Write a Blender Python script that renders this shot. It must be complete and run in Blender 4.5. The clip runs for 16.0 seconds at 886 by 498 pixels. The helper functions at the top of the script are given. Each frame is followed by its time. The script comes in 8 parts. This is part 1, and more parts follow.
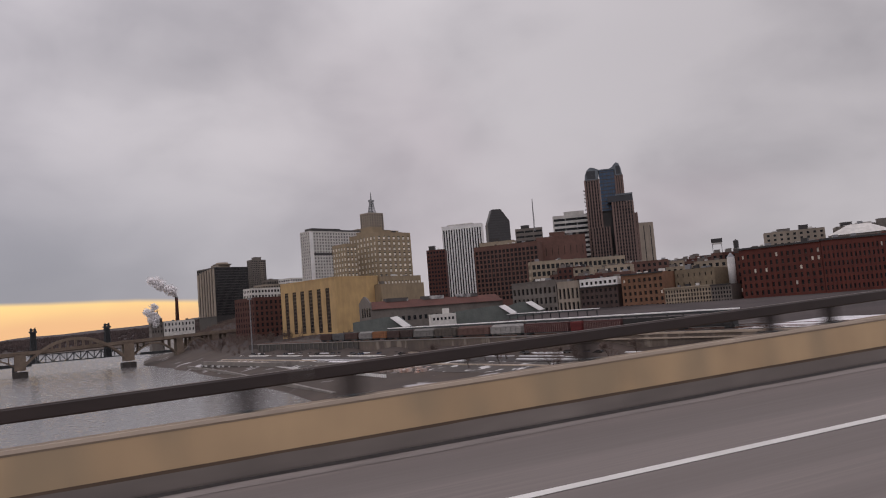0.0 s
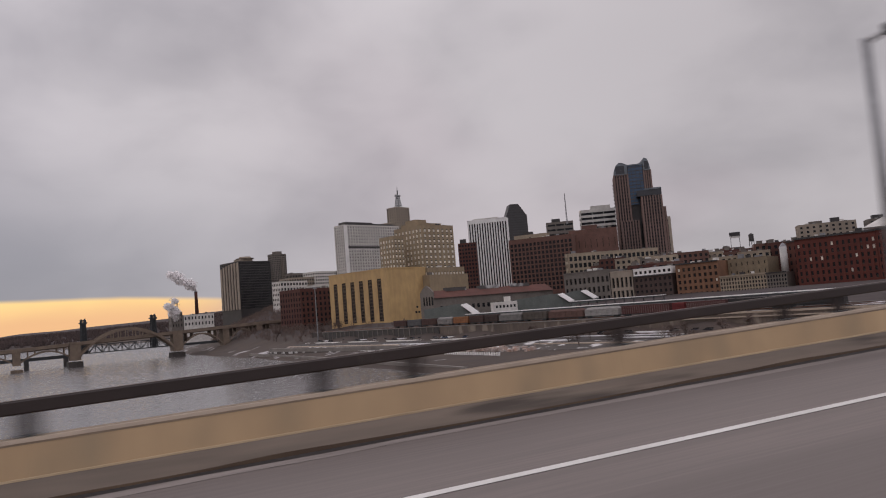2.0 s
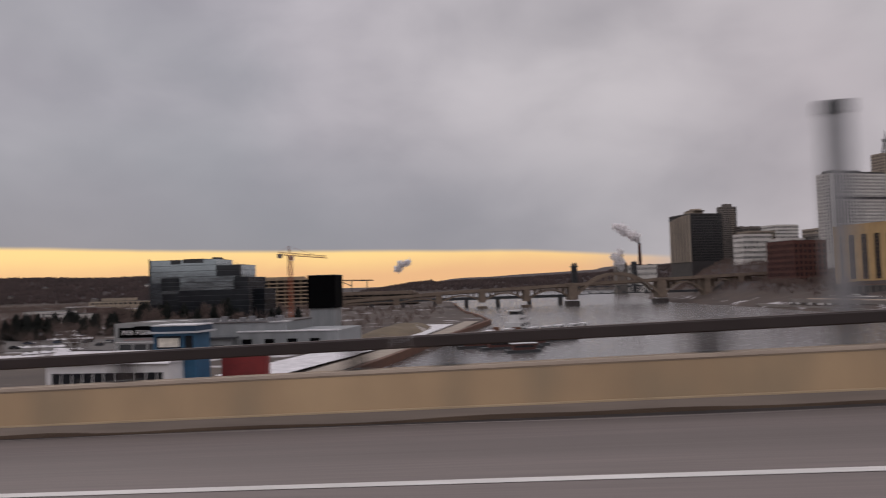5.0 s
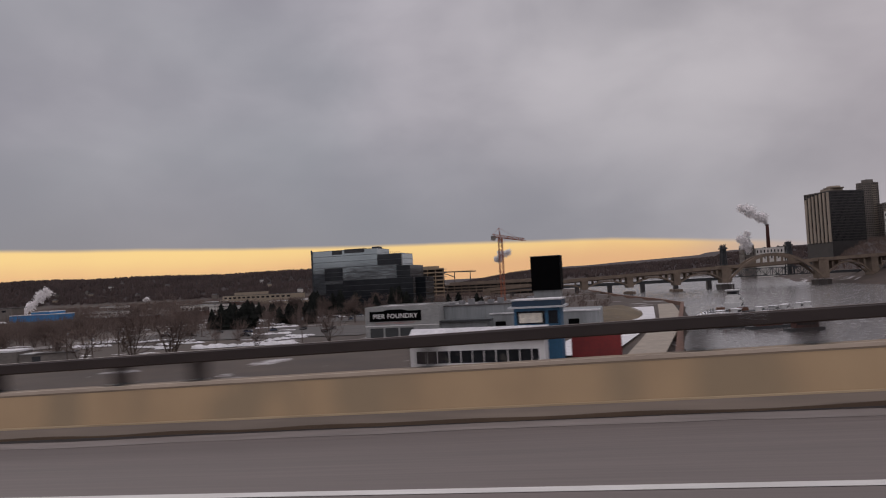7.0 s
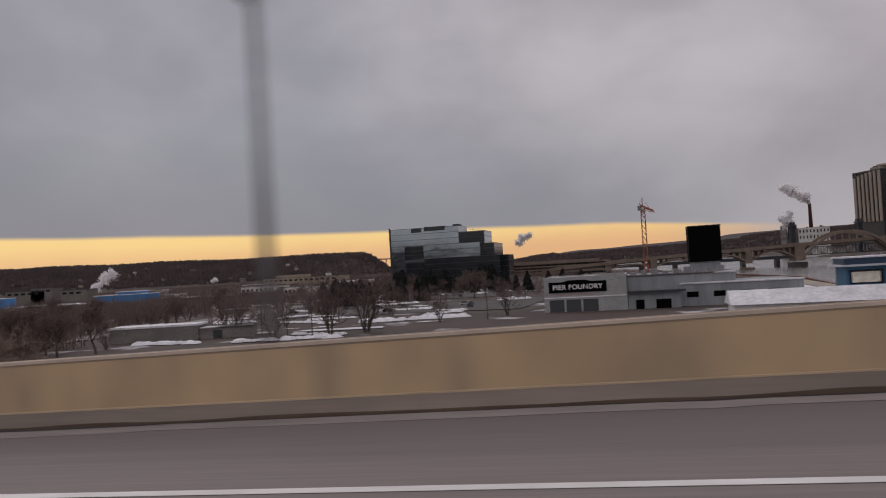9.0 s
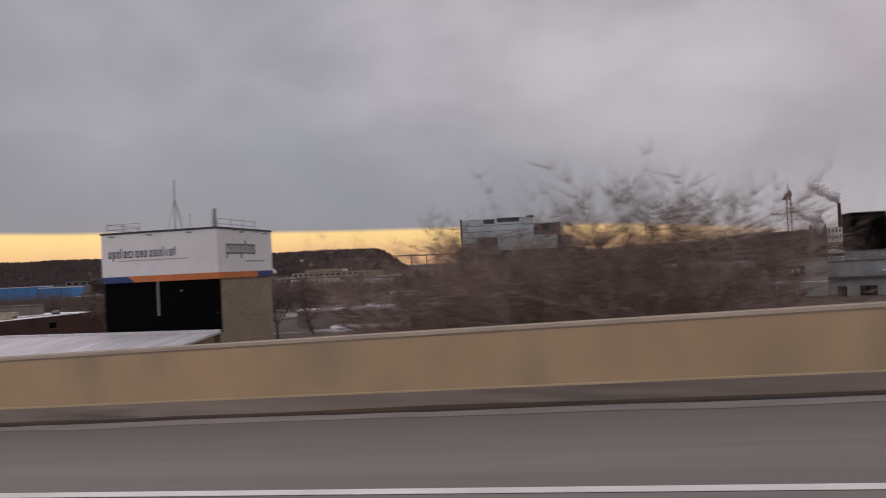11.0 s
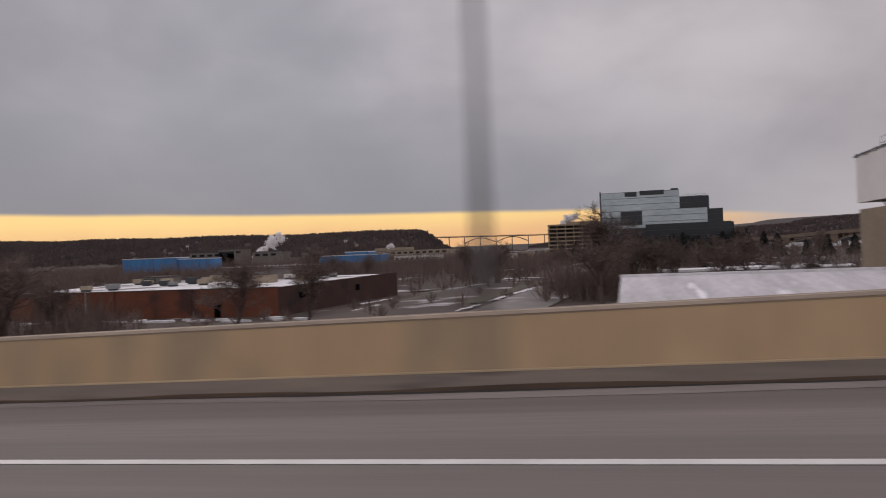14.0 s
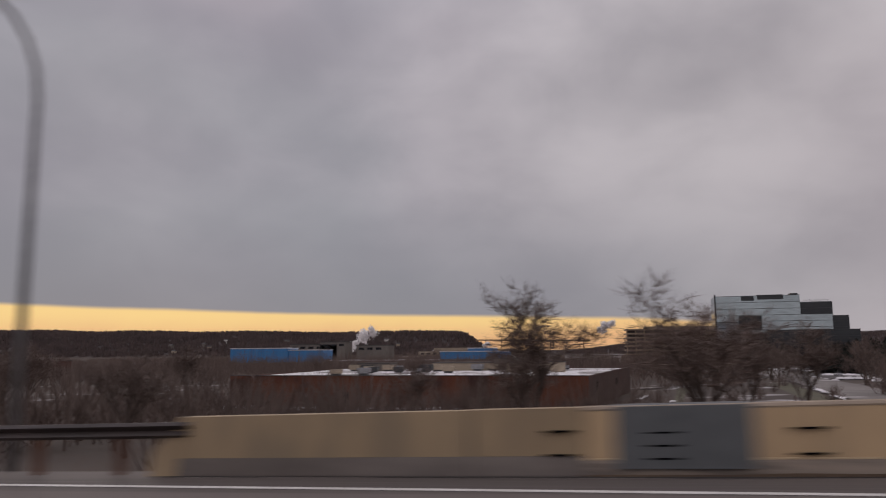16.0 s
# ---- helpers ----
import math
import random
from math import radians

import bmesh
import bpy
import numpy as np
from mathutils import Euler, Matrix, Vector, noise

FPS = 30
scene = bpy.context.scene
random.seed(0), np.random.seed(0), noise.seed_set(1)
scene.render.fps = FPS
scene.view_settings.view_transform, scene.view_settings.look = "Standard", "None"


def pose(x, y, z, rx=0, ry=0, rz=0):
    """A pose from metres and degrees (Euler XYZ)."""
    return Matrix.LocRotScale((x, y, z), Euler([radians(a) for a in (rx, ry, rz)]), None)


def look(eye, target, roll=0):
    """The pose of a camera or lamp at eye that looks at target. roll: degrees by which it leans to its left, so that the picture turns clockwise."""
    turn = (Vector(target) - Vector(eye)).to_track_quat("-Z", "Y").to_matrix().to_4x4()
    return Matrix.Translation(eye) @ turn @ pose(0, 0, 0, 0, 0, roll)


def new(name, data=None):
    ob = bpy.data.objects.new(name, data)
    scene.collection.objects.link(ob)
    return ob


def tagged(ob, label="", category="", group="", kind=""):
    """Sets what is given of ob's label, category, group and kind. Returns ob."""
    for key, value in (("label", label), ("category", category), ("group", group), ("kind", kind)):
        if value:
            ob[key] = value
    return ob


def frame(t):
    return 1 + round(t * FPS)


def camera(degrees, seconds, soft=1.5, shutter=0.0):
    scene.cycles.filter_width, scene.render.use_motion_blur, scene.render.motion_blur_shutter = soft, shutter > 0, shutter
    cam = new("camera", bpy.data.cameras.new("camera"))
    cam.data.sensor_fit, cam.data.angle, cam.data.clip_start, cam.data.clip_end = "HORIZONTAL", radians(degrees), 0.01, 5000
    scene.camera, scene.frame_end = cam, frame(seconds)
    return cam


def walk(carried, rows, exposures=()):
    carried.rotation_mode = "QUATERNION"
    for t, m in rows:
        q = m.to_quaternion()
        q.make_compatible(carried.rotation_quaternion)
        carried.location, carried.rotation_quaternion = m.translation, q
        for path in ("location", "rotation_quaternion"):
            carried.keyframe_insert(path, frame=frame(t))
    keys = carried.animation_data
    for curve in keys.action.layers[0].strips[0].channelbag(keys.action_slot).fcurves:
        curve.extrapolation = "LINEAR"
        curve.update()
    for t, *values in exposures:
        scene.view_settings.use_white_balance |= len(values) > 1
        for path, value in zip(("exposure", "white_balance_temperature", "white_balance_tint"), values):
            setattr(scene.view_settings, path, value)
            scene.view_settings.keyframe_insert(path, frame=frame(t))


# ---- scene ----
import itertools

# ---- camera: seconds, place, yaw to the left, pitch up, roll ----
cam = camera(61.03, 16.0, soft=1.05, shutter=0.4)
PATH = [
    (0, -0.000, 0.709, 2.066, -21.330, 4.836, -4.536),
    (0.5, -13.938, 0.444, 1.594, -21.711, 4.671, -4.859),
    (1, -27.937, 0.292, 1.121, -21.937, 4.590, -4.853),
    (1.5, -41.995, 0.241, 0.645, -22.141, 4.552, -4.787),
    (2, -56.114, 0.108, 0.167, -22.275, 4.514, -4.669),
    (2.5, -70.292, -0.005, -0.313, -22.196, 4.552, -4.517),
    (3, -84.531, -0.184, -0.794, -21.022, 4.583, -4.147),
    (3.5, -98.830, -0.332, -1.278, -19.660, 4.714, -3.770),
    (4, -113.189, -0.349, -1.764, -14.070, 4.595, -2.461),
    (4.5, -127.608, -0.352, -2.252, -1.516, 2.711, -1.352),
    (5, -142.087, -0.250, -2.742, 7.318, 2.870, -1.710),
    (5.2, -147.895, -0.193, -2.938, 9.362, 3.078, -1.600),
    (7.3, -209.465, 0.451, -5.021, 13.875, 2.242, -3.096),
    (7.5, -215.384, 0.518, -5.222, 14.001, 2.058, -3.196),
    (8, -230.223, 0.550, -5.724, 14.249, 1.725, -3.186),
    (8.2, -236.176, 0.542, -5.925, 14.314, 1.657, -3.117),
    (10.3, -299.260, 0.574, -8.059, 13.532, 1.082, -3.449),
    (10.5, -305.323, 0.589, -8.265, 13.505, 1.286, -2.893),
    (11, -320.523, 0.500, -8.779, 13.547, 1.295, -2.745),
    (11.5, -335.784, 0.608, -9.295, 13.618, 1.295, -2.534),
    (12, -351.104, 0.428, -9.813, 13.552, 1.228, -2.302),
    (12.5, -366.485, 0.354, -10.334, 13.462, 1.013, -2.341),
    (13, -381.925, 0.355, -10.856, 13.526, 0.493, -2.509),
    (13.5, -397.426, 0.480, -11.381, 13.842, 0.043, -2.477),
    (14, -412.987, 0.354, -11.907, 14.324, 0.124, -2.313),
    (14.5, -428.608, -0.231, -12.436, 15.044, 0.806, -2.149),
    (15, -444.289, -0.787, -12.966, 15.475, 3.056, -1.815),
    (15.5, -460.030, -1.400, -13.499, 15.117, 8.339, -0.824),
    (16, -475.831, -1.849, -14.033, 15.520, 7.996, -0.435),
]
walk(cam, [(t, pose(x, y, z, 90 + pitch, 0, yaw) @ pose(0, 0, 0, 0, 0, roll)) for t, x, y, z, yaw, pitch, roll in PATH],
     exposures=[(0.0, 0.02, 6450, 16), (3.5, 0.02, 6500, 16), (5.0, -0.08, 6500, 16), (7.5, -0.25, 6420, 16), (8.5, -0.25, 6420, 16), (10.5, -0.18, 6430, 16), (11.0, -0.10, 6450, 16), (13.0, -0.12, 6500, 16), (15.0, -0.13, 6550, 16), (16.0, -0.26, 6540, 17)])

# ---- world: overcast evening with a clear strip low in the west ----
SUN_AZ, SUN_EL = radians(40), radians(24)
world = bpy.data.worlds.new("sky")
scene.world = world
world.use_nodes = True
nt = world.node_tree
nt.nodes.clear()


def wn(kind, **sets):
    n = nt.nodes.new(kind)
    for k, v in sets.items():
        n.inputs[k].default_value = v
    return n


def wmath(op, a, b=None, clamp=False):
    n = nt.nodes.new("ShaderNodeMath")
    n.operation, n.use_clamp = op, clamp
    for i, v in enumerate((a, b)):
        if v is None:
            continue
        if hasattr(v, "is_output"):
            nt.links.new(v, n.inputs[i])
        else:
            n.inputs[i].default_value = v
    return n.outputs[0]


def wrange(v, a, b, c=0.0, d=1.0):
    n = nt.nodes.new("ShaderNodeMapRange")
    n.interpolation_type = "SMOOTHSTEP"
    for i, x in enumerate((v, a, b, c, d)):
        if hasattr(x, "is_output"):
            nt.links.new(x, n.inputs[i])
        else:
            n.inputs[i].default_value = x
    return n.outputs[0]


def wmix(f, a, b):
    n = nt.nodes.new("ShaderNodeMix")
    n.data_type = "RGBA"
    for s, v in ((n.inputs[0], f), (n.inputs[6], a), (n.inputs[7], b)):
        if hasattr(v, "is_output"):
            nt.links.new(v, s)
        elif isinstance(v, tuple):
            s.default_value = (*v, 1)
        else:
            s.default_value = v
    return n.outputs[2]


tc = nt.nodes.new("ShaderNodeTexCoord")
sep = nt.nodes.new("ShaderNodeSeparateXYZ")
nt.links.new(tc.outputs["Generated"], sep.inputs[0])
dx, dy, dz = sep.outputs
soft = nt.nodes.new("ShaderNodeCombineXYZ")
for i, v in enumerate((dx, dy, wmath("MULTIPLY", dz, 1.7))):
    nt.links.new(v, soft.inputs[i])


def wnoise(scale, detail, rough, seed):
    n = wn("ShaderNodeTexNoise", Scale=scale, Detail=detail, Roughness=rough, Distortion=0.25)
    m = wn("ShaderNodeMapping", Location=(seed, seed * 0.7, seed * 0.3))
    nt.links.new(soft.outputs[0], m.inputs[0])
    nt.links.new(m.outputs[0], n.inputs[0])
    return n.outputs[0]


big, small, pink = wnoise(2.6, 3, 0.5, 3.1), wnoise(6.0, 4, 0.5, 8.7), wnoise(1.6, 2, 0.5, 5.2)
azim = wmath("ARCTAN2", dx, dy)
# the deck is heavy and bluish to the south-west, thinner and pinkish to the north-west
thin = wrange(azim, -0.70, 0.15)
tone = wmath("ADD", wmath("MULTIPLY", big, 0.66), wmath("MULTIPLY", small, 0.34))
tone = wrange(wmath("ADD", tone, wmath("MULTIPLY", wmath("SUBTRACT", thin, 0.5), 0.16)), 0.32, 0.70)
cloud = wmix(tone, wmix(thin, (0.287, 0.288, 0.327), (0.345, 0.335, 0.350)), wmix(thin, (0.484, 0.474, 0.511), (0.575, 0.555, 0.56)))
cloud = wmix(wmath("MULTIPLY", wrange(pink, 0.45, 0.68), wmath("MULTIPLY", wrange(azim, 0.0, 0.8), 0.7)), cloud, (0.47, 0.405, 0.43))
teal = wmath("MULTIPLY", wmath("MULTIPLY", wrange(pink, 0.56, 0.34), wrange(azim, 0.35, 0.0)), 0.52)
cloud = wmix(teal, cloud, (0.335, 0.372, 0.392))
rose = wmath("MULTIPLY", wmath("MULTIPLY", wrange(pink, 0.52, 0.70), wrange(azim, -0.1, -0.6)), 0.55)
cloud = wmix(rose, cloud, (0.475, 0.42, 0.445))
foot = wmath("MULTIPLY", wrange(dz, 0.25, 0.05), wrange(azim, 0.45, -0.2))
cloud = wmix(wmath("MULTIPLY", foot, 0.75), cloud, (0.240, 0.252, 0.282))
cloud = wmix(wrange(dy, 0.15, -0.45), cloud, (0.53, 0.515, 0.53))
lift = wmath("MULTIPLY", wrange(dz, 0.3, 0.85, 1.0, 2.0), wmath("MAXIMUM", wrange(azim, 0.05, 1.0, 1.0, 0.84), wrange(dy, 0.15, -0.2)))
# the clear strip
lean = wmath("ADD", wmath("MULTIPLY", wmath("MAXIMUM", azim, -0.8), 0.0215), wmath("MULTIPLY", wmath("MAXIMUM", wmath("ADD", azim, 0.02), 0.0), 0.06))
edge = wmath("SUBTRACT", wmath("ADD", 0.0478, wmath("MULTIPLY", wmath("SUBTRACT", small, 0.5), 0.005)), lean)
reach = wmath("MULTIPLY", wrange(azim, 0.26, 0.02), wrange(azim, -2.0, -1.3))
strip = wmath("MULTIPLY", wrange(dz, edge, wmath("SUBTRACT", edge, 0.007)), reach)
gold = wmix(wrange(wmath("ADD", dz, wmath("MULTIPLY", wmath("SUBTRACT", small, 0.5), 0.03)), 0.018, 0.056), (0.86, 0.51, 0.25), (1.04, 0.74, 0.29))
nish = wn("ShaderNodeTexSky")
nish.sky_type, nish.sun_disc, nish.sun_elevation, nish.sun_rotation = "NISHITA", False, SUN_EL, -SUN_AZ
veil = nt.nodes.new("ShaderNodeMix")
veil.data_type, veil.blend_type = "RGBA", "ADD"
veil.inputs[0].default_value = 0.002
nt.links.new(wmix(strip, cloud, gold), veil.inputs[6])
nt.links.new(nish.outputs[0], veil.inputs[7])
bg, out = wn("ShaderNodeBackground"), nt.nodes.new("ShaderNodeOutputWorld")
nt.links.new(veil.outputs[2], bg.inputs[0])
nt.links.new(lift, bg.inputs[1])
nt.links.new(bg.outputs[0], out.inputs[0])

sun = new("sun", bpy.data.lights.new("sun", "SUN"))
sun.data.energy, sun.data.angle, sun.data.color = 0.5, radians(25), (1.0, 0.93, 0.84)
sun.matrix_world = look((-math.sin(SUN_AZ) * 50, math.cos(SUN_AZ) * 50, math.tan(SUN_EL) * 50), (0, 0, 0))
scene.view_settings.exposure = 0.0


# ---- materials ----
def material(name, c1, c2=None, scale=0.5, rough=0.8, metal=0.0, bump=0.0, fine=6.0, c3=None, cover=0.6, cscale=0.1, vary=0.0, stretch=(1, 1, 1), island=False, below=None, litter=None, grit=0.45):
    """Two tones by a coarse noise, dulled by a fine one; c3 lies over them in patches."""
    m = bpy.data.materials.new(name)
    m.use_nodes = True
    t = m.node_tree
    b = t.nodes["Principled BSDF"]
    b.inputs["Roughness"].default_value, b.inputs["Metallic"].default_value = rough, metal
    co = t.nodes.new("ShaderNodeTexCoord")
    mp = t.nodes.new("ShaderNodeMapping")
    mp.inputs["Scale"].default_value = stretch
    t.links.new(co.outputs["Object"], mp.inputs[0])

    def noisy(s, d=4):
        n = t.nodes.new("ShaderNodeTexNoise")
        n.inputs["Scale"].default_value, n.inputs["Detail"].default_value = s, d
        t.links.new(mp.outputs[0], n.inputs[0])
        return n.outputs[0]

    def mixed(f, a, bb):
        n = t.nodes.new("ShaderNodeMix")
        n.data_type = "RGBA"
        for s, v in ((n.inputs[0], f), (n.inputs[6], a), (n.inputs[7], bb)):
            if hasattr(v, "is_output"):
                t.links.new(v, s)
            else:
                s.default_value = (*v, 1) if isinstance(v, tuple) else v
        return n.outputs[2]

    def ranged(v, a, bb, c=0.0, d=1.0):
        n = t.nodes.new("ShaderNodeMapRange")
        t.links.new(v, n.inputs[0])
        for i, x in enumerate((a, bb, c, d)):
            n.inputs[i + 1].default_value = x
        return n.outputs[0]

    c2 = c2 or tuple(x * 0.8 for x in c1)
    coarse, grain = noisy(scale), noisy(scale * fine, 3)
    col = mixed(ranged(coarse, 0.3, 0.7), c1, c2)
    dull = t.nodes.new("ShaderNodeMix")
    dull.data_type, dull.blend_type = "RGBA", "MULTIPLY"
    dull.inputs[0].default_value = grit
    t.links.new(col, dull.inputs[6])
    g = t.nodes.new("ShaderNodeCombineColor")
    gr = ranged(grain, 0.25, 0.75, 0.55, 1.3)
    for i in range(3):
        t.links.new(gr, g.inputs[i])
    t.links.new(g.outputs[0], dull.inputs[7])
    col = dull.outputs[2]
    if c3:
        lies = ranged(noisy(cscale, 6), cover - 0.04, cover + 0.04)
        if below is not None:
            z = t.nodes.new("ShaderNodeSeparateXYZ")
            t.links.new(co.outputs["Object"], z.inputs[0])
            k = t.nodes.new("ShaderNodeMath")
            k.operation = "MULTIPLY"
            t.links.new(lies, k.inputs[0])
            t.links.new(ranged(z.outputs[2], below, below - 2), k.inputs[1])
            lies = k.outputs[0]
        col = mixed(lies, col, c3)
    if litter:
        z2 = t.nodes.new("ShaderNodeSeparateXYZ")
        t.links.new(co.outputs["Object"], z2.inputs[0])
        under = mixed(ranged(noisy(0.035, 6), 0.38, 0.62), litter, tuple(v * 0.62 for v in litter))
        col = mixed(ranged(z2.outputs[2], -17, -8), col, under)
    if vary:
        rnd = t.nodes.new("ShaderNodeNewGeometry").outputs["Random Per Island"] if island else t.nodes.new("ShaderNodeObjectInfo").outputs["Random"]
        hsv = t.nodes.new("ShaderNodeHueSaturation")
        t.links.new(ranged(rnd, 0, 1, 1 - vary, 1 + vary), hsv.inputs["Value"])
        t.links.new(col, hsv.inputs["Color"])
        col = hsv.outputs[0]
    t.links.new(col, b.inputs["Base Color"])
    t.links.new(ranged(grain, 0.2, 0.8, max(rough - 0.12, 0.02), min(rough + 0.12, 1)), b.inputs["Roughness"])
    if bump:
        bp = t.nodes.new("ShaderNodeBump")
        bp.inputs["Strength"].default_value, bp.inputs["Distance"].default_value = 0.6, bump
        t.links.new(grain, bp.inputs["Height"])
        t.links.new(bp.outputs[0], b.inputs["Normal"])
    return m


M_ROAD = material("road_concrete", (0.205, 0.174, 0.160), (0.160, 0.137, 0.127), 0.25, 0.85, bump=0.004, fine=40, stretch=(0.03, 1.6, 1), c3=(0.150, 0.128, 0.118), cover=0.52, cscale=0.42)
M_ASPHALTROAD = material("worn_dark_carriageway", (0.140, 0.117, 0.106), (0.110, 0.092, 0.084), 0.25, 0.85, bump=0.004, fine=40, stretch=(0.03, 1.6, 1), c3=(0.095, 0.08, 0.073), cover=0.52, cscale=0.42)
M_SALT = material("dried_road_salt", (0.29, 0.255, 0.238), (0.21, 0.183, 0.17), 0.8, 0.9, stretch=(0.2, 1, 1))
M_LINE = material("road_paint", (0.72, 0.70, 0.67), (0.55, 0.53, 0.50), 1.5, 0.7, fine=8)
M_TAN = material("tan_barrier_paint", (0.545, 0.385, 0.225), (0.415, 0.29, 0.172), 0.45, 0.8, bump=0.003, fine=9, stretch=(1.3, 1, 0.3), c3=(0.36, 0.27, 0.17), cover=0.57, cscale=0.9, grit=0.3)
M_TOPFACE = material("darkened_barrier_top", (0.30, 0.225, 0.155), (0.22, 0.165, 0.118), 0.6, 0.85)
M_CAP = material("weathered_concrete_cap", (0.46, 0.37, 0.29), (0.36, 0.29, 0.23), 0.8, 0.85)
M_TOE = material("dirty_toe_concrete", (0.20, 0.172, 0.155), (0.12, 0.10, 0.09), 0.6, 0.9, bump=0.004, stretch=(0.4, 1, 1))
M_DIRTYTAN = material("dirty_tan_paint", (0.275, 0.222, 0.180), (0.19, 0.155, 0.128), 0.5, 0.85, stretch=(0.3, 1, 3), c3=(0.11, 0.09, 0.078), cover=0.62, cscale=0.8)
M_LIP = material("worn_pale_lip", (0.56, 0.43, 0.28), (0.44, 0.33, 0.21), 0.7, 0.85)
M_STAIN = material("dark_brown_stain", (0.085, 0.055, 0.038), (0.14, 0.095, 0.062), 0.8, 0.85)
M_GRIT = material("wet_dirt", (0.030, 0.026, 0.025), (0.05, 0.042, 0.040), 2.0, 0.8)
M_RAIL = material("dark_brown_steel", (0.050, 0.036, 0.033), (0.035, 0.026, 0.024), 1.2, 0.45, 0.3)
M_RAILTOP = material("highlight_rail_top", (0.15, 0.118, 0.105), (0.10, 0.08, 0.07), 0.8, 0.6)
M_STEEL = material("galvanised_steel", (0.30, 0.30, 0.31), (0.22, 0.22, 0.23), 1.0, 0.5, 0.5)
M_DARKSTEEL = material("dark_painted_steel", (0.06, 0.065, 0.07), (0.04, 0.042, 0.045), 1.0, 0.5, 0.3)
M_LENS = material("lamp_lens", (0.35, 0.35, 0.34), None, 3.0, 0.3)
M_GROUND = material("winter_ground", (0.070, 0.048, 0.036), (0.044, 0.031, 0.025), 0.06, 0.95, c3=(0.44, 0.42, 0.425), cover=0.645, cscale=0.05, fine=12, below=-19.0, litter=(0.054, 0.039, 0.038))
M_SNOW = material("old_snow", (0.74, 0.72, 0.73), (0.56, 0.55, 0.56), 0.25, 0.9, bump=0.05)
M_ASPHALT = material("asphalt", (0.066, 0.057, 0.054), (0.045, 0.039, 0.037), 0.12, 0.85, fine=14)
M_WATER = material("river_water", (0.135, 0.125, 0.122), (0.115, 0.108, 0.106), 0.02, 0.22, bump=0.16, fine=14, stretch=(1, 2.2, 1))
M_WALLGREY = material("grey_concrete", (0.24, 0.215, 0.195), (0.17, 0.152, 0.138), 0.12, 0.9, stretch=(1, 1, 2))
M_STONE = material("bridge_concrete", (0.225, 0.170, 0.128), (0.15, 0.115, 0.088), 0.15, 0.9)
M_WETSTONE = material("wet_dark_stone", (0.065, 0.055, 0.05), (0.045, 0.038, 0.035), 0.2, 0.8)
M_GLASS = material("dark_window_glass", (0.028, 0.030, 0.034), (0.018, 0.019, 0.022), 0.4, 0.14, c3=(0.07, 0.065, 0.06), cover=0.60, cscale=0.45)
M_GLASS.node_tree.nodes["Principled BSDF"].inputs["Specular IOR Level"].default_value = 0.18
M_LITGLASS = material("pale_window_pane", (0.86, 0.80, 0.68), (0.60, 0.55, 0.47), 0.9, 0.35, vary=0.25, island=True)
M_ROOF = material("tar_roof", (0.075, 0.068, 0.066), (0.11, 0.10, 0.098), 0.08, 0.95, c3=(0.5, 0.49, 0.49), cover=0.62, cscale=0.06)
M_TREE = material("bare_bark", (0.095, 0.068, 0.056), (0.068, 0.049, 0.041), 0.8, 0.95)
M_TWIG = material("bare_twigs", (0.165, 0.118, 0.100), (0.115, 0.083, 0.071), 0.3, 0.95, vary=0.2)
M_WOODS = material("far_bare_woods", (0.112, 0.080, 0.074), (0.074, 0.054, 0.051), 0.012, 0.95, vary=0.22, island=True)
M_PINE = material("dark_evergreen", (0.012, 0.016, 0.011), (0.008, 0.010, 0.008), 0.6, 0.9)


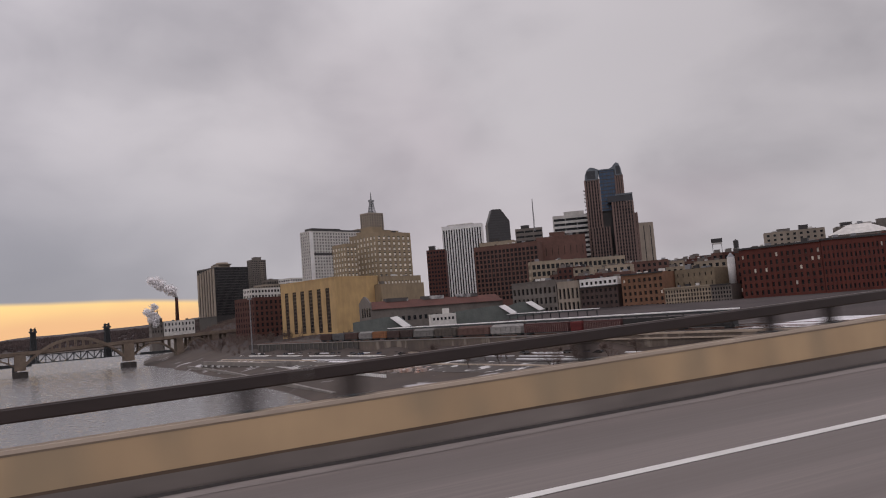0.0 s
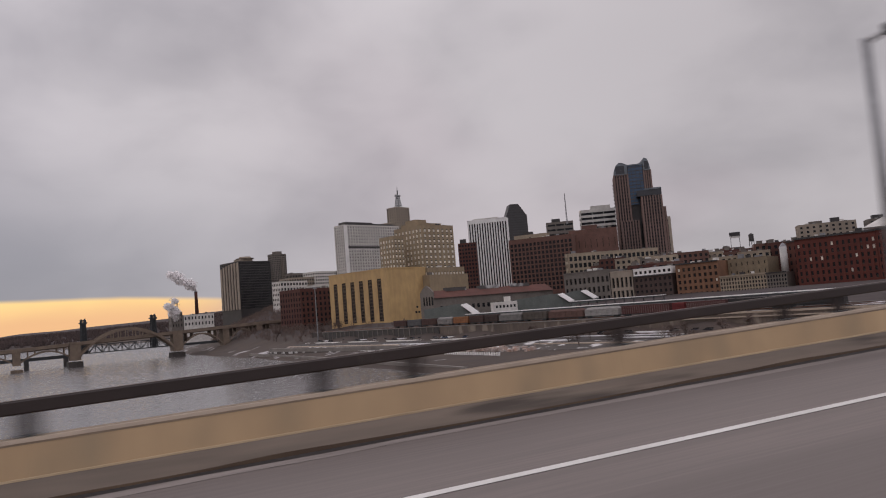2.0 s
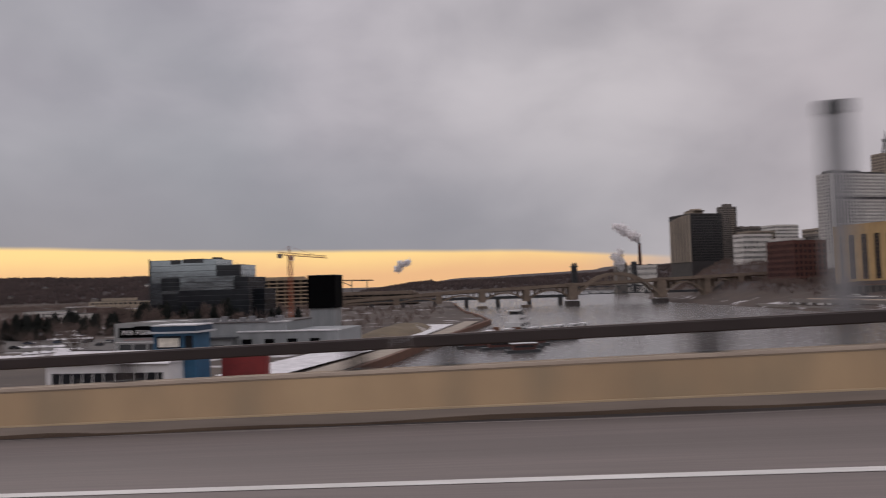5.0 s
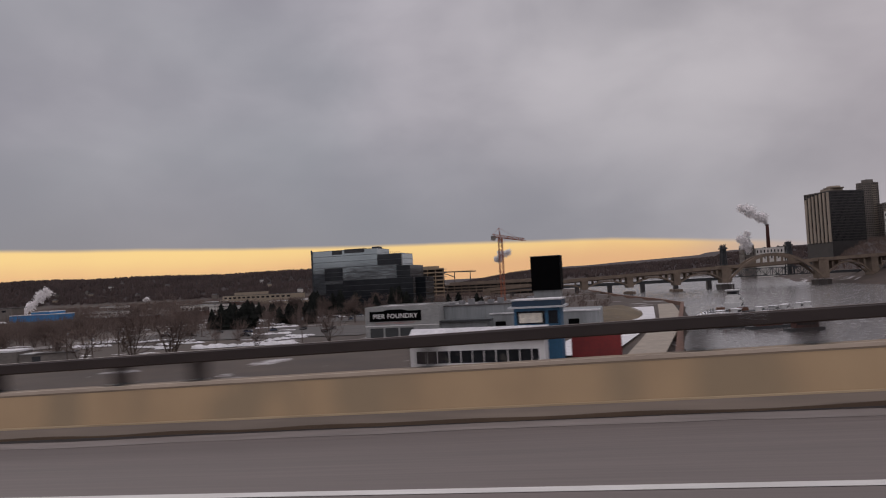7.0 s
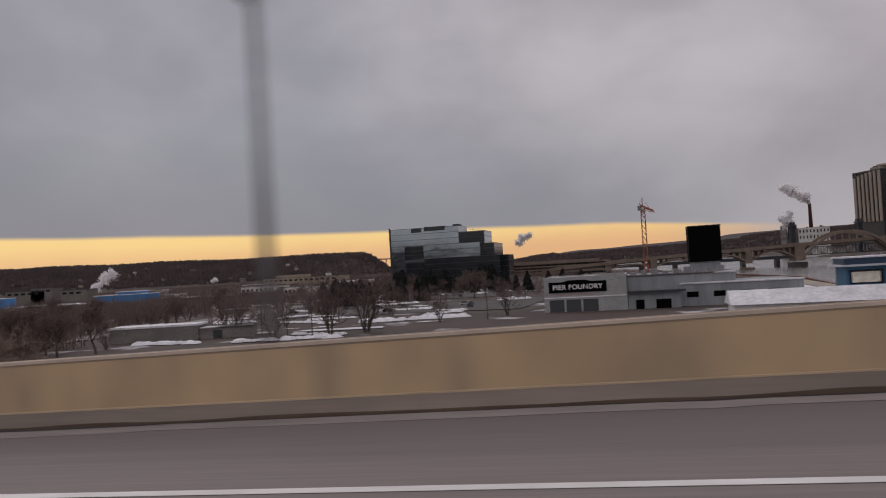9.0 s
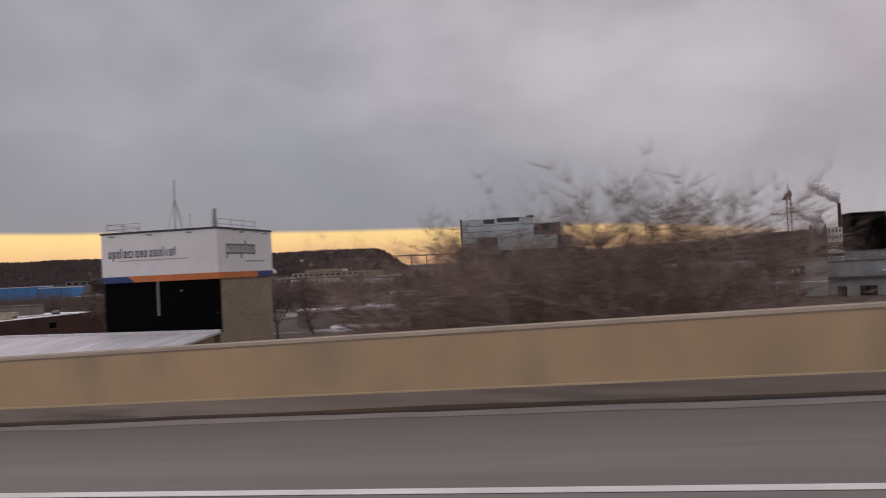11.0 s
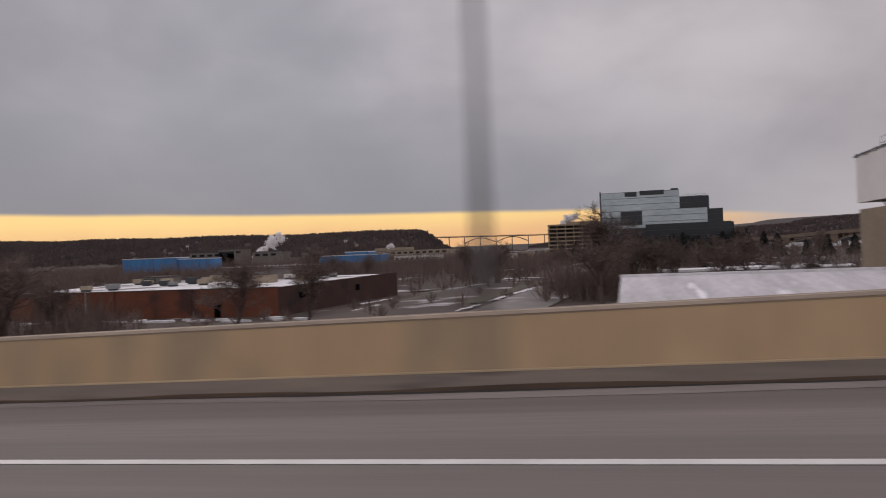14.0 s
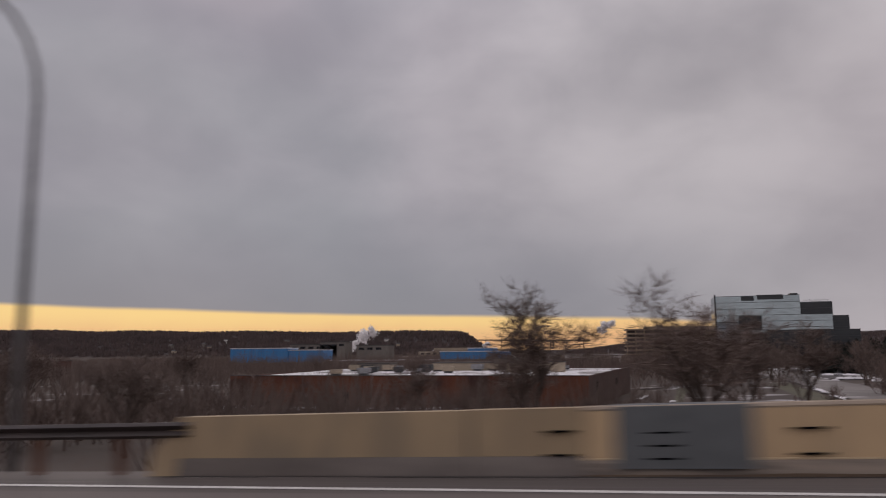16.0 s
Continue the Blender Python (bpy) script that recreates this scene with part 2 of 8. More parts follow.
# ---- mesh helpers ----
class Mesh:
    def __init__(self):
        self.v, self.f = [], []

    def add(self, verts, faces, m=None):
        k = len(self.v)
        self.v += [tuple(m @ Vector(p)) for p in verts] if m else [tuple(p) for p in verts]
        self.f += [tuple(i + k for i in f) for f in faces]
        return self

    def box(self, x0, x1, y0, y1, z0, z1, m=None):
        v = [(x, y, z) for z in (z0, z1) for y in (y0, y1) for x in (x0, x1)]
        return self.add(v, [(0, 2, 3, 1), (4, 5, 7, 6), (0, 1, 5, 4), (2, 6, 7, 3), (0, 4, 6, 2), (1, 3, 7, 5)], m)

    def prism(self, poly, z0, z1, m=None, top=None):
        n, top = len(poly), top or poly
        v = [(x, y, z0) for x, y in poly] + [(x, y, z1) for x, y in top]
        f = [tuple(range(n))[::-1], tuple(range(n, 2 * n))] + [(i, (i + 1) % n, n + (i + 1) % n, n + i) for i in range(n)]
        return self.add(v, f, m)

    def sweep(self, profile, stations, m=None):
        """A closed profile of (y, z), laid at each of the stations (x, function of (y, z) to a point)."""
        n, k = len(profile), len(self.v)
        for place in stations:
            self.v += [tuple(place(y, z)) for y, z in profile]
        for i in range(len(stations) - 1):
            self.f += [(k + i * n + j, k + i * n + (j + 1) % n, k + (i + 1) * n + (j + 1) % n, k + (i + 1) * n + j) for j in range(n)]
        self.f += [tuple(k + j for j in range(n))[::-1], tuple(k + (len(stations) - 1) * n + j for j in range(n))]
        return self

    def tube(self, pts, radii, sides=6, caps=True):
        pts = [Vector(p) for p in pts]
        radii = radii if isinstance(radii, (list, tuple)) else [radii] * len(pts)
        k = len(self.v)
        for i, p in enumerate(pts):
            d = (pts[min(i + 1, len(pts) - 1)] - pts[max(i - 1, 0)]).normalized()
            a = d.cross(Vector((0.31, 0.95, 0.05))).normalized()
            b = d.cross(a)
            self.v += [tuple(p + (a * math.cos(2 * math.pi * j / sides) + b * math.sin(2 * math.pi * j / sides)) * radii[i]) for j in range(sides)]
        for i in range(len(pts) - 1):
            self.f += [(k + i * sides + j, k + i * sides + (j + 1) % sides, k + (i + 1) * sides + (j + 1) % sides, k + (i + 1) * sides + j) for j in range(sides)]
        if caps:
            e = k + (len(pts) - 1) * sides
            self.f += [tuple(k + j for j in range(sides))[::-1], tuple(e + j for j in range(sides))]
        return self

    def beam(self, a, b, w, h=None):
        """A straight square member from a to b."""
        a, b, h = Vector(a), Vector(b), h or w
        d = (b - a).normalized()
        s = d.cross(Vector((0, 0, 1)))
        s = (s if s.length > 1e-3 else Vector((1, 0, 0))).normalized()
        u = s.cross(d)
        v = [p + s * (i * w / 2) + u * (j * h / 2) for p in (a, b) for i, j in ((-1, -1), (1, -1), (1, 1), (-1, 1))]
        return self.add(v, [(0, 1, 2, 3), (7, 6, 5, 4), (0, 4, 5, 1), (1, 5, 6, 2), (2, 6, 7, 3), (3, 7, 4, 0)])

    def data(self, name, mat, smooth=False):
        me = bpy.data.meshes.new(name)
        me.from_pydata(self.v, [], self.f)
        me.materials.append(mat)
        if smooth:
            me.polygons.foreach_set("use_smooth", [True] * len(me.polygons))
        me.update()
        return me


def part(name, mesh, mat, parent=None, label="", kind="", smooth=False):
    ob = new(name, mesh.data(name, mat, smooth) if isinstance(mesh, Mesh) else mesh)
    ob.parent = parent
    return tagged(ob, label, kind=kind)


def thing(name, label, category, at=(0, 0, 0), turn=0.0, group="", kind=""):
    ob = new(name)
    ob.empty_display_size = 0.1
    ob.matrix_world = pose(*at, 0, 0, turn)
    return tagged(ob, label, category, group, kind)


def structure(name, mesh, mat, label, category, smooth=False):
    return tagged(part(name, mesh, mat, smooth=smooth), label, category, kind="structure")


def smoothstep(a, b, x):
    t = min(max((x - a) / (b - a), 0.0), 1.0)
    return t * t * (3 - 2 * t)


# ---- lie of the land ----
WATER, FLATS = -25.4, -23.2
GRADE, CROSS = 0.033834, 0.00303
NORTH_BANK = [(150, 62), (264, 53), (320, 50), (460, 37), (570, 26), (800, -10), (940, -12), (1300, 40), (5200, 200)]
SOUTH_BANK = [(-900, -210), (150, -192), (300, -182), (440, -172), (520, -185), (620, -206), (900, -246), (1020, -262), (1300, -330), (5200, -900)]


def along(table, y):
    return float(np.interp(y, [a for a, _ in table], [b for _, b in table]))


def road_z(x, y):
    return GRADE * x + CROSS * y


YARD, YARD_TURN = (113.0, 404.0), -74.7


def yard_axes(x, y):
    """Along and across the rail yard."""
    a = radians(YARD_TURN)
    return (x - YARD[0]) * math.cos(a) + (y - YARD[1]) * math.sin(a), (y - YARD[1]) * math.cos(a) - (x - YARD[0]) * math.sin(a)


def in_yard(s, u):
    a = radians(YARD_TURN)
    return YARD[0] + s * math.cos(a) - u * math.sin(a), YARD[1] + s * math.sin(a) + u * math.cos(a)


def land(x, y):
    """The height of the ground."""
    north, south = along(NORTH_BANK, y), along(SOUTH_BANK, y)
    wob = noise.noise((x * 0.004, y * 0.004, 1.7))
    if south < x < north:
        d = min(x - south, north - x)
        z = WATER + 0.8 - 5 * smoothstep(0, 12, d)
    elif x >= north:
        d = x - north
        lower = -23.4 + 2.4 * smoothstep(2, 40, d)
        yy = y + 0.127 * max(x - 72, 0)
        street = 12 + 6 * smoothstep(225, 260, x)
        city = float(np.interp(yy, (-400, 395, 400, 413, 424, 560, 720, 1000, 1200), (0, 0, 5.4, 5.5, street, street + 1, street + 2, 34, 44)))
        ramp = float(np.interp(x, (40, 60, 80, 125, 154, 220), (3, 5, 6.3, 3.5, 2.4, 0.5))) * smoothstep(325, 385, yy)
        city = max(city, ramp if yy < 396 else 0)
        city = max(city, 8 * smoothstep(285, 310, x) * smoothstep(300, 330, yy))
        shore = max(ramp * smoothstep(430, 396, y), float(np.interp(y, (-400, 560, 700, 760, 1000, 1200), (0, 0, 11, 13, 30, 40))))
        k = smoothstep(95, 125, x)
        z = lower + smoothstep(2000, 1350, y) * (shore + (city - shore) * k) * smoothstep(5, 45 + 0.09 * max(y - 600, 0), d - 0.04 * max(y - 700, 0))
        z = min(z, lower + 62)
        # the rail yard steps up from the quay to the street of old warehouses
        _, u = yard_axes(x, y)
        bank = float(np.interp(u, (-70, -44, -8, -4.5, 40, 90, 165), (-22.0, -21.2, -16.4, -12.4, -10.6, -7.5, -3.6)))
        k = smoothstep(640, 560, y)
        bank = lower + (max(bank, z if u > 165 else -30) - lower) * smoothstep(2, 14, d)
        z = z * (1 - k) + bank * k
    else:
        z = FLATS + 0.6 * wob
        z -= 1.8 * smoothstep(-455, -478, x) * smoothstep(-760, -700, x) * smoothstep(55, 95, y) * smoothstep(330, 250, y)
        # the road comes down to the ground on a bank
        if x < -430:
            near = smoothstep(40, 14, abs(y)) * smoothstep(-430, -478, x)
            z = z * (1 - near) + (road_z(x, 8) - 0.75) * near
    # bluffs
    r1 = smoothstep(1500, 1950, y) * smoothstep(-840, -965, x + (y - 1900) * (0.36 if y > 1900 else -0.1))
    z += r1 * (62 + (-x - 1000) * 0.018 + 6 * wob)
    r2 = smoothstep(2150, 2600, y) * smoothstep(-900, -500, x)
    z += r2 * (45 + 0.034 * (min(x, 500) + 250) + 6 * wob)
    far = smoothstep(2900, 3600, y)
    z += far * 28
    side = smoothstep(-1300, -2600, x) * smoothstep(900, 200, y)
    # unseen ridge behind the road, added so the office glass mirrors dark land
    behind = smoothstep(-900, -1450, y)
    return z + side * 60 + behind * (26 + 74 * smoothstep(-620, -1000, x) + 14 * wob)


def ground():
    xs = np.unique(np.concatenate([np.linspace(-4600, -900, 62), np.linspace(-900, 700, 130), np.linspace(700, 4600, 26)]))
    ys = np.unique(np.concatenate([np.linspace(-2600, -40, 26), np.linspace(-40, 900, 84), np.linspace(900, 4700, 58)]))
    m = Mesh()
    m.v = [(x, y, land(x, y)) for y in ys for x in xs]
    w = len(xs)
    m.f = [(j * w + i, j * w + i + 1, (j + 1) * w + i + 1, (j + 1) * w + i) for j in range(len(ys) - 1) for i in range(w - 1)]
    structure("ground", m, M_GROUND, "brown winter ground with patches of old snow", "ground", True)


ground()
structure("water", Mesh().add([(-1000, -2600, WATER), (260, -2600, WATER), (260, 5000, WATER), (-1000, 5000, WATER)], [(0, 1, 2, 3)]), M_WATER,
          "dull grey river water with small ripples", "river")


# ---- road bridge ----
X0, X1, RAIL_END, BAR_END = 90.0, -640.0, -214.5, -485.2
LINE_Y, BAR_Y, RAIL_Y, POST_Y = 7.705, 10.944, 11.14, 11.40
H1, H2, FOOT = 0.884, 1.197, 0.10
LINE_SHIFT = [(-640, 2.4), (-560, 2.40), (-490, 2.32), (-477, 1.98), (-460, 1.46), (-430, -0.01), (-400, -0.31), (-360, -0.38), (-310, -0.39), (-200, 0), (200, 0)]


def shoulder(y):
    return FOOT * min(max((y - 7.0) / (BAR_Y - 7.0), 0.0), 1.0)


def on_road(x):
    return lambda y, z: (x, y, road_z(x, y) + z)


def steps(a, b, d):
    n = max(1, round(abs(b - a) / d))
    return [a + (b - a) * i / n for i in range(n + 1)]


structure("road", Mesh().sweep([(-9.5, 0), (7.0, 0), (11.4, FOOT * 1.11), (11.4, -0.5), (-9.5, -0.5)], [on_road(x) for x in (-438, X0)]), M_ROAD,
          "worn grey concrete carriageway with tyre-darkened lanes", "road")
structure("road_approach", Mesh().sweep([(-9.5, 0), (7.0, 0), (11.4, FOOT * 1.11), (11.4, -0.5), (-9.5, -0.5)], [on_road(x) for x in (X1, -438)]), M_ASPHALTROAD,
          "darker worn carriageway beyond the end of the bridge", "road")
m = Mesh()
m.sweep([(-0.075, 0.005), (-0.075, 0.009), (0.075, 0.009), (0.075, 0.005)],
        [(lambda y, z, x=x: on_road(x)(LINE_Y + along(LINE_SHIFT, x) + y, shoulder(LINE_Y + along(LINE_SHIFT, x) + y) + z)) for x in steps(X1, X0, 8)])
structure("edge_line", m, M_LINE, "solid white edge line painted on the carriageway", "road marking")


def grit():
    """Wet dirt along the foot of the barrier, of uneven width."""
    m, rnd = Mesh(), random.Random(4)
    pts, x, w = [], X0, 0.1
    while x > BAR_END:
        w = min(max(w + rnd.uniform(-0.05, 0.05), 0.02), 0.20 if x > RAIL_END else 0.12)
        pts.append((x, w))
        x -= rnd.uniform(0.5, 1.4)
    for x, w in pts:
        m.v += [on_road(x)(y, shoulder(y) + 0.006) for y in (BAR_Y - 0.09, BAR_Y - 0.11 - w)]
    m.f = [(2 * i, 2 * i + 1, 2 * i + 3, 2 * i + 2) for i in range(len(pts) - 1)]
    structure("gutter_dirt", m, M_GRIT, "dark wet dirt along the foot of the barrier", "dirt")
    m, k = Mesh(), 0.2
    for x, w in pts:
        k = min(max(k + rnd.uniform(-0.05, 0.05), 0.0), 0.42)
        y0 = BAR_Y - 0.125 - w
        m.v += [on_road(x)(y, shoulder(y) + 0.005) for y in (y0, y0 - k)]
    m.f = [(2 * i, 2 * i + 1, 2 * i + 3, 2 * i + 2) for i in range(len(pts) - 1)]
    structure("salt_edge", m, M_SALT, "pale dried salt along the gutter", "dirt")


grit()


def barrier(x0, x1, h, group):
    bare = x0 > -24
    lipz = (0.35 if bare else float(np.interp(x0, (-112, -78), (0.29, 0.40)))) if h < 1.0 else 0.365
    b = thing("barrier", "tan-painted concrete road barrier with a dirty foot", "barrier", group=group, kind="structure")
    st = [on_road(x) for x in (x1, x0)]
    part("upper_face", Mesh().sweep([(BAR_Y - 0.04, lipz), (BAR_Y, h - 0.07), (BAR_Y + 0.34, h - 0.07), (BAR_Y + 0.34, lipz)], st), M_TAN, b)
    # top face coloured darker than the paint, to offset the sky light on it
    part("cap", Mesh().sweep([(BAR_Y - 0.004, h - 0.07), (BAR_Y + 0.012, h), (BAR_Y + 0.32, h), (BAR_Y + 0.344, h - 0.07)], st), M_TOPFACE, b, "top face coloured darker to offset the sky light on it")
    part("worn_edge", Mesh().sweep([(BAR_Y - 0.006, h - 0.045), (BAR_Y + 0.010, h + 0.004), (BAR_Y + 0.075, h + 0.004), (BAR_Y + 0.075, h - 0.01)], st), M_CAP, b, "pale strip along the top edge")
    lip = Mesh()
    n = max(2, int(abs(x1 - x0) / 0.45))
    for i in range(n + 1):
        x = x0 + (x1 - x0) * i / n
        d = 0.016 + 0.055 * max(0.0, noise.noise((x * 0.6, 2.0, 0.5)) + 0.28)
        lip.v += [on_road(x)(BAR_Y - 0.050 + (0.425 - z) * -0.1, z + lipz - 0.425) for z in (0.425 - d * 1.6, 0.433)] if bare else [on_road(x)(BAR_Y - 0.106, z) for z in (FOOT - 0.03, FOOT + 0.02 + d * 0.8)]
    lip.f = [(2 * i, 2 * i + 2, 2 * i + 3, 2 * i + 1) for i in range(n)]
    if not bare:
        part("pale_lip", Mesh().sweep([(BAR_Y - 0.052, lipz - 0.015), (BAR_Y - 0.050, lipz + 0.012), (BAR_Y - 0.03, lipz + 0.016), (BAR_Y - 0.03, lipz - 0.015)], st), M_LIP, b, "pale worn lip above the toe")
    part("stained_lip", lip, M_STAIN, b, "uneven dark stain along the foot")
    part("toe", Mesh().sweep([(BAR_Y - 0.10, FOOT - 0.05), (BAR_Y - 0.10, FOOT + 0.03), (BAR_Y - 0.045, lipz - 0.002), (BAR_Y + 0.34, lipz - 0.002), (BAR_Y + 0.34, FOOT - 0.05)], st), M_TOE if bare else M_DIRTYTAN, b, "dirty sloping toe")
    return b


for x in steps(X0, RAIL_END, 9.27)[:-1]:
    n = max(1, round((X0 - RAIL_END) / 9.27))
    w = (X0 - RAIL_END) / n
    barrier(x - 0.008, x - w + 0.008, H1, "low barrier under the rail")
for i in range(22):
    w = (RAIL_END - 1.0 + 477.0) / 22
    barrier(RAIL_END - 1.0 - i * w - 0.006, RAIL_END - 1.0 - (i + 1) * w + 0.006, H2, "high barrier sections")
# the step from low to high
ramp = thing("barrier_end_block", "tan concrete block that steps the barrier up where the rail ends", "barrier", kind="structure")


def stepped(outline):
    """A length of barrier whose top climbs from the low to the high one."""
    m, k = Mesh(), 0
    for x, h in ((RAIL_END + 0.03, H1 + 0.03), (RAIL_END - 0.12, H1 + 0.17), (RAIL_END - 0.45, H2 - 0.06), (RAIL_END - 1.0, H2)):
        ring = outline(h)
        k = len(ring)
        m.v += [on_road(x)(y, z) for y, z in ring]
    m.f = [(r * k + a, r * k + (a + 1) % k, r * k + k + (a + 1) % k, r * k + k + a) for r in range(3) for a in range(k)]
    m.f += [tuple(range(k))[::-1], tuple(range(3 * k, 4 * k))]
    return m


part("block", stepped(lambda h: ((BAR_Y - 0.04, 0.365), (BAR_Y, h - 0.07), (BAR_Y + 0.34, h - 0.07), (BAR_Y + 0.34, 0.365))), M_TAN, ramp)
part("cap", stepped(lambda h: ((BAR_Y - 0.004, h - 0.07), (BAR_Y + 0.012, h), (BAR_Y + 0.32, h), (BAR_Y + 0.344, h - 0.07))), M_TOPFACE, ramp, "top face coloured darker to offset the sky light on it")
part("worn_edge", stepped(lambda h: ((BAR_Y - 0.006, h - 0.045), (BAR_Y + 0.010, h + 0.004), (BAR_Y + 0.075, h + 0.004), (BAR_Y + 0.075, h - 0.01))), M_CAP, ramp, "pale strip along the top edge")
part("toe", Mesh().sweep([(BAR_Y - 0.10, FOOT - 0.05), (BAR_Y - 0.10, FOOT + 0.03), (BAR_Y - 0.045, 0.363), (BAR_Y + 0.34, 0.363), (BAR_Y + 0.34, FOOT - 0.05)], [on_road(x) for x in (RAIL_END - 0.99, RAIL_END - 0.01)]), M_DIRTYTAN, ramp)

JOINT, PANEL = -71.2, 9.13


def rail_panel(x0, x1):
    r = thing("bridge_rail", "dark brown steel tube rail on short posts above the barrier", "railing", group="rail panels along the bridge")
    st = [on_road(x) for x in (x1 + 0.02, x0 - 0.02)]
    c = 0.02
    part("tube", Mesh().sweep([(RAIL_Y - 0.06, 1.18 + c), (RAIL_Y - 0.06 + c, 1.18), (RAIL_Y + 0.06 - c, 1.18), (RAIL_Y + 0.06, 1.18 + c),
                               (RAIL_Y + 0.06, 1.36 - c), (RAIL_Y + 0.06 - c, 1.36), (RAIL_Y - 0.06 + c, 1.36), (RAIL_Y - 0.06, 1.36 - c)], st), M_RAIL, r)
    # paler top strip: the highlight along the tube is put into its colour
    part("worn_top", Mesh().sweep([(RAIL_Y - 0.045, 1.358), (RAIL_Y - 0.045, 1.366), (RAIL_Y + 0.045, 1.366), (RAIL_Y + 0.045, 1.358)], st), M_RAILTOP, r, "pale strip on the tube top, the highlight put into its colour")
    for x in (x0 - 0.72, (x0 + x1) / 2, x1 + 0.72):
        if x < RAIL_END + 0.3 or x > X0:
            continue
        p = Mesh()
        for y in (RAIL_Y + 0.05, RAIL_Y + 0.13):
            p.sweep([(y, H1 + 0.02), (y, 1.32), (y + 0.02, 1.32), (y + 0.02, H1 + 0.02)], [on_road(x - 0.13), on_road(x + 0.13)])
        p.sweep([(RAIL_Y + 0.06, H1 + 0.02), (RAIL_Y + 0.06, 1.30), (RAIL_Y + 0.14, 1.30), (RAIL_Y + 0.14, H1 + 0.02)], [on_road(x - 0.015), on_road(x + 0.015)])
        q = part("post", p, M_RAIL, r)
        part("base_plate", Mesh().sweep([(RAIL_Y - 0.04, H1), (RAIL_Y - 0.04, H1 + 0.025), (RAIL_Y + 0.20, H1 + 0.025), (RAIL_Y + 0.20, H1)], [on_road(x - 0.17), on_road(x + 0.17)]), M_DARKSTEEL, q)


k = 16
while JOINT + k * PANEL > RAIL_END:
    rail_panel(min(JOINT + k * PANEL, X0), max(JOINT + (k - 1) * PANEL, RAIL_END))
    k -= 1


# ---- lamps on the bridge ----
def bridge_lamp(x, h):
    t = thing("street_lamp", "galvanised steel lamp post with a flat head reaching over the road", "street lamp", (x, POST_Y, road_z(x, POST_Y)), group="lamps along the bridge")
    z0 = 0.7
    part("pole", Mesh().tube([(0, 0, z0), (0, 0, h)], [0.115, 0.085], 12), M_STEEL, t, smooth=True)
    part("base", Mesh().box(-0.19, 0.19, -0.19, 0.19, z0 - 0.1, z0 + 0.22).box(-0.14, 0.14, -0.14, 0.14, z0 + 0.22, z0 + 0.4), M_DARKSTEEL, t, "dark base casting")
    arm = part("arm", Mesh().beam((0, 0.05, h - 0.08), (0, -0.55, h - 0.02), 0.09), M_STEEL, t)
    head = part("head", Mesh().prism([(-0.19, -1.35), (0.19, -1.35), (0.22, -1.2), (0.22, -0.62), (0.13, -0.5), (-0.13, -0.5), (-0.22, -0.62), (-0.22, -1.2)], h - 0.10, h + 0.08), M_DARKSTEEL, t, "flat dark lamp head")
    part("lens", Mesh().box(-0.15, 0.15, -1.2, -0.7, h - 0.125, h - 0.098), M_LENS, head)


for x in (70.0, 32.5, -4.6, -41.1, -78.5, -115.9, -152.9, -190.4, -228.2, -265.7, -303.3, -340.8, -378.1, -415.2, -451.9):
    bridge_lamp(x, 6.65 if x > -360 else 6.3)

# taller pole standing on the barrier
M_GREYPOLE = material("slate_grey_paint", (0.105, 0.11, 0.12), (0.075, 0.08, 0.088), 0.8, 0.5, 0.2)
x = -312.9
t = thing("sign_pole", "thick dark steel pole with a flared base on the barrier", "pole", (x, BAR_Y + 0.17, road_z(x, BAR_Y) + H2))
part("shaft", Mesh().tube([(0, 0, 0.35), (0, 0, 9.0)], [0.23, 0.20], 16), M_GREYPOLE, t, smooth=True)
part("base", Mesh().prism([(-0.55, -0.17), (0.55, -0.17), (0.55, 0.17), (-0.55, 0.17)], 0, 0.12).prism([(-0.42, -0.17), (0.42, -0.17), (0.42, 0.17), (-0.42, 0.17)], 0.12, 0.45, top=[(-0.24, -0.17), (0.24, -0.17), (0.24, 0.17), (-0.24, 0.17)]), M_GREYPOLE, t)
part("small_plate", Mesh().box(0.1, 0.34, -0.27, -0.235, 1.55, 1.75), material("green_plate", (0.03, 0.16, 0.10)), t, "small green plate")

x = -137.7
t = thing("sign_post", "square grey steel post standing behind the barrier", "post", (x, POST_Y, road_z(x, POST_Y) + 0.5))
part("shaft", Mesh().box(-0.15, 0.15, -0.1, 0.1, 0, 3.75), M_STEEL, t)
part("cap", Mesh().box(-0.17, 0.17, -0.12, 0.12, 3.75, 3.95), M_DARKSTEEL, t)

# what carries the bridge
deck = thing("bridge_girder", "long tan steel girder under the carriageway", "girder", kind="structure")
for y in (-7.0, 0.0, 7.0):
    part("girder", Mesh().sweep([(y - 0.4, -0.52), (y + 0.4, -0.52), (y + 0.4, -2.4), (y - 0.4, -2.4)], [on_road(x) for x in (-430, X0)]), M_STEEL, deck)
for i in range(11):
    x = 66 - i * 48
    p = thing("bridge_pier", "grey concrete pier under the road bridge", "pier", (x, 0, 0), group="piers of the road bridge", kind="structure")
    top = road_z(x, 0) - 2.42
    part("cap", Mesh().box(-1.2, 1.2, -9, 9, top - 1.6, top), M_STONE, p)
    for y in (-6, 6):
        part("column", Mesh().tube([(0, y, min(land(x, y), -25) - 1), (0, y, top - 1.6)], 1.1, 16), M_STONE, p)

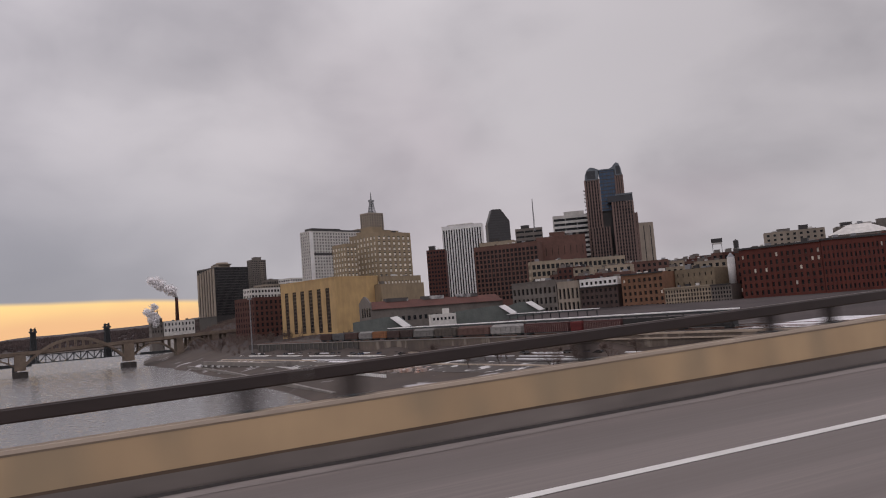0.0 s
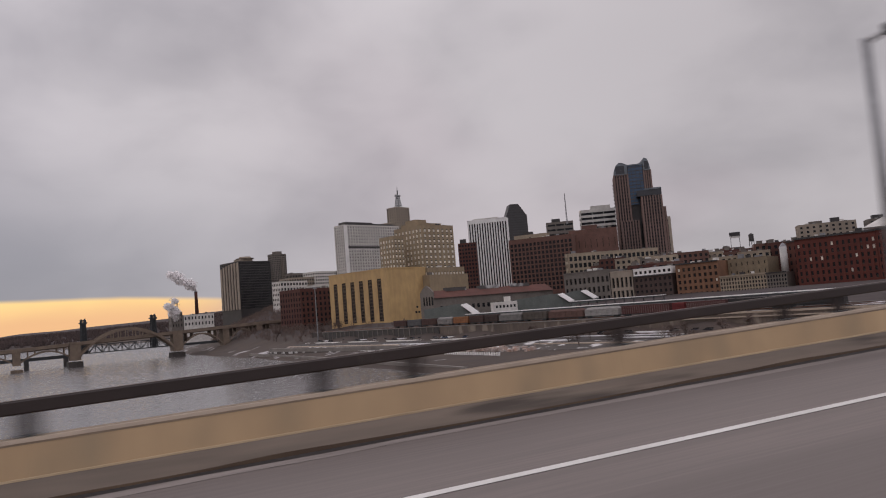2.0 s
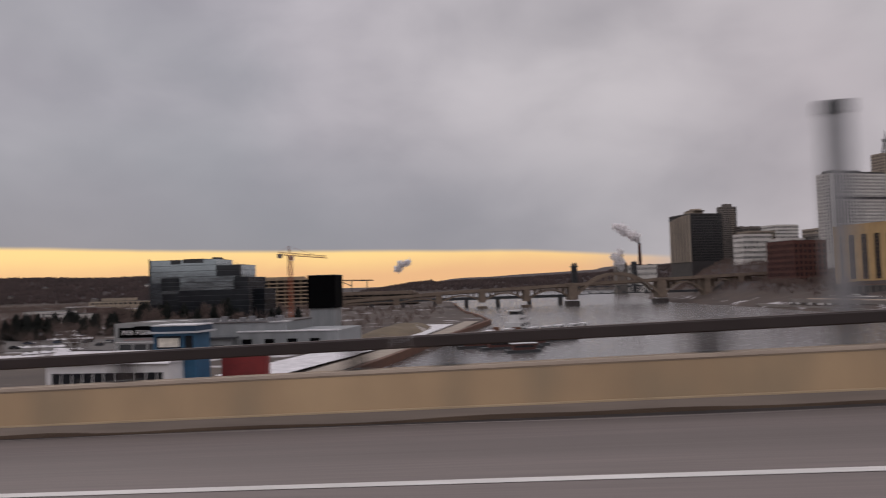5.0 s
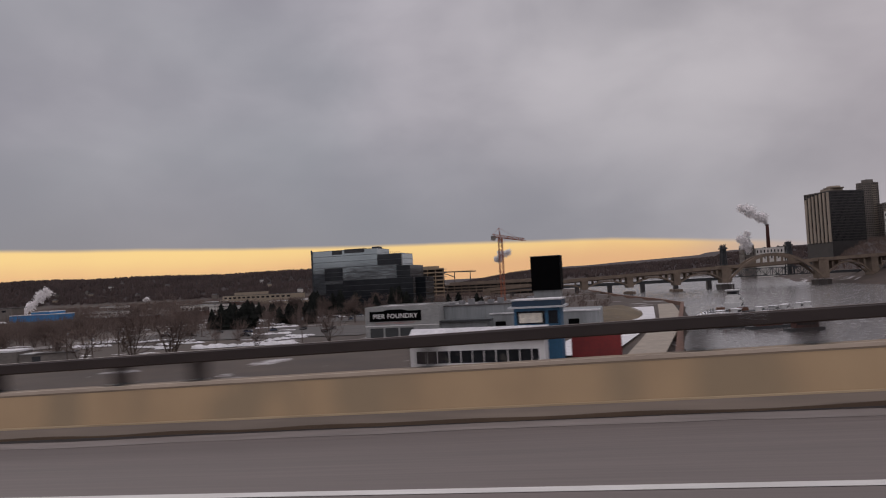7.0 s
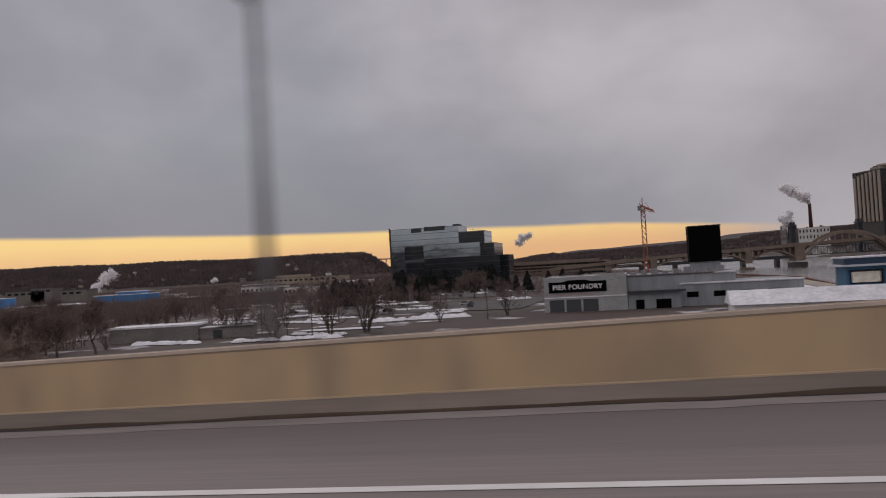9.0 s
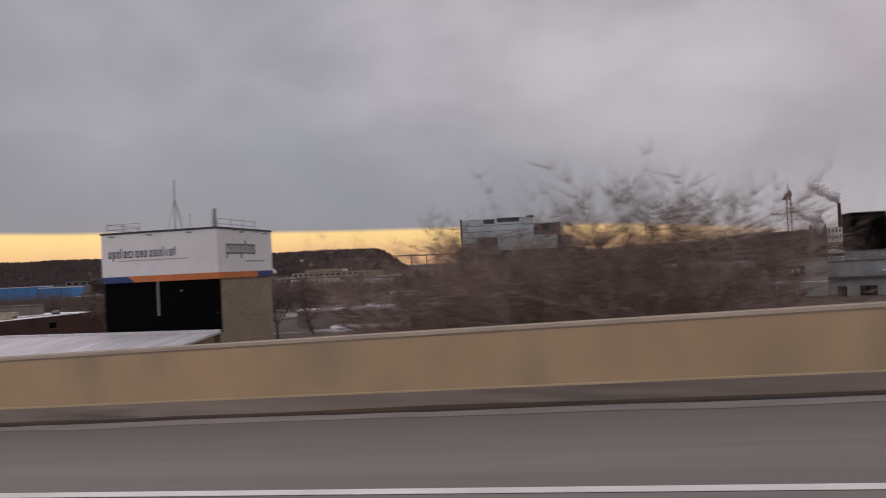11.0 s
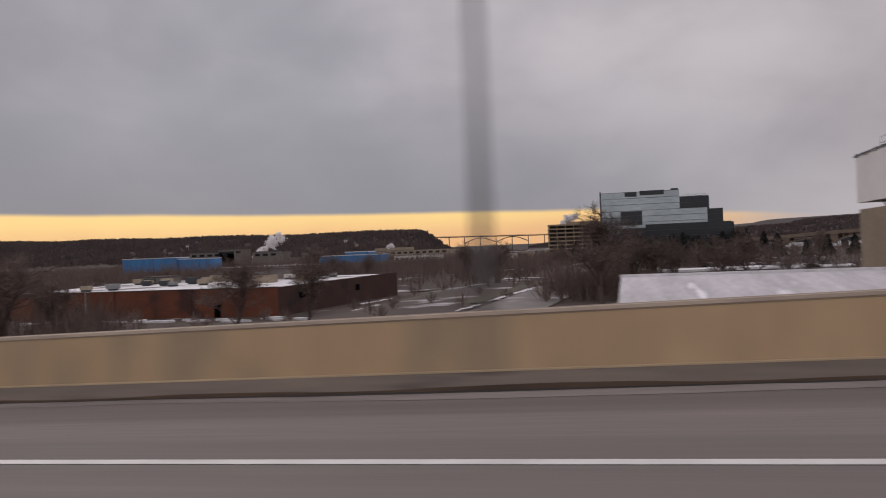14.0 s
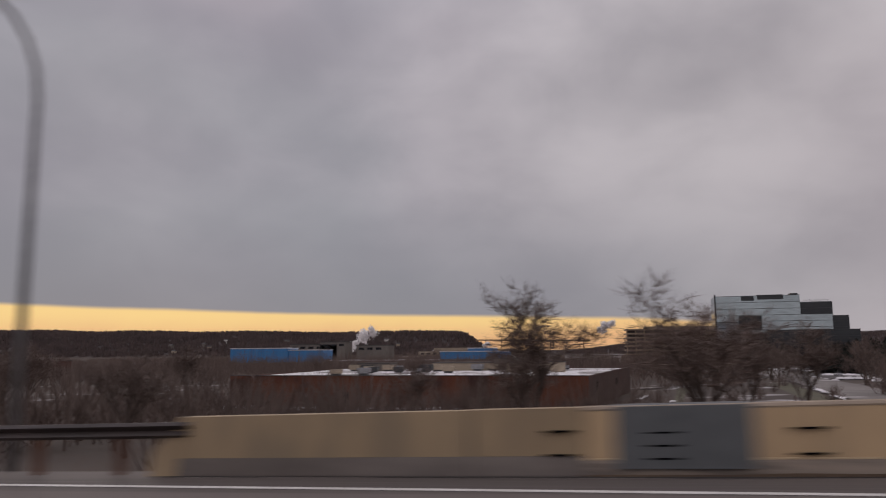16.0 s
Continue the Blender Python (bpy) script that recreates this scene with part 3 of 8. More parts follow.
# ---- buildings of the city ----
def facade(length, z0, z1, bays, floors, pier, span, depth, side, plinth=0.0, top=0.6):
    """One sheet of wall with window openings and their reveals. side 'f' lies along x at y = 0, side 'l' along y at x = 0."""
    bw, fh = length / bays, (z1 - top - z0 - plinth) / floors
    us, vs = [0.0], [z0]
    for i in range(bays):
        us += [i * bw + pier * bw / 2, (i + 1) * bw - pier * bw / 2]
    for j in range(floors):
        z = z0 + plinth + j * fh
        vs += [z + span * fh * 0.55, z + fh - span * fh * 0.45]
    us, vs = us + [length], vs + [z1]
    w, k = len(us), len(us) * len(vs)
    at = (lambda u, v, d: (u, -d, v)) if side == "f" else (lambda u, v, d: (-d, u, v))
    m = Mesh()
    m.v = [at(u, v, depth) for v in vs for u in us] + [at(u, v, -0.12) for v in vs for u in us]
    for j in range(len(vs) - 1):
        for i in range(w - 1):
            a, b, c, d = j * w + i, j * w + i + 1, (j + 1) * w + i + 1, (j + 1) * w + i
            if i % 2 and j % 2:
                m.f += [(p, q, q + k, p + k) for p, q in ((b, a), (c, b), (d, c), (a, d))]
            else:
                m.f.append((a, b, c, d))
    for i in range(w - 1):
        e = (len(vs) - 1) * w + i
        m.f.append((e, e + 1, e + 1 + k, e + k))
    for j in range(len(vs) - 1):
        m.f += [(j * w + x, (j + 1) * w + x, (j + 1) * w + x + k, j * w + x + k) for x in (0, w - 1)]
    return m


def block(name, label, at, turn, wf, wl, z0, z1, floors, bf, bl, wall, glass=None, pier=0.45, span=0.45, depth=0.4, plinth=0.0, top=0.8, roof=None, cat="building", pent=()):
    """A building: at is its nearest corner, wf runs to the right along its front, wl away along its side."""
    t = thing(name, label, cat, (at[0], at[1], z0), turn)
    h = z1 - z0
    part("glazing", Mesh().box(0.1, wf - 0.1, 0.1, wl - 0.1, 0, h - 0.3), glass or M_GLASS, t)
    part("front_wall", facade(wf, 0, h, bf, floors, pier, span, depth, "f", plinth, top), wall, t)
    part("side_wall", facade(wl, 0, h, bl, floors, pier, span, depth, "l", plinth, top), wall, t)
    part("coping", Mesh().box(-depth - 0.15, wf, -depth - 0.15, 0.1, h, h + 0.3).box(-depth - 0.15, 0.1, 0.1, wl, h, h + 0.3), wall, t)
    drop = land(at[0], at[1]) - z0
    if drop < -0.3 and name != "white_storey":
        part("base_wall", Mesh().box(-depth, wf, -depth, wl, drop - 2, 0), wall, t)
    part("rear_wall", Mesh().box(wf - 0.3, wf + 0.1, 0.2, wl, 0, h).box(0.2, wf + 0.1, wl - 0.3, wl + 0.1, 0, h), wall, t)
    part("roof", Mesh().box(0.12, wf - 0.3, 0.12, wl - 0.3, h - 0.5, h - 0.15), roof or M_ROOF, t)
    for i, (x0, x1, y0, y1, ph, pm) in enumerate(pent):
        part("penthouse", Mesh().box(x0, x1, y0, y1, h - 0.3, h + ph).box(x0 - 0.2, x1 + 0.2, y0 - 0.2, y1 + 0.2, h + ph, h + ph + 0.25), pm, t)
    if roof is None and 14 < wf and z1 < 80 and name not in ("white_top_block", "hillside_office"):
        r2 = random.Random(int(at[0] * 3 + at[1]))
        for i in range(2 + int(wf / 12)):
            x, y, s = r2.uniform(1.5, wf - 5), r2.uniform(1, min(wl - 5, 9)), r2.uniform(1.0, 2.6)
            part("roof_unit", Mesh().box(x, x + s * 1.4, y, y + s, h - 0.3, h + 0.5 + s * r2.uniform(0.3, 1.1)), r2.choice((W_DARK, W_GREY, W_WHITE, M_STEEL)), t)
    return t


W_CONC = material("grey_tan_concrete", (0.36, 0.30, 0.24), (0.28, 0.235, 0.19), 0.05, 0.9, stretch=(1, 1, 0.3))
W_WHITE = material("off_white_concrete", (0.70, 0.67, 0.63), (0.58, 0.555, 0.52), 0.05, 0.85)
W_BRIGHT = material("bright_white_panels", (0.86, 0.84, 0.82), (0.76, 0.74, 0.72), 0.05, 0.7, grit=0.2)
W_CREAM = material("cream_limestone", (0.345, 0.265, 0.170), (0.27, 0.207, 0.135), 0.05, 0.85, stretch=(1, 1, 0.4))
W_YELLOW = material("yellow_limestone", (0.55, 0.370, 0.170), (0.47, 0.315, 0.148), 0.04, 0.85, stretch=(1, 1, 0.4))
W_RED = material("red_brick", (0.140, 0.036, 0.025), (0.098, 0.027, 0.020), 0.15, 0.9, vary=0.06)
W_DKRED = material("dark_red_brick", (0.110, 0.042, 0.033), (0.080, 0.032, 0.026), 0.15, 0.9)
W_BROWN = material("brown_brick", (0.175, 0.092, 0.072), (0.13, 0.068, 0.054), 0.12, 0.9)
W_ORANGE = material("orange_brick", (0.235, 0.12, 0.07), (0.17, 0.087, 0.052), 0.15, 0.9)
W_DKBRICK = material("sooty_brick", (0.085, 0.055, 0.048), (0.06, 0.04, 0.036), 0.15, 0.9)
W_REDROW = material("red_brown_brick", (0.135, 0.052, 0.038), (0.10, 0.04, 0.03), 0.15, 0.9)
W_TAN = material("tan_brick", (0.26, 0.20, 0.13), (0.20, 0.155, 0.105), 0.12, 0.9)
W_BEIGE = material("beige_stone", (0.39, 0.32, 0.235), (0.30, 0.245, 0.185), 0.1, 0.9)
W_GREY = material("grey_stone", (0.195, 0.17, 0.15), (0.145, 0.127, 0.113), 0.1, 0.9)
G_PALE = material("curtained_window_glass", (0.16, 0.155, 0.15), (0.30, 0.29, 0.28), 0.25, 0.3, c3=(0.05, 0.05, 0.055), cover=0.55, cscale=0.3)
W_DARK = material("dark_bronze_panels", (0.050, 0.045, 0.044), (0.036, 0.033, 0.033), 0.1, 0.5)
G_BLUE = material("blue_tower_glass", (0.05, 0.10, 0.18), (0.035, 0.07, 0.13), 0.05, 0.2)
M_DARKGLASS_CITY = material("dark_city_glass", (0.035, 0.037, 0.045), (0.025, 0.026, 0.032), 0.1, 0.2)
M_REDROOF = material("red_tile_roof", (0.135, 0.055, 0.042), (0.09, 0.038, 0.030), 0.1, 0.9)
M_RUST = material("rusty_steel", (0.16, 0.075, 0.045), (0.10, 0.05, 0.035), 0.3, 0.85)

# riverside towers to the west
ot = block("office_tower", "dark glass office tower with tan concrete fins on its side", (90, 1195), 24, 57, 56, 24, 98.5, 18, 30, 9, W_DARK, pier=0.25, span=0.25, pent=((12, 34, 14, 34, 5, W_CONC),))
for i in range(7):
    part("fin", Mesh().box(-1.9, -0.5, i * 8.2, i * 8.2 + 4.6, 0, 73 - 0.35 * i * i * 0.5), W_CONC, ot, "tall tan concrete fin")
part("roof_disc", Mesh().tube([(25, 22, 79.3), (25, 22, 81.0)], [13, 14.5], 24).tube([(25, 22, 81.0), (25, 22, 83.5)], [10, 9], 24), W_CONC, ot, "low round plant storey on the roof")
st_ = block("slim_tower", "grey apartment tower with balconies stepping up", (154, 1260), 24, 26, 15, 30, 113, 24, 8, 5, W_GREY, pier=0.4, span=0.5, pent=((7, 19, 2, 12, 4.5, W_GREY),))
for i in range(22):
    part("balcony", Mesh().box(14, 20, -2.0, -0.4, 6 + i * 3.4, 6.4 + i * 3.4).box(14, 20, -2.05, -1.95, 6.4 + i * 3.4, 7.3 + i * 3.4), W_CONC, st_)
block("slim_tower_shoulder", "lower shoulder block of the grey apartment tower", (178, 1258), 24, 16, 14, 30, 79, 14, 5, 4, W_GREY, pier=0.4, span=0.5)
for x, y, w, d, z1, fl, mt in ((150, 1090, 40, 30, 62, 6, W_CONC), (188, 1104, 38, 30, 70, 7, W_WHITE), (160, 1132, 26, 18, 71, 4, W_GREY), (226, 1050, 34, 30, 60, 6, W_CONC), (122, 1022, 44, 20, 54, 5, W_WHITE), (168, 1016, 40, 22, 46, 5, W_WHITE), (206, 1000, 30, 20, 50, 4, W_GREY), (204, 1190, 50, 26, 75, 6, W_GREY)):
    block("hillside_office", "pale low office block on the hillside", (x, y), 24, w, d, z1 - 34, z1, fl, 9, 5, mt, pier=0.35, span=0.5)
block("brick_warehouse", "dark red brick warehouse with rows of windows", (88.3, 722), 24, 36, 35, -12, 29.9, 7, 7, 8, W_DKRED, pier=0.5, span=0.4, top=2.0, plinth=3)

# the hotel, white with a dark roof storey
hotel = block("white_hotel", "tall off-white concrete hotel with a close grid of windows", (171.1, 855), 24, 87, 18.2, 20, 107.3, 24, 22, 5, W_WHITE, glass=G_PALE, pier=0.34, span=0.42, depth=0.8, pent=((4, 46, 2, 15, 3.6, W_DARK), (47, 80, 4, 15, 2.6, W_DARK)))
part("service_storey", Mesh().box(2, 86, -0.9, -0.5, 59.5, 62.0), W_DARK, hotel, "dark service storey half way up")
part("corner_pier", Mesh().box(-0.9, 3.6, -0.95, -0.3, 0, 86.6), W_BRIGHT, hotel, "blank white corner strip")
block("bank_tower", "grey stone tower with setbacks and a lattice sign mast", (272.5, 960), 24, 25, 18, 30, 142.3, 30, 6, 4, W_CONC, pier=0.5, span=0.4)
block("bank_tower_shoulder", "lower setback block of the grey stone tower", (254, 952), 24, 56, 30, 30, 119.5, 24, 12, 7, W_CONC, pier=0.5, span=0.4)
t = thing("roof_sign_mast", "open steel lattice mast on the stone tower", "mast", (279.5, 968, 142.3), 24)
m = Mesh()
for j in range(5):
    z0, z1, h0, h1 = j * 3.3, (j + 1) * 3.3, 3.6 - j * 0.42, 3.6 - (j + 1) * 0.42
    ring0, ring1 = [[(-h, -h, z), (h, -h, z), (h, h, z), (-h, h, z)] for h, z in ((h0, z0), (h1, z1))]
    for i in range(4):
        m.beam(ring0[i], ring1[i], 0.6).beam(ring0[i], ring1[(i + 1) % 4], 0.4).beam(ring1[i], ring1[(i + 1) % 4], 0.45)
part("lattice", m, M_DARKSTEEL, t)
part("platform", Mesh().box(-3.4, 3.4, -2.6, 2.6, 15.6, 16.4).box(-3.2, -1.2, -2.4, 2.4, 16.4, 18.4).box(1.4, 3.2, -2.4, 2.4, 16.4, 17.8), M_STEEL, t)
part("needle", Mesh().tube([(0, 0, 16.5), (0, 0, 22), (0, 0, 29)], [1.0, 0.8, 0.15], 8), M_DARKSTEEL, t)

# stepped cream limestone post office tower
po = []
po.append(block("limestone_tower", "stepped cream limestone tower with many pale windows", (187, 640), 24, 41, 37.5, 2, 77.8, 15, 7, 8, W_CREAM, pier=0.55, span=0.3, top=2.5, pent=((2, 34, 8, 30, 3.0, W_CREAM), (4, 18, 12, 26, 6.5, W_CREAM))))
po.append(block("limestone_tower_wing", "lower wing of the cream limestone tower", (159, 640), 24, 12, 19.3, 2, 68.5, 14, 3, 5, W_CREAM, pier=0.5, span=0.3, top=2))
po.append(block("limestone_tower_podium", "broad base block of the cream limestone tower", (183, 624), 24, 48, 20, -2, 37.2, 6, 12, 6, W_CREAM, pier=0.55, span=0.45, top=2.5))
po.append(block("limestone_terrace", "low plain terrace block in front of the limestone tower", (181, 616), 24, 50, 14, -4, 30.3, 1, 5, 2, W_CREAM, pier=0.9, span=0.85, top=3))
for ob, wf, wl, fl, bf_, bl_, h, top_ in ((po[0], 41, 37.5, 15, 7, 8, 75.8, 2.5), (po[1], 12, 19.3, 14, 3, 5, 66.5, 2), (po[2], 48, 20, 6, 12, 6, 39.2, 2.5)):
    m, n, fh = Mesh(), Mesh(), (h - top_) / fl
    for j in range(fl):
        for i in range(bf_):
            bw = wf / bf_
            m.box(i * bw + bw * 0.29, i * bw + bw * 0.71, -0.18, 0.0, j * fh + fh * 0.26, j * fh + fh * 0.72)
        for i in range(bl_):
            bw = wl / bl_
            n.box(-0.18, 0.0, i * bw + bw * 0.29, i * bw + bw * 0.71, j * fh + fh * 0.26, j * fh + fh * 0.80)
    part("window_blinds", m, M_LITGLASS, ob, "pale panes in the front windows", kind="stuff")
    part("window_blinds", n, M_LITGLASS, ob, "pale panes in the side windows", kind="stuff")

# yellow annex with tall window strips on its side
t = thing("yellow_annex", "plain yellow limestone annex with tall window strips", "building", (139.1, 606, -16), 24)
h = 53.4
part("front_wall", Mesh().box(0, 46, 0, 2, 0, h), W_YELLOW, t)
m = Mesh()
L, n = 80.0, 6
y0, y1 = 8.0, 74.0
ww, gap = 5.6, (y1 - y0 - 6 * 5.6) / 5
zs0, zs1 = 9.5, h - 7.5
cuts = [0.0]
for i in range(n):
    a = y0 + i * (ww + gap)
    cuts += [a, a + ww]
cuts.append(L)
for a, b in zip(cuts[0::2], cuts[1::2]):
    m.box(0, 2, a + (0.001 if a else 2.0), b, 0, h)
for a, b in zip(cuts[1:-1:2], cuts[2:-1:2]):
    m.box(0, 1.99, a, b, 0, zs0).box(0, 1.99, a, b, zs1, h - 0.001)
part("side_wall", m, W_YELLOW, t)
part("parapet", Mesh().box(-0.25, 46.2, -0.25, 2.2, h, h + 1.1).box(-0.25, 2.2, 2.2, L, h, h + 1.1), W_YELLOW, t)
part("rear_wall", Mesh().box(2, 46, L - 2, L, 0, h).box(44, 46, 2, L - 2, 0, h), W_YELLOW, t)
part("roof", Mesh().box(2, 44, 2, L - 2, h - 0.8, h - 0.3), M_ROOF, t)
M_MULLION = material("bronze_mullion", (0.09, 0.055, 0.04), None, 0.5, 0.6)
for i, (a, b) in enumerate(zip(cuts[1:-1:2], cuts[2:-1:2])):
    w = part("window_strip", Mesh().box(0.40, 0.55, a, b, zs0, zs1), M_GLASS, t)
    f = Mesh()
    for j in range(12):
        zc = zs0 + (zs1 - zs0) * (j + 0.5) / 12
        f.box(0.28, 0.45, a, b, zc - 0.55, zc + 0.25)
    for k in (0.0, 0.33, 0.66, 1.0):
        f.box(0.30, 0.43, a + (b - a) * k - 0.12, a + (b - a) * k + 0.12, zs0, zs1)
    part("spandrel_grid", f, M_MULLION, w)
for i, (x, z) in enumerate(((30, 14), (33.5, 14), (31.5, 18.5), (37, 21))):
    part("small_window", Mesh().box(x, x + 2.2, -0.06, 0.1, z, z + 1.8), M_GLASS, t)

# towers behind and to the east
block("brown_office", "dark brown brick office block", (297.5, 815), -28, 21, 20, 20, 74.8, 12, 6, 5, W_DKRED, pier=0.4, span=0.45, pent=((2, 9, 4, 12, 5, W_DARK),))
block("striped_bank_tower", "white tower of narrow vertical ribs", (361.3, 922), -36, 52.5, 12, 20, 114.6, 1, 15, 4, W_BRIGHT, pier=0.46, span=0.03, depth=1.2, top=3.5, pent=((6, 40, 3, 10, 2.0, W_WHITE),))
t = thing("dark_tower", "dark grey tower with sloping shoulders", "building", (509, 1098, 20), -13)
prof = [(0, 0), (0, 118), (9, 142), (23, 142), (36.5, 122), (36.5, 0)]
m = Mesh().add([(x, 0, z) for x, z in prof] + [(x, 20, z) for x, z in prof], [(0, 5, 4, 3, 2, 1), (6, 7, 8, 9, 10, 11)] + [(i, (i + 1) % 6, 6 + (i + 1) % 6, 6 + i) for i in range(6)])
part("body", m, material("charcoal_panels", (0.062, 0.060, 0.062), (0.05, 0.048, 0.05), 0.05, 0.6), t)
m = Mesh()
for i in range(34):
    z = 4 + i * 4.1
    a, b = (0, 36.5) if z < 118 else ((z - 118) * 0.375, 36.5 - max(z - 122, 0) * 0.675)
    m.box(a, b, -0.15, 0.05, z, z + 1.4)
part("banding", m, W_DARK, t, kind="stuff")
block("brown_office_block", "long brown brick office block with deep-set windows", (314.5, 716), -42, 67, 30, 10, 66.5, 11, 16, 6, W_BROWN, pier=0.34, span=0.3, depth=1.0, top=4, pent=((4, 40, 5, 20, 4.5, W_BEIGE), (14, 24, 7, 12, 7.5, W_DARK)))
block("brown_brick_block", "plain high brown brick block", (373.5, 690), -30, 50, 34, 10, 71.3, 2, 8, 3, W_BROWN, pier=0.93, span=0.7, pent=((14, 30, 6, 20, 5, W_BROWN),))
block("grey_roof_block", "grey rooftop block with a dark sign box", (373.5, 735), -28, 29, 20, 10, 86.3, 14, 3, 2, W_GREY, pier=0.1, span=0.6, pent=((6, 15, 4, 14, 4.0, W_DARK),))
t = thing("antenna_mast", "thin red and white lattice antenna", "antenna", (378.2, 700, 80))
m = Mesh()
for i in range(3):
    a = 2 * math.pi * i / 3
    m.beam((math.cos(a) * 0.8, math.sin(a) * 0.8, 0), (math.cos(a) * 0.25, math.sin(a) * 0.25, 34), 0.28)
    b = 2 * math.pi * (i + 1) / 3
    for j in range(10):
        r0, r1 = 0.8 - 0.055 * j, 0.8 - 0.055 * (j + 1)
        m.beam((math.cos(a) * r0, math.sin(a) * r0, j * 3.4), (math.cos(b) * r1, math.sin(b) * r1, (j + 1) * 3.4), 0.16)
part("lattice", m, M_STEEL, t)
block("banded_office", "white office block with dark ribbon windows", (445, 775), -28, 41, 20, 10, 104.5, 16, 3, 2, W_WHITE, pier=0.03, span=0.5, top=2, pent=((13, 36, 3, 14, 4.5, W_WHITE),))
W_CREAMPINK = material("cream_pink_granite", (0.235, 0.155, 0.132), (0.175, 0.117, 0.10), 0.05, 0.8)
W_SPANDREL = material("dark_red_granite", (0.085, 0.052, 0.045), (0.06, 0.038, 0.034), 0.05, 0.7)
M_CROWN = material("grey_crown_metal", (0.17, 0.19, 0.21), (0.12, 0.135, 0.15), 0.1, 0.35, 0.4)


def ribbed(x0, x1, y0, depth_, z1, bays, floors, name, parent, label=""):
    """A granite shaft: deep piers, dark glass between them."""
    bw, fh, m = (x1 - x0) / bays, z1 / floors, Mesh()
    shaft = part(name, Mesh().box(x0, x1, y0, y0 + depth_, 0, z1), M_GLASS, parent, label)
    for i in range(bays + 1):
        w = 0.9 if i in (0, bays) else 0.62
        x = x0 + i * bw
        m.box(x - w, x + w, y0 - 0.9, y0 + 0.2, 0, z1 + 0.8)
    sp = Mesh()
    for j in range(floors):
        sp.box(x0, x1, y0 - 0.45, y0 + 0.1, j * fh, j * fh + fh * 0.34)
    k = max(2, round(depth_ / bw))
    for i in range(k + 1):
        y = y0 + depth_ * i / k
        m.box(x0 - 0.9, x0 + 0.2, y - 0.62, y + 0.62, 0, z1 + 0.8)
    for j in range(floors):
        sp.box(x0 - 0.45, x0 + 0.1, y0, y0 + depth_, j * fh, j * fh + fh * 0.34)
    part("granite_frame", m, W_CREAMPINK, shaft)
    part("spandrels", sp, W_SPANDREL, shaft, "dark red spandrel bands")
    return shaft


t = thing("tall_glass_tower", "tall pink granite and blue glass tower with a crowned top", "building", (447.8, 705, 6.6), -33)
ribbed(0.5, 15.2, 0, 28, 126.5, 5, 34, "granite_shaft", t)
ribbed(33.4, 40.6, 0.02, 27.9, 129, 3, 34, "granite_shaft", t)
part("dark_recess", Mesh().box(15.3, 33.3, 2.6, 27, 0, 92), W_DARK, t, "dark recessed middle bay")
bay = part("blue_front", Mesh().box(16.4, 32.4, 0.6, 27, 92.1, 138), G_BLUE, t, "blue glass upper front")
for j in range(11):
    part("spandrel_band", Mesh().box(15.7, 33.1, 0.42, 0.62, 94 + j * 4.0, 94.9 + j * 4.0), W_DARK, bay)
for x in (15.8, 20.0, 24.4, 28.8, 32.9):
    part("mullion", Mesh().box(x - 0.22, x + 0.22, 0.36, 0.6, 92.1, 138), W_DARK, bay)
crown = [(0.2, 127.4), (1.0, 133), (3.6, 138.6), (7.3, 141.4), (11.5, 140.4), (15.0, 138.4), (19, 137.2), (26, 137.4), (30.5, 139.2), (33.0, 142.2), (35.2, 144), (38.2, 142.4), (39.8, 137), (40.9, 130.0), (33.4, 130.0), (33.2, 136.6), (15.6, 136.6), (15.2, 127.4)]
n = len(crown)
part("crown", Mesh().add([(x, -0.3, z) for x, z in crown] + [(x, 28, z) for x, z in crown], [tuple(range(n))[::-1], tuple(range(n, 2 * n))] + [(i, (i + 1) % n, n + (i + 1) % n, n + i) for i in range(n)]), M_CROWN, t, "curved grey metal crown with two horns")
part("crown_window", Mesh().box(2.6, 12.4, -0.42, -0.28, 128.4, 137.4).box(34.6, 39.0, -0.42, -0.28, 131, 140), M_DARKGLASS_CITY, t)
ribbed(4.0, 22.0, -7, 6.8, 73, 6, 20, "lower_shaft", t)
for i in range(24):
    part("balcony", Mesh().box(-2.0, 0.4, 3, 9, 20 + i * 4.2, 20.5 + i * 4.2).box(-2.05, -1.85, 3, 9, 20.5 + i * 4.2, 21.5 + i * 4.2), W_GREY, t)
t = thing("tall_tower_annex", "lower pink granite shaft beside the tall tower", "building", (447.8, 705, 6.6), -33)
ribbed(27.4, 48.2, -14, 13.5, 98, 7, 27, "granite_shaft", t)
part("glass_cap", Mesh().box(22.6, 48.8, -15, -0.9, 99, 105.5), M_DARKGLASS_CITY, t, "dark glass top storeys")
part("cap_roof", Mesh().box(31, 49.0, -15.4, -0.7, 105.5, 107.2), M_CROWN, t)
ribbed(49.2, 51.4, -11, 10, 85, 1, 24, "outer_shaft", t)
block("beige_tower", "small beige tower behind the tall glass tower", (646.8, 900), -13, 29, 22, 20, 108, 14, 3, 3, W_CONC, pier=0.85, span=0.06, top=4)
block("beige_warehouse", "long beige stone warehouse with square windows", (338.7, 640), -13, 94, 9, 8, 43.6, 5, 20, 2, W_BEIGE, pier=0.3, span=0.36, depth=0.8, top=2.0)

# the old warehouse quarter: one row of fronts along a street
ROW, ROW_TURN = (288.0, 418.0), -65.0


def in_row(s, back=0.0):
    a = radians(ROW_TURN)
    return ROW[0] + s * math.cos(a) - back * math.sin(a), ROW[1] + s * math.sin(a) + back * math.cos(a)


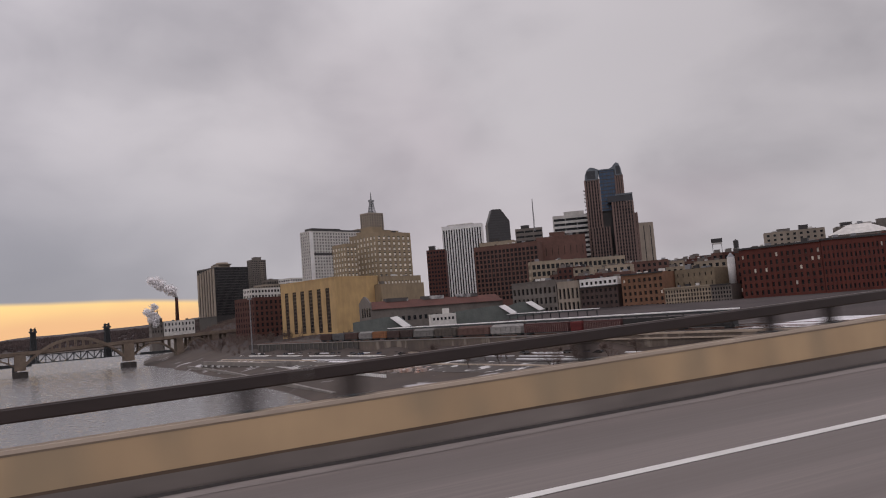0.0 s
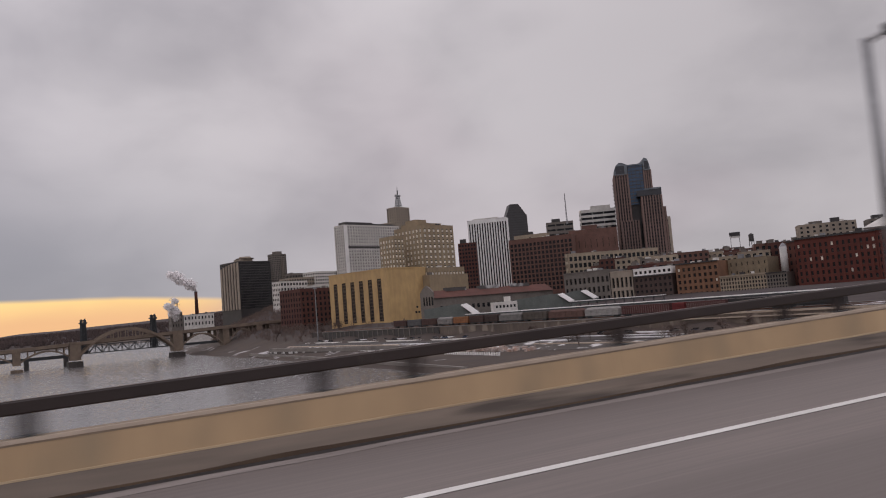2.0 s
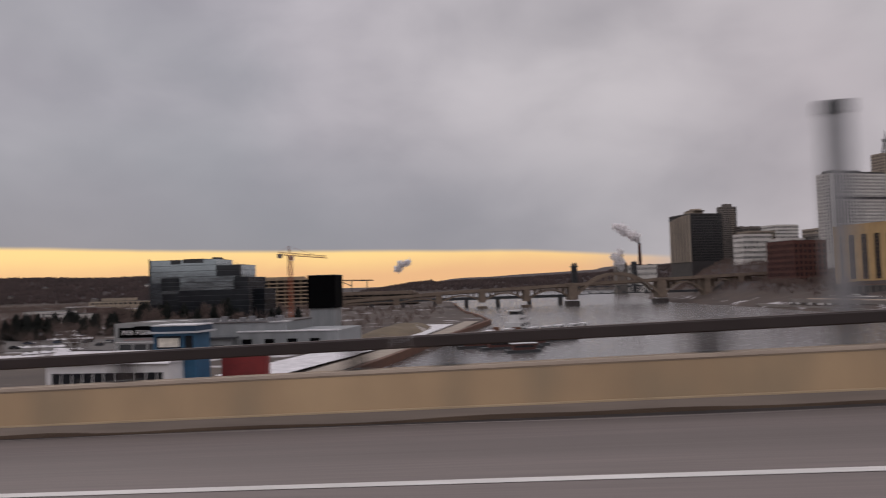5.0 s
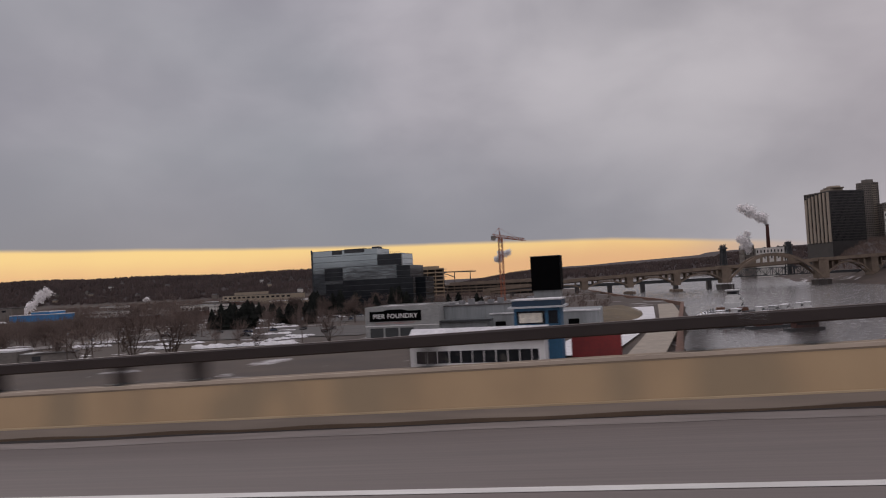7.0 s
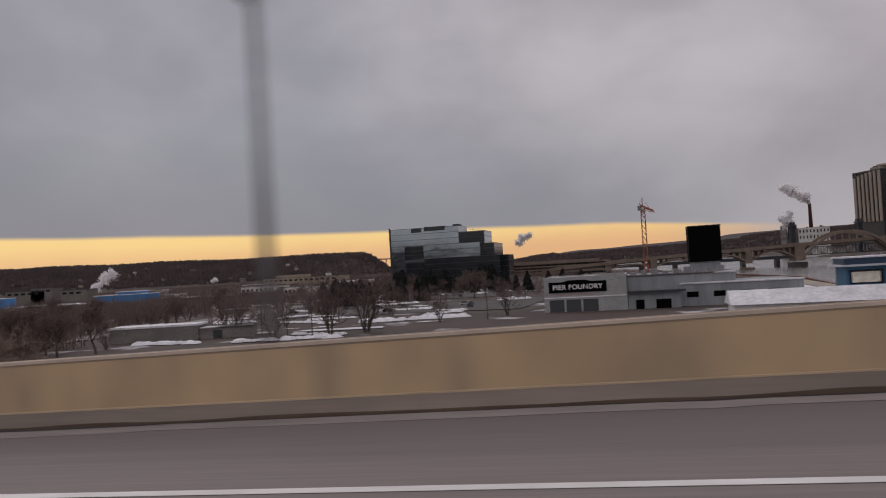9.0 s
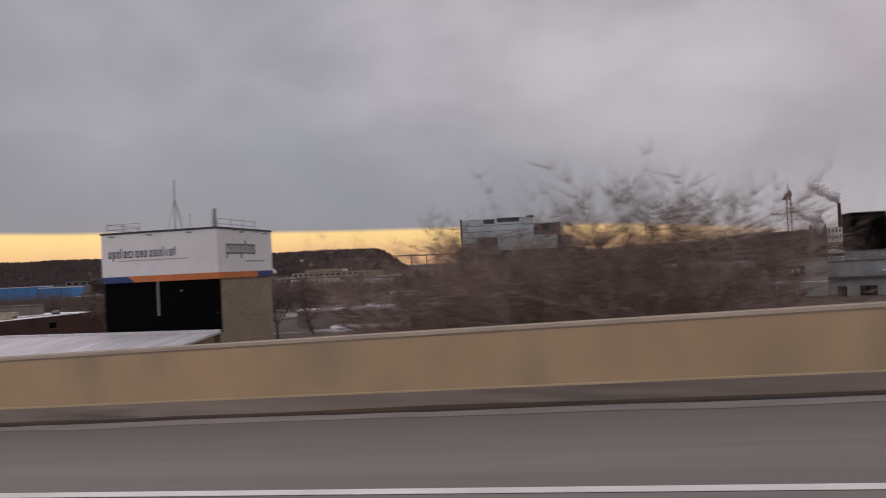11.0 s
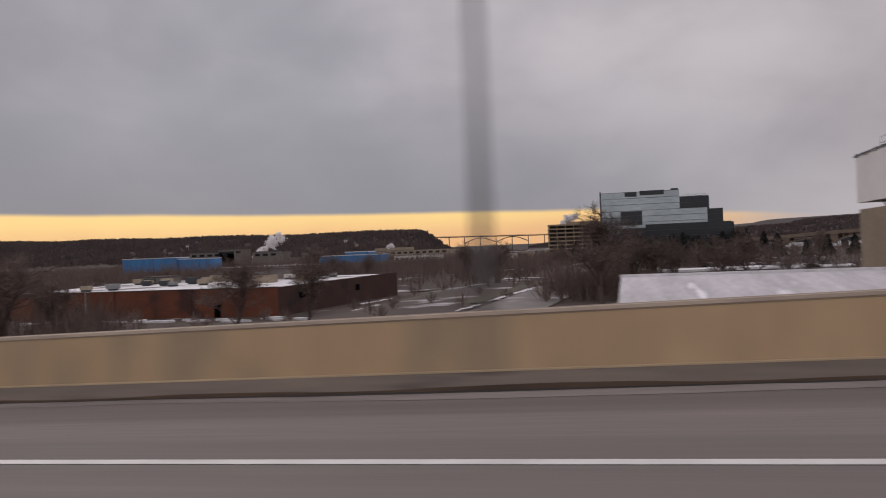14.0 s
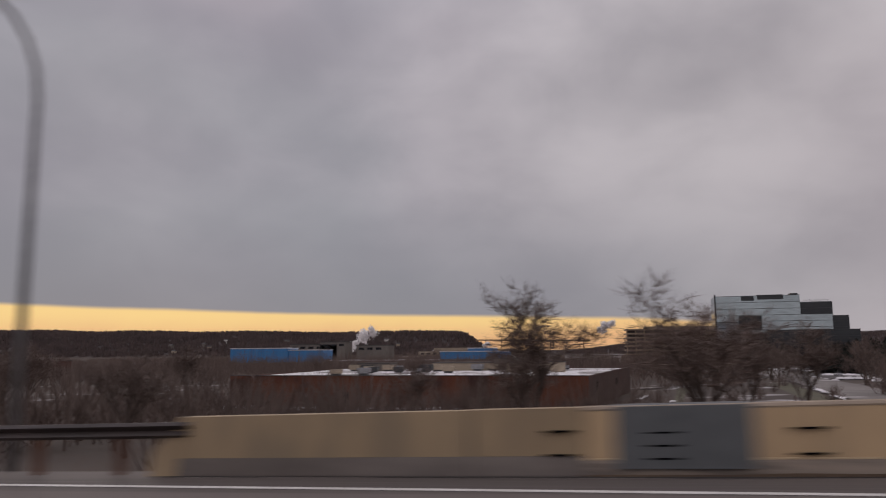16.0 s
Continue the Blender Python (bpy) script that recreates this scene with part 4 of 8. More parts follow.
def row_house(name, label, s, length, deep, z1, floors, bays, wall, back=0.0, cornice=None, pale_share=0.0, z0=-6.0, **more):
    t = block(name, label, in_row(s, back), ROW_TURN, length, deep, z0, z1, floors, bays, 4, wall, **more)
    h = z1 - z0
    part("cornice", Mesh().box(-0.3, length, -1.1, -0.2, h - 0.5, h + 0.35), cornice or W_DARK, t, "projecting cornice")
    # a few panes set pale: reflected sky is put into their colour
    if pale_share:
        r2, m = random.Random(int(s * 5 + z1)), Mesh()
        bw, fh = length / bays, (h - more.get("top", 0.8) - more.get("plinth", 0.0)) / floors
        for i, j in itertools.product(range(bays), range(floors)):
            if r2.random() < pale_share:
                z = more.get("plinth", 0.0) + j * fh
                m.box(i * bw + bw * 0.34, i * bw + bw * 0.66, -0.12, 0.0, z + fh * 0.3, z + fh * 0.74)
        part("window_blinds", m, M_LITGLASS, t, "pale panes in a few windows, the reflection put into their colour", kind="stuff")
    return t


row_house("depot_headhouse", "grey stone station building with arched windows", -93, 39.5, 24, 18.9, 3, 10, W_GREY, pier=0.5, span=0.4, top=3.2, depth=0.8, cornice=W_GREY)
row_house("classical_block", "pale stone block with tall pilasters", -52.4, 17.6, 20, 16.6, 2, 5, W_CONC, pier=0.45, span=0.25, top=3.5, depth=0.9, cornice=W_CONC)
row_house("white_top_block", "dark brick block with a white top storey", -34, 29, 22, 11.5, 4, 8, W_DKBRICK, pier=0.5, span=0.5, depth=0.4)
block("white_storey", "white top storey with square windows", in_row(-34, 0.3), ROW_TURN, 29, 21, 11.9, 16.8, 1, 8, 5, W_BRIGHT, pier=0.42, span=0.5, depth=0.5)
row_house("orange_warehouse", "orange brick warehouse with a cornice", -1.5, 29.6, 24, 17.2, 5, 8, W_ORANGE, pier=0.5, span=0.45, top=2.2, depth=0.5, pale_share=0.08)
row_house("cream_warehouse", "low cream warehouse with close rows of windows", 28.3, 30, 14, 6.1, 4, 16, W_BEIGE, pier=0.42, span=0.34, top=1.2, plinth=1.0, depth=0.5, cornice=W_BEIGE, pale_share=0.06)
row_house("grey_warehouse", "low grey stone warehouse with close rows of windows", 58.6, 12.2, 14, 5.8, 4, 7, W_GREY, pier=0.42, span=0.36, top=1.2, plinth=1.0, depth=0.5)
block("tan_upper_block", "plain tan brick block rising behind the low warehouses", in_row(29, 14.5), ROW_TURN, 26, 20, -6, 17.0, 4, 7, 4, W_TAN, pier=0.8, span=0.6)
row_house("red_row_block", "red brown brick block with stone bands", 63, 20, 22, 25.4, 6, 6, W_REDROW, back=30, pier=0.6, span=0.5, top=2, pale_share=0.1)
t = thing("silver_tank", "silver upright steel tank with a pointed lid", "tank", (*in_row(63, 22), -4))
part("shell", Mesh().tube([(0, 0, 0), (0, 0, 26.4)], 2.3, 20), material("silver_paint", (0.50, 0.48, 0.46), (0.40, 0.385, 0.37), 0.2, 0.5, 0.2), t, smooth=True)
part("lid", Mesh().tube([(0, 0, 26.4), (0, 0, 29)], [2.35, 0.3], 20), M_STEEL, t)

# great red brick warehouse: two long fronts of windows
def red_warehouse(at, turn, wf, wl, z0, z1, floors, bf, bl, pale_share):
    t = block("red_brick_warehouse", "great red brick warehouse with rows of small windows", at, turn, wf, wl, z0, z1, floors, bf, bl, W_RED, pier=0.56, span=0.42, depth=0.55, top=3.0, plinth=3)
    h, r2, m, k = z1 - z0, random.Random(int(at[0])), Mesh(), Mesh()
    part("cornice", Mesh().box(-0.5, wf, -1.3, 0.2, h - 0.7, h + 0.35), W_DARK, t, "dark projecting cornice")
    bw, fh = wf / bf, (h - 6) / floors
    for i, j in itertools.product(range(bf), range(floors)):
        z = 3 + j * fh
        k.box(i * bw + bw * 0.26, i * bw + bw * 0.74, -0.72, -0.5, z + fh * 0.14, z + fh * 0.22)
        # scattered bright panes carry the sky reflection as plain colour
        if r2.random() < pale_share:
            m.box(i * bw + bw * 0.32, i * bw + bw * 0.68, -0.12, 0.0, z + fh * 0.28, z + fh * 0.78)
    part("window_sills", k, W_REDROW, t, kind="stuff")
    part("window_blinds", m, M_LITGLASS, t, "pale panes in a few windows, the reflection put into their colour", kind="stuff")
    return t


red_warehouse(in_row(78), ROW_TURN, 44.4, 40, -6, 25.2, 6, 14, 10, 0.14)
red_warehouse(in_row(122.6), -33, 40, 40, -6, 25.6, 6, 18, 10, 0.05)
corner = (in_row(122.6)[0] + 40.3 * math.cos(radians(-33)), in_row(122.6)[1] + 40.3 * math.sin(radians(-33)))
red_warehouse((corner[0], corner[1] + 4), -33, 44, 40, -6, 27.5, 6, 18, 10, 0.04)
block("white_roof_storey", "weathered white rooftop storey with ragged parapets", (487.8, 496), -42, 46, 20, 20, 47.6, 7, 9, 4, W_CONC, pier=0.6, span=0.5, pent=((10, 20, 4, 12, 2.4, W_GREY), (27, 34, 4, 10, 4, W_DARK)))
block("grey_roof_storey", "grey rooftop storey with plant boxes", (520, 452), -42, 50, 20, 20, 46.0, 6, 9, 4, W_GREY, pier=0.6, span=0.5, pent=((4, 12, 4, 12, 3.4, W_DARK), (16, 26, 4, 10, 2, W_WHITE), (30, 40, 4, 10, 3.6, W_GREY)))
t = thing("pale_roof_hall", "pale hipped metal roof above the brick warehouse", "roof", (482, 428, 14), -52)
part("hip", Mesh().prism([(0, 0), (44, 0), (44, 26), (0, 26)], 23, 30.5, top=[(14, 10), (28, 10), (28, 16), (14, 16)]), W_WHITE, t)
part("wall", Mesh().box(0.5, 43.5, 0.5, 25.5, 0, 23), W_GREY, t)
rnd = random.Random(11)
for i in range(46):
    az, far = radians(rnd.uniform(33, 48.5)), rnd.uniform(560, 830)
    x, y = -59 + far * math.sin(az), far * math.cos(az)
    if y > 610 and x < 445:
        continue
    w, d = rnd.uniform(14, 34), rnd.uniform(12, 24)
    z1 = rnd.uniform(0.034, 0.0475) * far
    b = block("lowertown_block", "old brick commercial block with a flat snowy roof", (x, y), -42, w, d, z1 - 24, z1, 5, max(3, int(w / 4)), 4, rnd.choice((W_BROWN, W_DKRED, W_GREY, W_BEIGE, W_BROWN)), pier=0.5, span=0.45, pent=((2, 6, 3, 8, rnd.uniform(1.5, 3.6), W_GREY),))
    if i % 2:
        part("roof_snow", Mesh().box(0.5, w - 0.5, 0.5, d - 0.5, 23.87, 24.15), M_SNOW, b)
t = thing("billboard", "dark billboard on roof posts", "billboard", (696, 802, 50), -44)
part("board", Mesh().box(0, 14, 0, 0.6, 16, 21.5), W_DARK, t)
part("panel", Mesh().box(0.5, 13.5, -0.12, 0.0, 13.5, 16), W_WHITE, t, "pale lower panel")
for x in (1, 12.4):
    part("leg", Mesh().box(x, x + 0.6, 0, 0.6, 0, 16), M_DARKSTEEL, t)
t = thing("water_tank", "dark roof water tank on legs", "tank", (776, 844, 52))
part("barrel", Mesh().tube([(0, 0, 9), (0, 0, 19)], 3.6, 16).tube([(0, 0, 19), (0, 0, 21.5)], [3.8, 0.1], 16), W_DARK, t)
for a, b in ((-2.2, -2.2), (2.2, -2.2), (2.2, 2.2), (-2.2, 2.2)):
    part("leg", Mesh().box(a - 0.3, a + 0.3, b - 0.3, b + 0.3, 0, 9), M_DARKSTEEL, t)

# ---- station, trains and river road ----
t = thing("train_shed", "long stone train shed with a red tiled roof and arched gable", "station", (139, 503, -6), 10)
shed_l, hw = 112, 16
prof = [(0, 0), (0, 18.5), (5, 22.0), (9, 23.5), (13, 22.0), (18, 18.5), (18, 0)]
part("gable", Mesh().add([(0, y, z) for y, z in prof] + [(1.2, y, z) for y, z in prof], [tuple(range(7)), tuple(range(13, 6, -1))] + [(i, 7 + i, 7 + (i + 1) % 7, (i + 1) % 7) for i in range(7)]), W_GREY, t)
for i in range(4):
    part("arched_window", Mesh().prism([(0, 0), (2.2, 0), (2.2, 5.2), (1.8, 6.1), (1.1, 6.5), (0.4, 6.1), (0, 5.2)], -0.1, 0.12, pose(0, 2.2 + i * 3.8, 9, 90, 0, -90) @ pose(0, 0, 0)), M_GLASS, t)
part("wall", Mesh().box(1.2, shed_l, 0.4, 17.6, 0, 14), W_GREY, t)
part("roof", Mesh().add([(1.2, -0.8, 14), (shed_l, -0.8, 14), (shed_l, 9, 19.5), (1.2, 9, 19.5), (1.2, 18.8, 14), (shed_l, 18.8, 14)], [(0, 1, 2, 3), (3, 2, 5, 4), (0, 3, 4), (1, 5, 2), (0, 4, 5, 1)]), M_REDROOF, t, "faded red tile roof")
for i in range(3):
    part("roof_monitor", Mesh().prism([(16 + i * 30, 7), (34 + i * 30, 7), (34 + i * 30, 11), (16 + i * 30, 11)], 18.6, 21.2), M_ROOF, t)
m = Mesh()
for i in range(22):
    m.box(6 + i * 4.6, 8.2 + i * 4.6, 0.25, 0.45, 5.0, 8.0)
part("glazing", m, M_GLASS, t, kind="stuff")
M_VERDIGRIS = material("verdigris_panels", (0.155, 0.170, 0.155), (0.115, 0.128, 0.118), 0.2, 0.7)
for x, y, zt, zb, l, back in ((136.7, 448.7, 2.7, -3.9, 7.9, 24), (218.3, 464.5, 4.6, -1.2, 7.8, 30), (243.7, 474, 5.8, -0.4, 8.7, 12)):
    s = thing("stair_canopy", "green-grey platform stair house with a white sloping glass roof", "canopy", (x, y, 0), -25.5, group="stair houses over the platforms")
    prof = [(-back, -11), (-back, zt - 2.4), (-4, zt - 0.5), (4.4, zt - 0.5), (l + 4.4, zb - 0.5), (l + 4.4, -11)]
    n = len(prof)
    part("house", Mesh().add([(a, 0, z) for a, z in prof] + [(a, 5, z) for a, z in prof], [tuple(range(n))[::-1], tuple(range(n, 2 * n))] + [(i, n + i, n + (i + 1) % n, (i + 1) % n) for i in range(n)]), M_VERDIGRIS, s)
    # glass roof band in plain white: the reflected sky is in the colour
    band = [(0, -2.4, zt - 1.0), (4.2, -0.3, zt - 0.3), (l + 4.2, -0.3, zb - 0.3), (l, -2.4, zb - 1.0)]
    part("glass_roof", Mesh().add(band + [(a, y_ + 0.4, z - 0.35) for a, y_, z in band], [(0, 3, 2, 1), (4, 5, 6, 7), (0, 4, 7, 3), (1, 2, 6, 5), (0, 1, 5, 4), (3, 7, 6, 2)]), W_BRIGHT, s, "sloping glass roof band, its sky reflection put in as white")
s = thing("white_service_block", "small white service building with dark windows", "building", (171, 470, -6), -8)
part("wall", Mesh().box(0, 17, 0, 8, 0, 7.5), W_WHITE, s)
for i in range(6):
    part("window", Mesh().box(1.2 + i * 2.6, 2.6 + i * 2.6, -0.06, 0.1, 3.4, 5.2), M_GLASS, s)
part("roof_unit", Mesh().box(9, 13, 2, 5, 7.5, 11), W_WHITE, s)

# long platform canopy
def canopy(a, b, foot, label):
    a, b = Vector(a), Vector(b)
    can = thing("platform_canopy", label, "canopy")
    d = (b - a).normalized()
    side = Vector((-d.y, d.x, 0)).normalized()
    m, f = Mesh(), Mesh()
    m.add([p + side * w + Vector((0, 0, z)) for z in (-0.3, 0.1) for p, w in ((a, -2.4), (b, -2.4), (b, 2.4), (a, 2.4))], [(3, 2, 1, 0), (4, 5, 6, 7), (0, 1, 5, 4), (1, 2, 6, 5), (2, 3, 7, 6), (3, 0, 4, 7)])
    f.add([p + side * w + Vector((0, 0, z)) for z in (-1.1, -0.3) for p, w in ((a, -2.5), (b, -2.5), (b, -2.3), (a, -2.3))], [(3, 2, 1, 0), (4, 5, 6, 7), (0, 1, 5, 4), (1, 2, 6, 5), (2, 3, 7, 6), (3, 0, 4, 7)])
    part("roof", m, W_BRIGHT, can, "white snow-covered roof")
    part("fascia", f, M_DARKSTEEL, can)
    n = int((b - a).length / 7)
    for i in range(n + 1):
        p = a.lerp(b, i / n)
        part("post", Mesh().box(p.x - 0.25, p.x + 0.25, p.y - 0.2, p.y + 0.2, foot, p.z - 0.9), M_DARKSTEEL, can)


canopy((*in_yard(-4, 13.5), -4.3), (*in_yard(213, 13.5), -4.1), -10, "long platform canopy with a snowy roof on dark posts")
canopy((212, 436, -2.0), (231, 364, -2.2), -10, "short platform canopy with a snowy roof on dark posts")

# freight cars on the bank
car_mats = [material("car_paint", c, tuple(v * 0.6 for v in c), 0.25, 0.8, stretch=(1, 1, 3)) for c in
            ((0.075, 0.036, 0.030), (0.11, 0.11, 0.115), (0.085, 0.042, 0.034), (0.26, 0.245, 0.235), (0.30, 0.125, 0.05), (0.075, 0.04, 0.034), (0.06, 0.036, 0.032), (0.20, 0.19, 0.18), (0.10, 0.082, 0.068), (0.13, 0.068, 0.055), (0.34, 0.325, 0.31), (0.10, 0.034, 0.032), (0.17, 0.025, 0.025), (0.10, 0.036, 0.034), (0.03, 0.028, 0.028))]


def freight_car(s, l, mt, ribs, round_top, label):
    x, y = in_yard(s, 0)
    c = thing("freight_car", label, "rail car", (x, y, -10.0), YARD_TURN, "freight train")
    body = Mesh().prism([(0, -1.5), (l, -1.5), (l, 1.5), (0, 1.5)], 1.1, 4.1 if round_top else 4.7)
    if round_top:
        body.prism([(0.5, -1.5), (l - 0.5, -1.5), (l - 0.5, 1.5), (0.5, 1.5)], 4.1, 5.0, top=[(1.6, -0.8), (l - 1.6, -0.8), (l - 1.6, 0.8), (1.6, 0.8)])
        body.prism([(1.8, -1.0), (l - 1.8, -1.0), (l - 1.8, 1.0), (1.8, 1.0)], 0.5, 1.1)
    part("body", body, mt, c)
    for i in range(ribs):
        part("rib", Mesh().box(0.2 + i * (l - 0.6) / (ribs - 1), 0.42 + i * (l - 0.6) / (ribs - 1), -1.66, -1.5, 1.1, 4.1), mt if ribs < 12 else M_RIB, c)
    part("frame", Mesh().box(-0.4, l + 0.4, -1.2, 1.2, 0.8, 1.1), M_DARKSTEEL, c)
    for xx in (2.2, l - 2.2):
        part("bogie", Mesh().box(xx - 1.2, xx + 1.2, -1.1, 1.1, 0.35, 0.8).tube([(xx - 0.8, -1.0, 0.45), (xx - 0.8, 1.0, 0.45)], 0.45, 10).tube([(xx + 0.8, -1.0, 0.45), (xx + 0.8, 1.0, 0.45)], 0.45, 10), M_DARKSTEEL, c)


M_RIB = material("pale_rust_ribs", (0.19, 0.12, 0.11), (0.14, 0.088, 0.082), 0.3, 0.8)
names = ["dark brown boxcar", "blue-grey flat-sided car", "rust-brown boxcar", "pale grey hopper car", "orange boxcar", "dark red boxcar", "dark brown boxcar", "pale grey hopper car", "tan gondola car", "rusty tank-sided car", "white covered hopper", "ribbed red gondola", "bright red short car", "ribbed red gondola", "black flat-sided car"]
spans = ((-62, 14, 0), (-46.5, 14.5, 1), (-31, 14.5, 2), (-15, 14.2, 3), (0.4, 13.8, 4), (15.4, 12, 5), (28.2, 11, 6), (40.4, 17.6, 7), (59, 17.4, 8), (77.6, 23, 9), (101.8, 20, 10), (123.6, 25.6, 11), (150.6, 6, 12), (157.6, 18, 13), (176.8, 21, 14), (199, 22, 14))
for s, l, j in spans:
    freight_car(s, l, car_mats[j], 22 if "ribbed" in names[j] else 7, "hopper" in names[j] or "tank" in names[j], names[j] + " standing on the river bank tracks")
yard = tagged(thing("railway_track", "rusty rails on ballast along the bank", "track", (*YARD, -10.0), YARD_TURN), kind="structure")
for u in (-0.72, 0.72, 5.3, 6.7, 19.3, 20.7):
    part("rail", Mesh().box(-170, 260, u - 0.04, u + 0.04, 0.0, 0.16), M_RUST, yard)
M_BALLAST = material("ballast", (0.075, 0.06, 0.054), (0.05, 0.042, 0.038), 0.3, 0.95, c3=(0.42, 0.41, 0.41), cover=0.68, cscale=0.12)


def laid(name, mesh, mat, label, cat):
    ob = structure(name, mesh, mat, label, cat)
    ob.matrix_world = pose(*YARD, 0, 0, 0, YARD_TURN)
    return ob


laid("rail_bed", Mesh().box(-170, 330, -4.6, 36, -17, -10.0), M_BALLAST, "dark gravel rail bed with specks of snow", "rail bed")
M_PALEWALL = material("stained_pale_concrete", (0.16, 0.125, 0.10), (0.10, 0.08, 0.068), 0.15, 0.9, stretch=(1, 1, 0.3), c3=(0.24, 0.20, 0.165), cover=0.6, cscale=0.2)
laid("retaining_wall", Mesh().box(-8, 330, -5.6, -4.62, -22, -10.4), M_PALEWALL, "stained grey concrete retaining wall below the tracks", "wall")
laid("wall_coping", Mesh().box(-8, 158, -5.8, -4.5, -10.4, -9.96), M_WALLGREY, "grey coping along the retaining wall", "wall")
laid("pale_coping", Mesh().box(158.2, 330, -5.9, -4.4, -10.9, -10.2).box(158.2, 330, -6.3, -5.9, -12.4, -11.9), M_CAP, "pale coping and ledge along the retaining wall", "wall")
laid("yard_shed_wall", Mesh().box(-150, -8.1, -6.0, -4.62, -22, -10.3), W_DARK, "dark timber wall below the tracks", "wall")
m = Mesh()
for i in range(23):
    m.box(-148 + i * 6.1, -147.5 + i * 6.1, -6.3, -6.0, -18, -10.6)
m.box(-150, -8, -6.6, -4.3, -10.3, -9.9)
laid("shed_posts", m, M_WALLGREY, "grey posts and eave along the dark wall", "wall")
laid("snow_field", Mesh().box(224, 330, -3.6, 78, -10.4, -9.96), M_SNOW, "trampled snow on an open lot by the warehouses", "snow")


def slope_z(u):
    return float(np.interp(u, (-44, -8), (-21.0, -16.2)))


def sheet(name, s0, s1, u0, u1, lift_, mat, label, cat):
    """A patch laid on the sloping bank below the wall."""
    pts = [(s, u, slope_z(u) + lift_ + dz) for dz in (-1.2, 0.0) for s, u in ((s0, u0), (s1, u0), (s1, u1), (s0, u1))]
    return laid(name, Mesh().add(pts, [(3, 2, 1, 0), (4, 5, 6, 7), (0, 1, 5, 4), (1, 2, 6, 5), (2, 3, 7, 6), (3, 0, 4, 7)]), mat, label, cat)


M_WORN = material("worn_bank_asphalt", (0.085, 0.070, 0.062), (0.05, 0.043, 0.038), 0.08, 0.9, c3=(0.58, 0.56, 0.55), cover=0.585, cscale=0.16)
sheet("quay_lot", -165, 250, -42, -6, 0.0, M_WORN, "worn lot on the sloping bank with slush", "parking lot")
sheet("river_road", -165, 250, -24, -17, 0.05, M_ASPHALT, "grey riverside road with slush", "road")
for s0, s1, u0, w, mt, kind_ in ((-150, 20, -9.5, 1.6, M_SNOW, "snow"), (25, 120, -8.6, 1.0, M_CAP, "kerb"), (-160, 90, -15.6, 1.1, W_WHITE, "kerb"), (-165, -20, -27.5, 1.6, M_CAP, "kerb"), (-40, 60, -25.4, 0.8, M_SNOW, "snow"), (-160, 30, -33, 1.4, M_CAP, "kerb"), (70, 112, -25.2, 1.8, M_SNOW, "snow"), (60, 160, -17.0, 0.9, M_SNOW, "snow"), (120, 200, -11.5, 1.2, M_SNOW, "snow"), (96, 170, -31, 0.9, M_CAP, "kerb"), (140, 220, -22, 1.2, M_SNOW, "snow")):
    sheet("quay_strip", s0, s1, u0, u0 + w, 0.32, mt, "pale concrete kerb or snow bank along the riverside road", "pavement")
sheet("snow_bank", 2, 34, -36, -29, 0.5, M_SNOW, "wide bank of ploughed snow beside the riverside road", "snow")
laid("quay_wall", Mesh().box(-165, -30, -41.5, -39.5, -24, -18.4).box(-60, 60, -36.6, -35.8, -24, -18.3), M_WALLGREY, "low dark concrete wall along the quay", "wall")
structure("river_wall", Mesh().prism([(22, 606), (40, 462), (52, 330), (57, 264), (58.5, 264), (53.6, 331), (41.6, 462), (23.6, 606)], -28, -22.6), M_WALLGREY, "grey concrete river wall", "wall")
for y, za, zb in ((405, 22, 26.5), (412, 19.5, 22.5)):
    w = tagged(part("overhead_wire", Mesh().tube([(440 + u * 60, y, za + 8.6 + u * (zb - za) - 1.2 * math.sin(math.pi * u)) for u in (0, 0.25, 0.5, 0.75, 1.0)], 0.10, 5), M_DARKSTEEL), "thin dark wire spanning between rooftops", "wire")
m = Mesh()
for i in range(78):
    x, y = 62.6 + i * 0.28, 432 - i * 1.85
    m.box(x - 0.3, x + 0.3, y - 0.3, y + 0.3, -22.5, -20.3)
tagged(part("white_posts", m, W_BRIGHT), "row of short white posts at the quay edge", "posts", kind="stuff")

# ---- the arched road bridge over the river ----
br = thing("arch_bridge", "old tan concrete arch bridge with a raised rainbow arch", "bridge", (-10, 778, 0), 9.5)


def deck_z(s):
    return float(np.interp(s, (-330, -230, -150, -95, 0, 80, 140, 260), (-14.5, -9.0, -6.2, -4.2, -1.2, 1.2, 1.6, 1.0)))


st = [(lambda y, z, s=s: (s, y, deck_z(s) + z)) for s in steps(-330, 190, 20)]
part("deck", Mesh().sweep([(-7, 0), (7, 0), (7, -1.6), (5.5, -2.4), (-5.5, -2.4), (-7, -1.6)], st), M_STONE, br)
for y in (-7.0, 6.7):
    part("parapet", Mesh().sweep([(y, 0), (y, 1.2), (y + 0.3, 1.2), (y + 0.3, 0)], st), M_STONE, br)
PIERS = (-330, -278, -236, -193, -149, -103, -14, 32, 66, 100, 134)
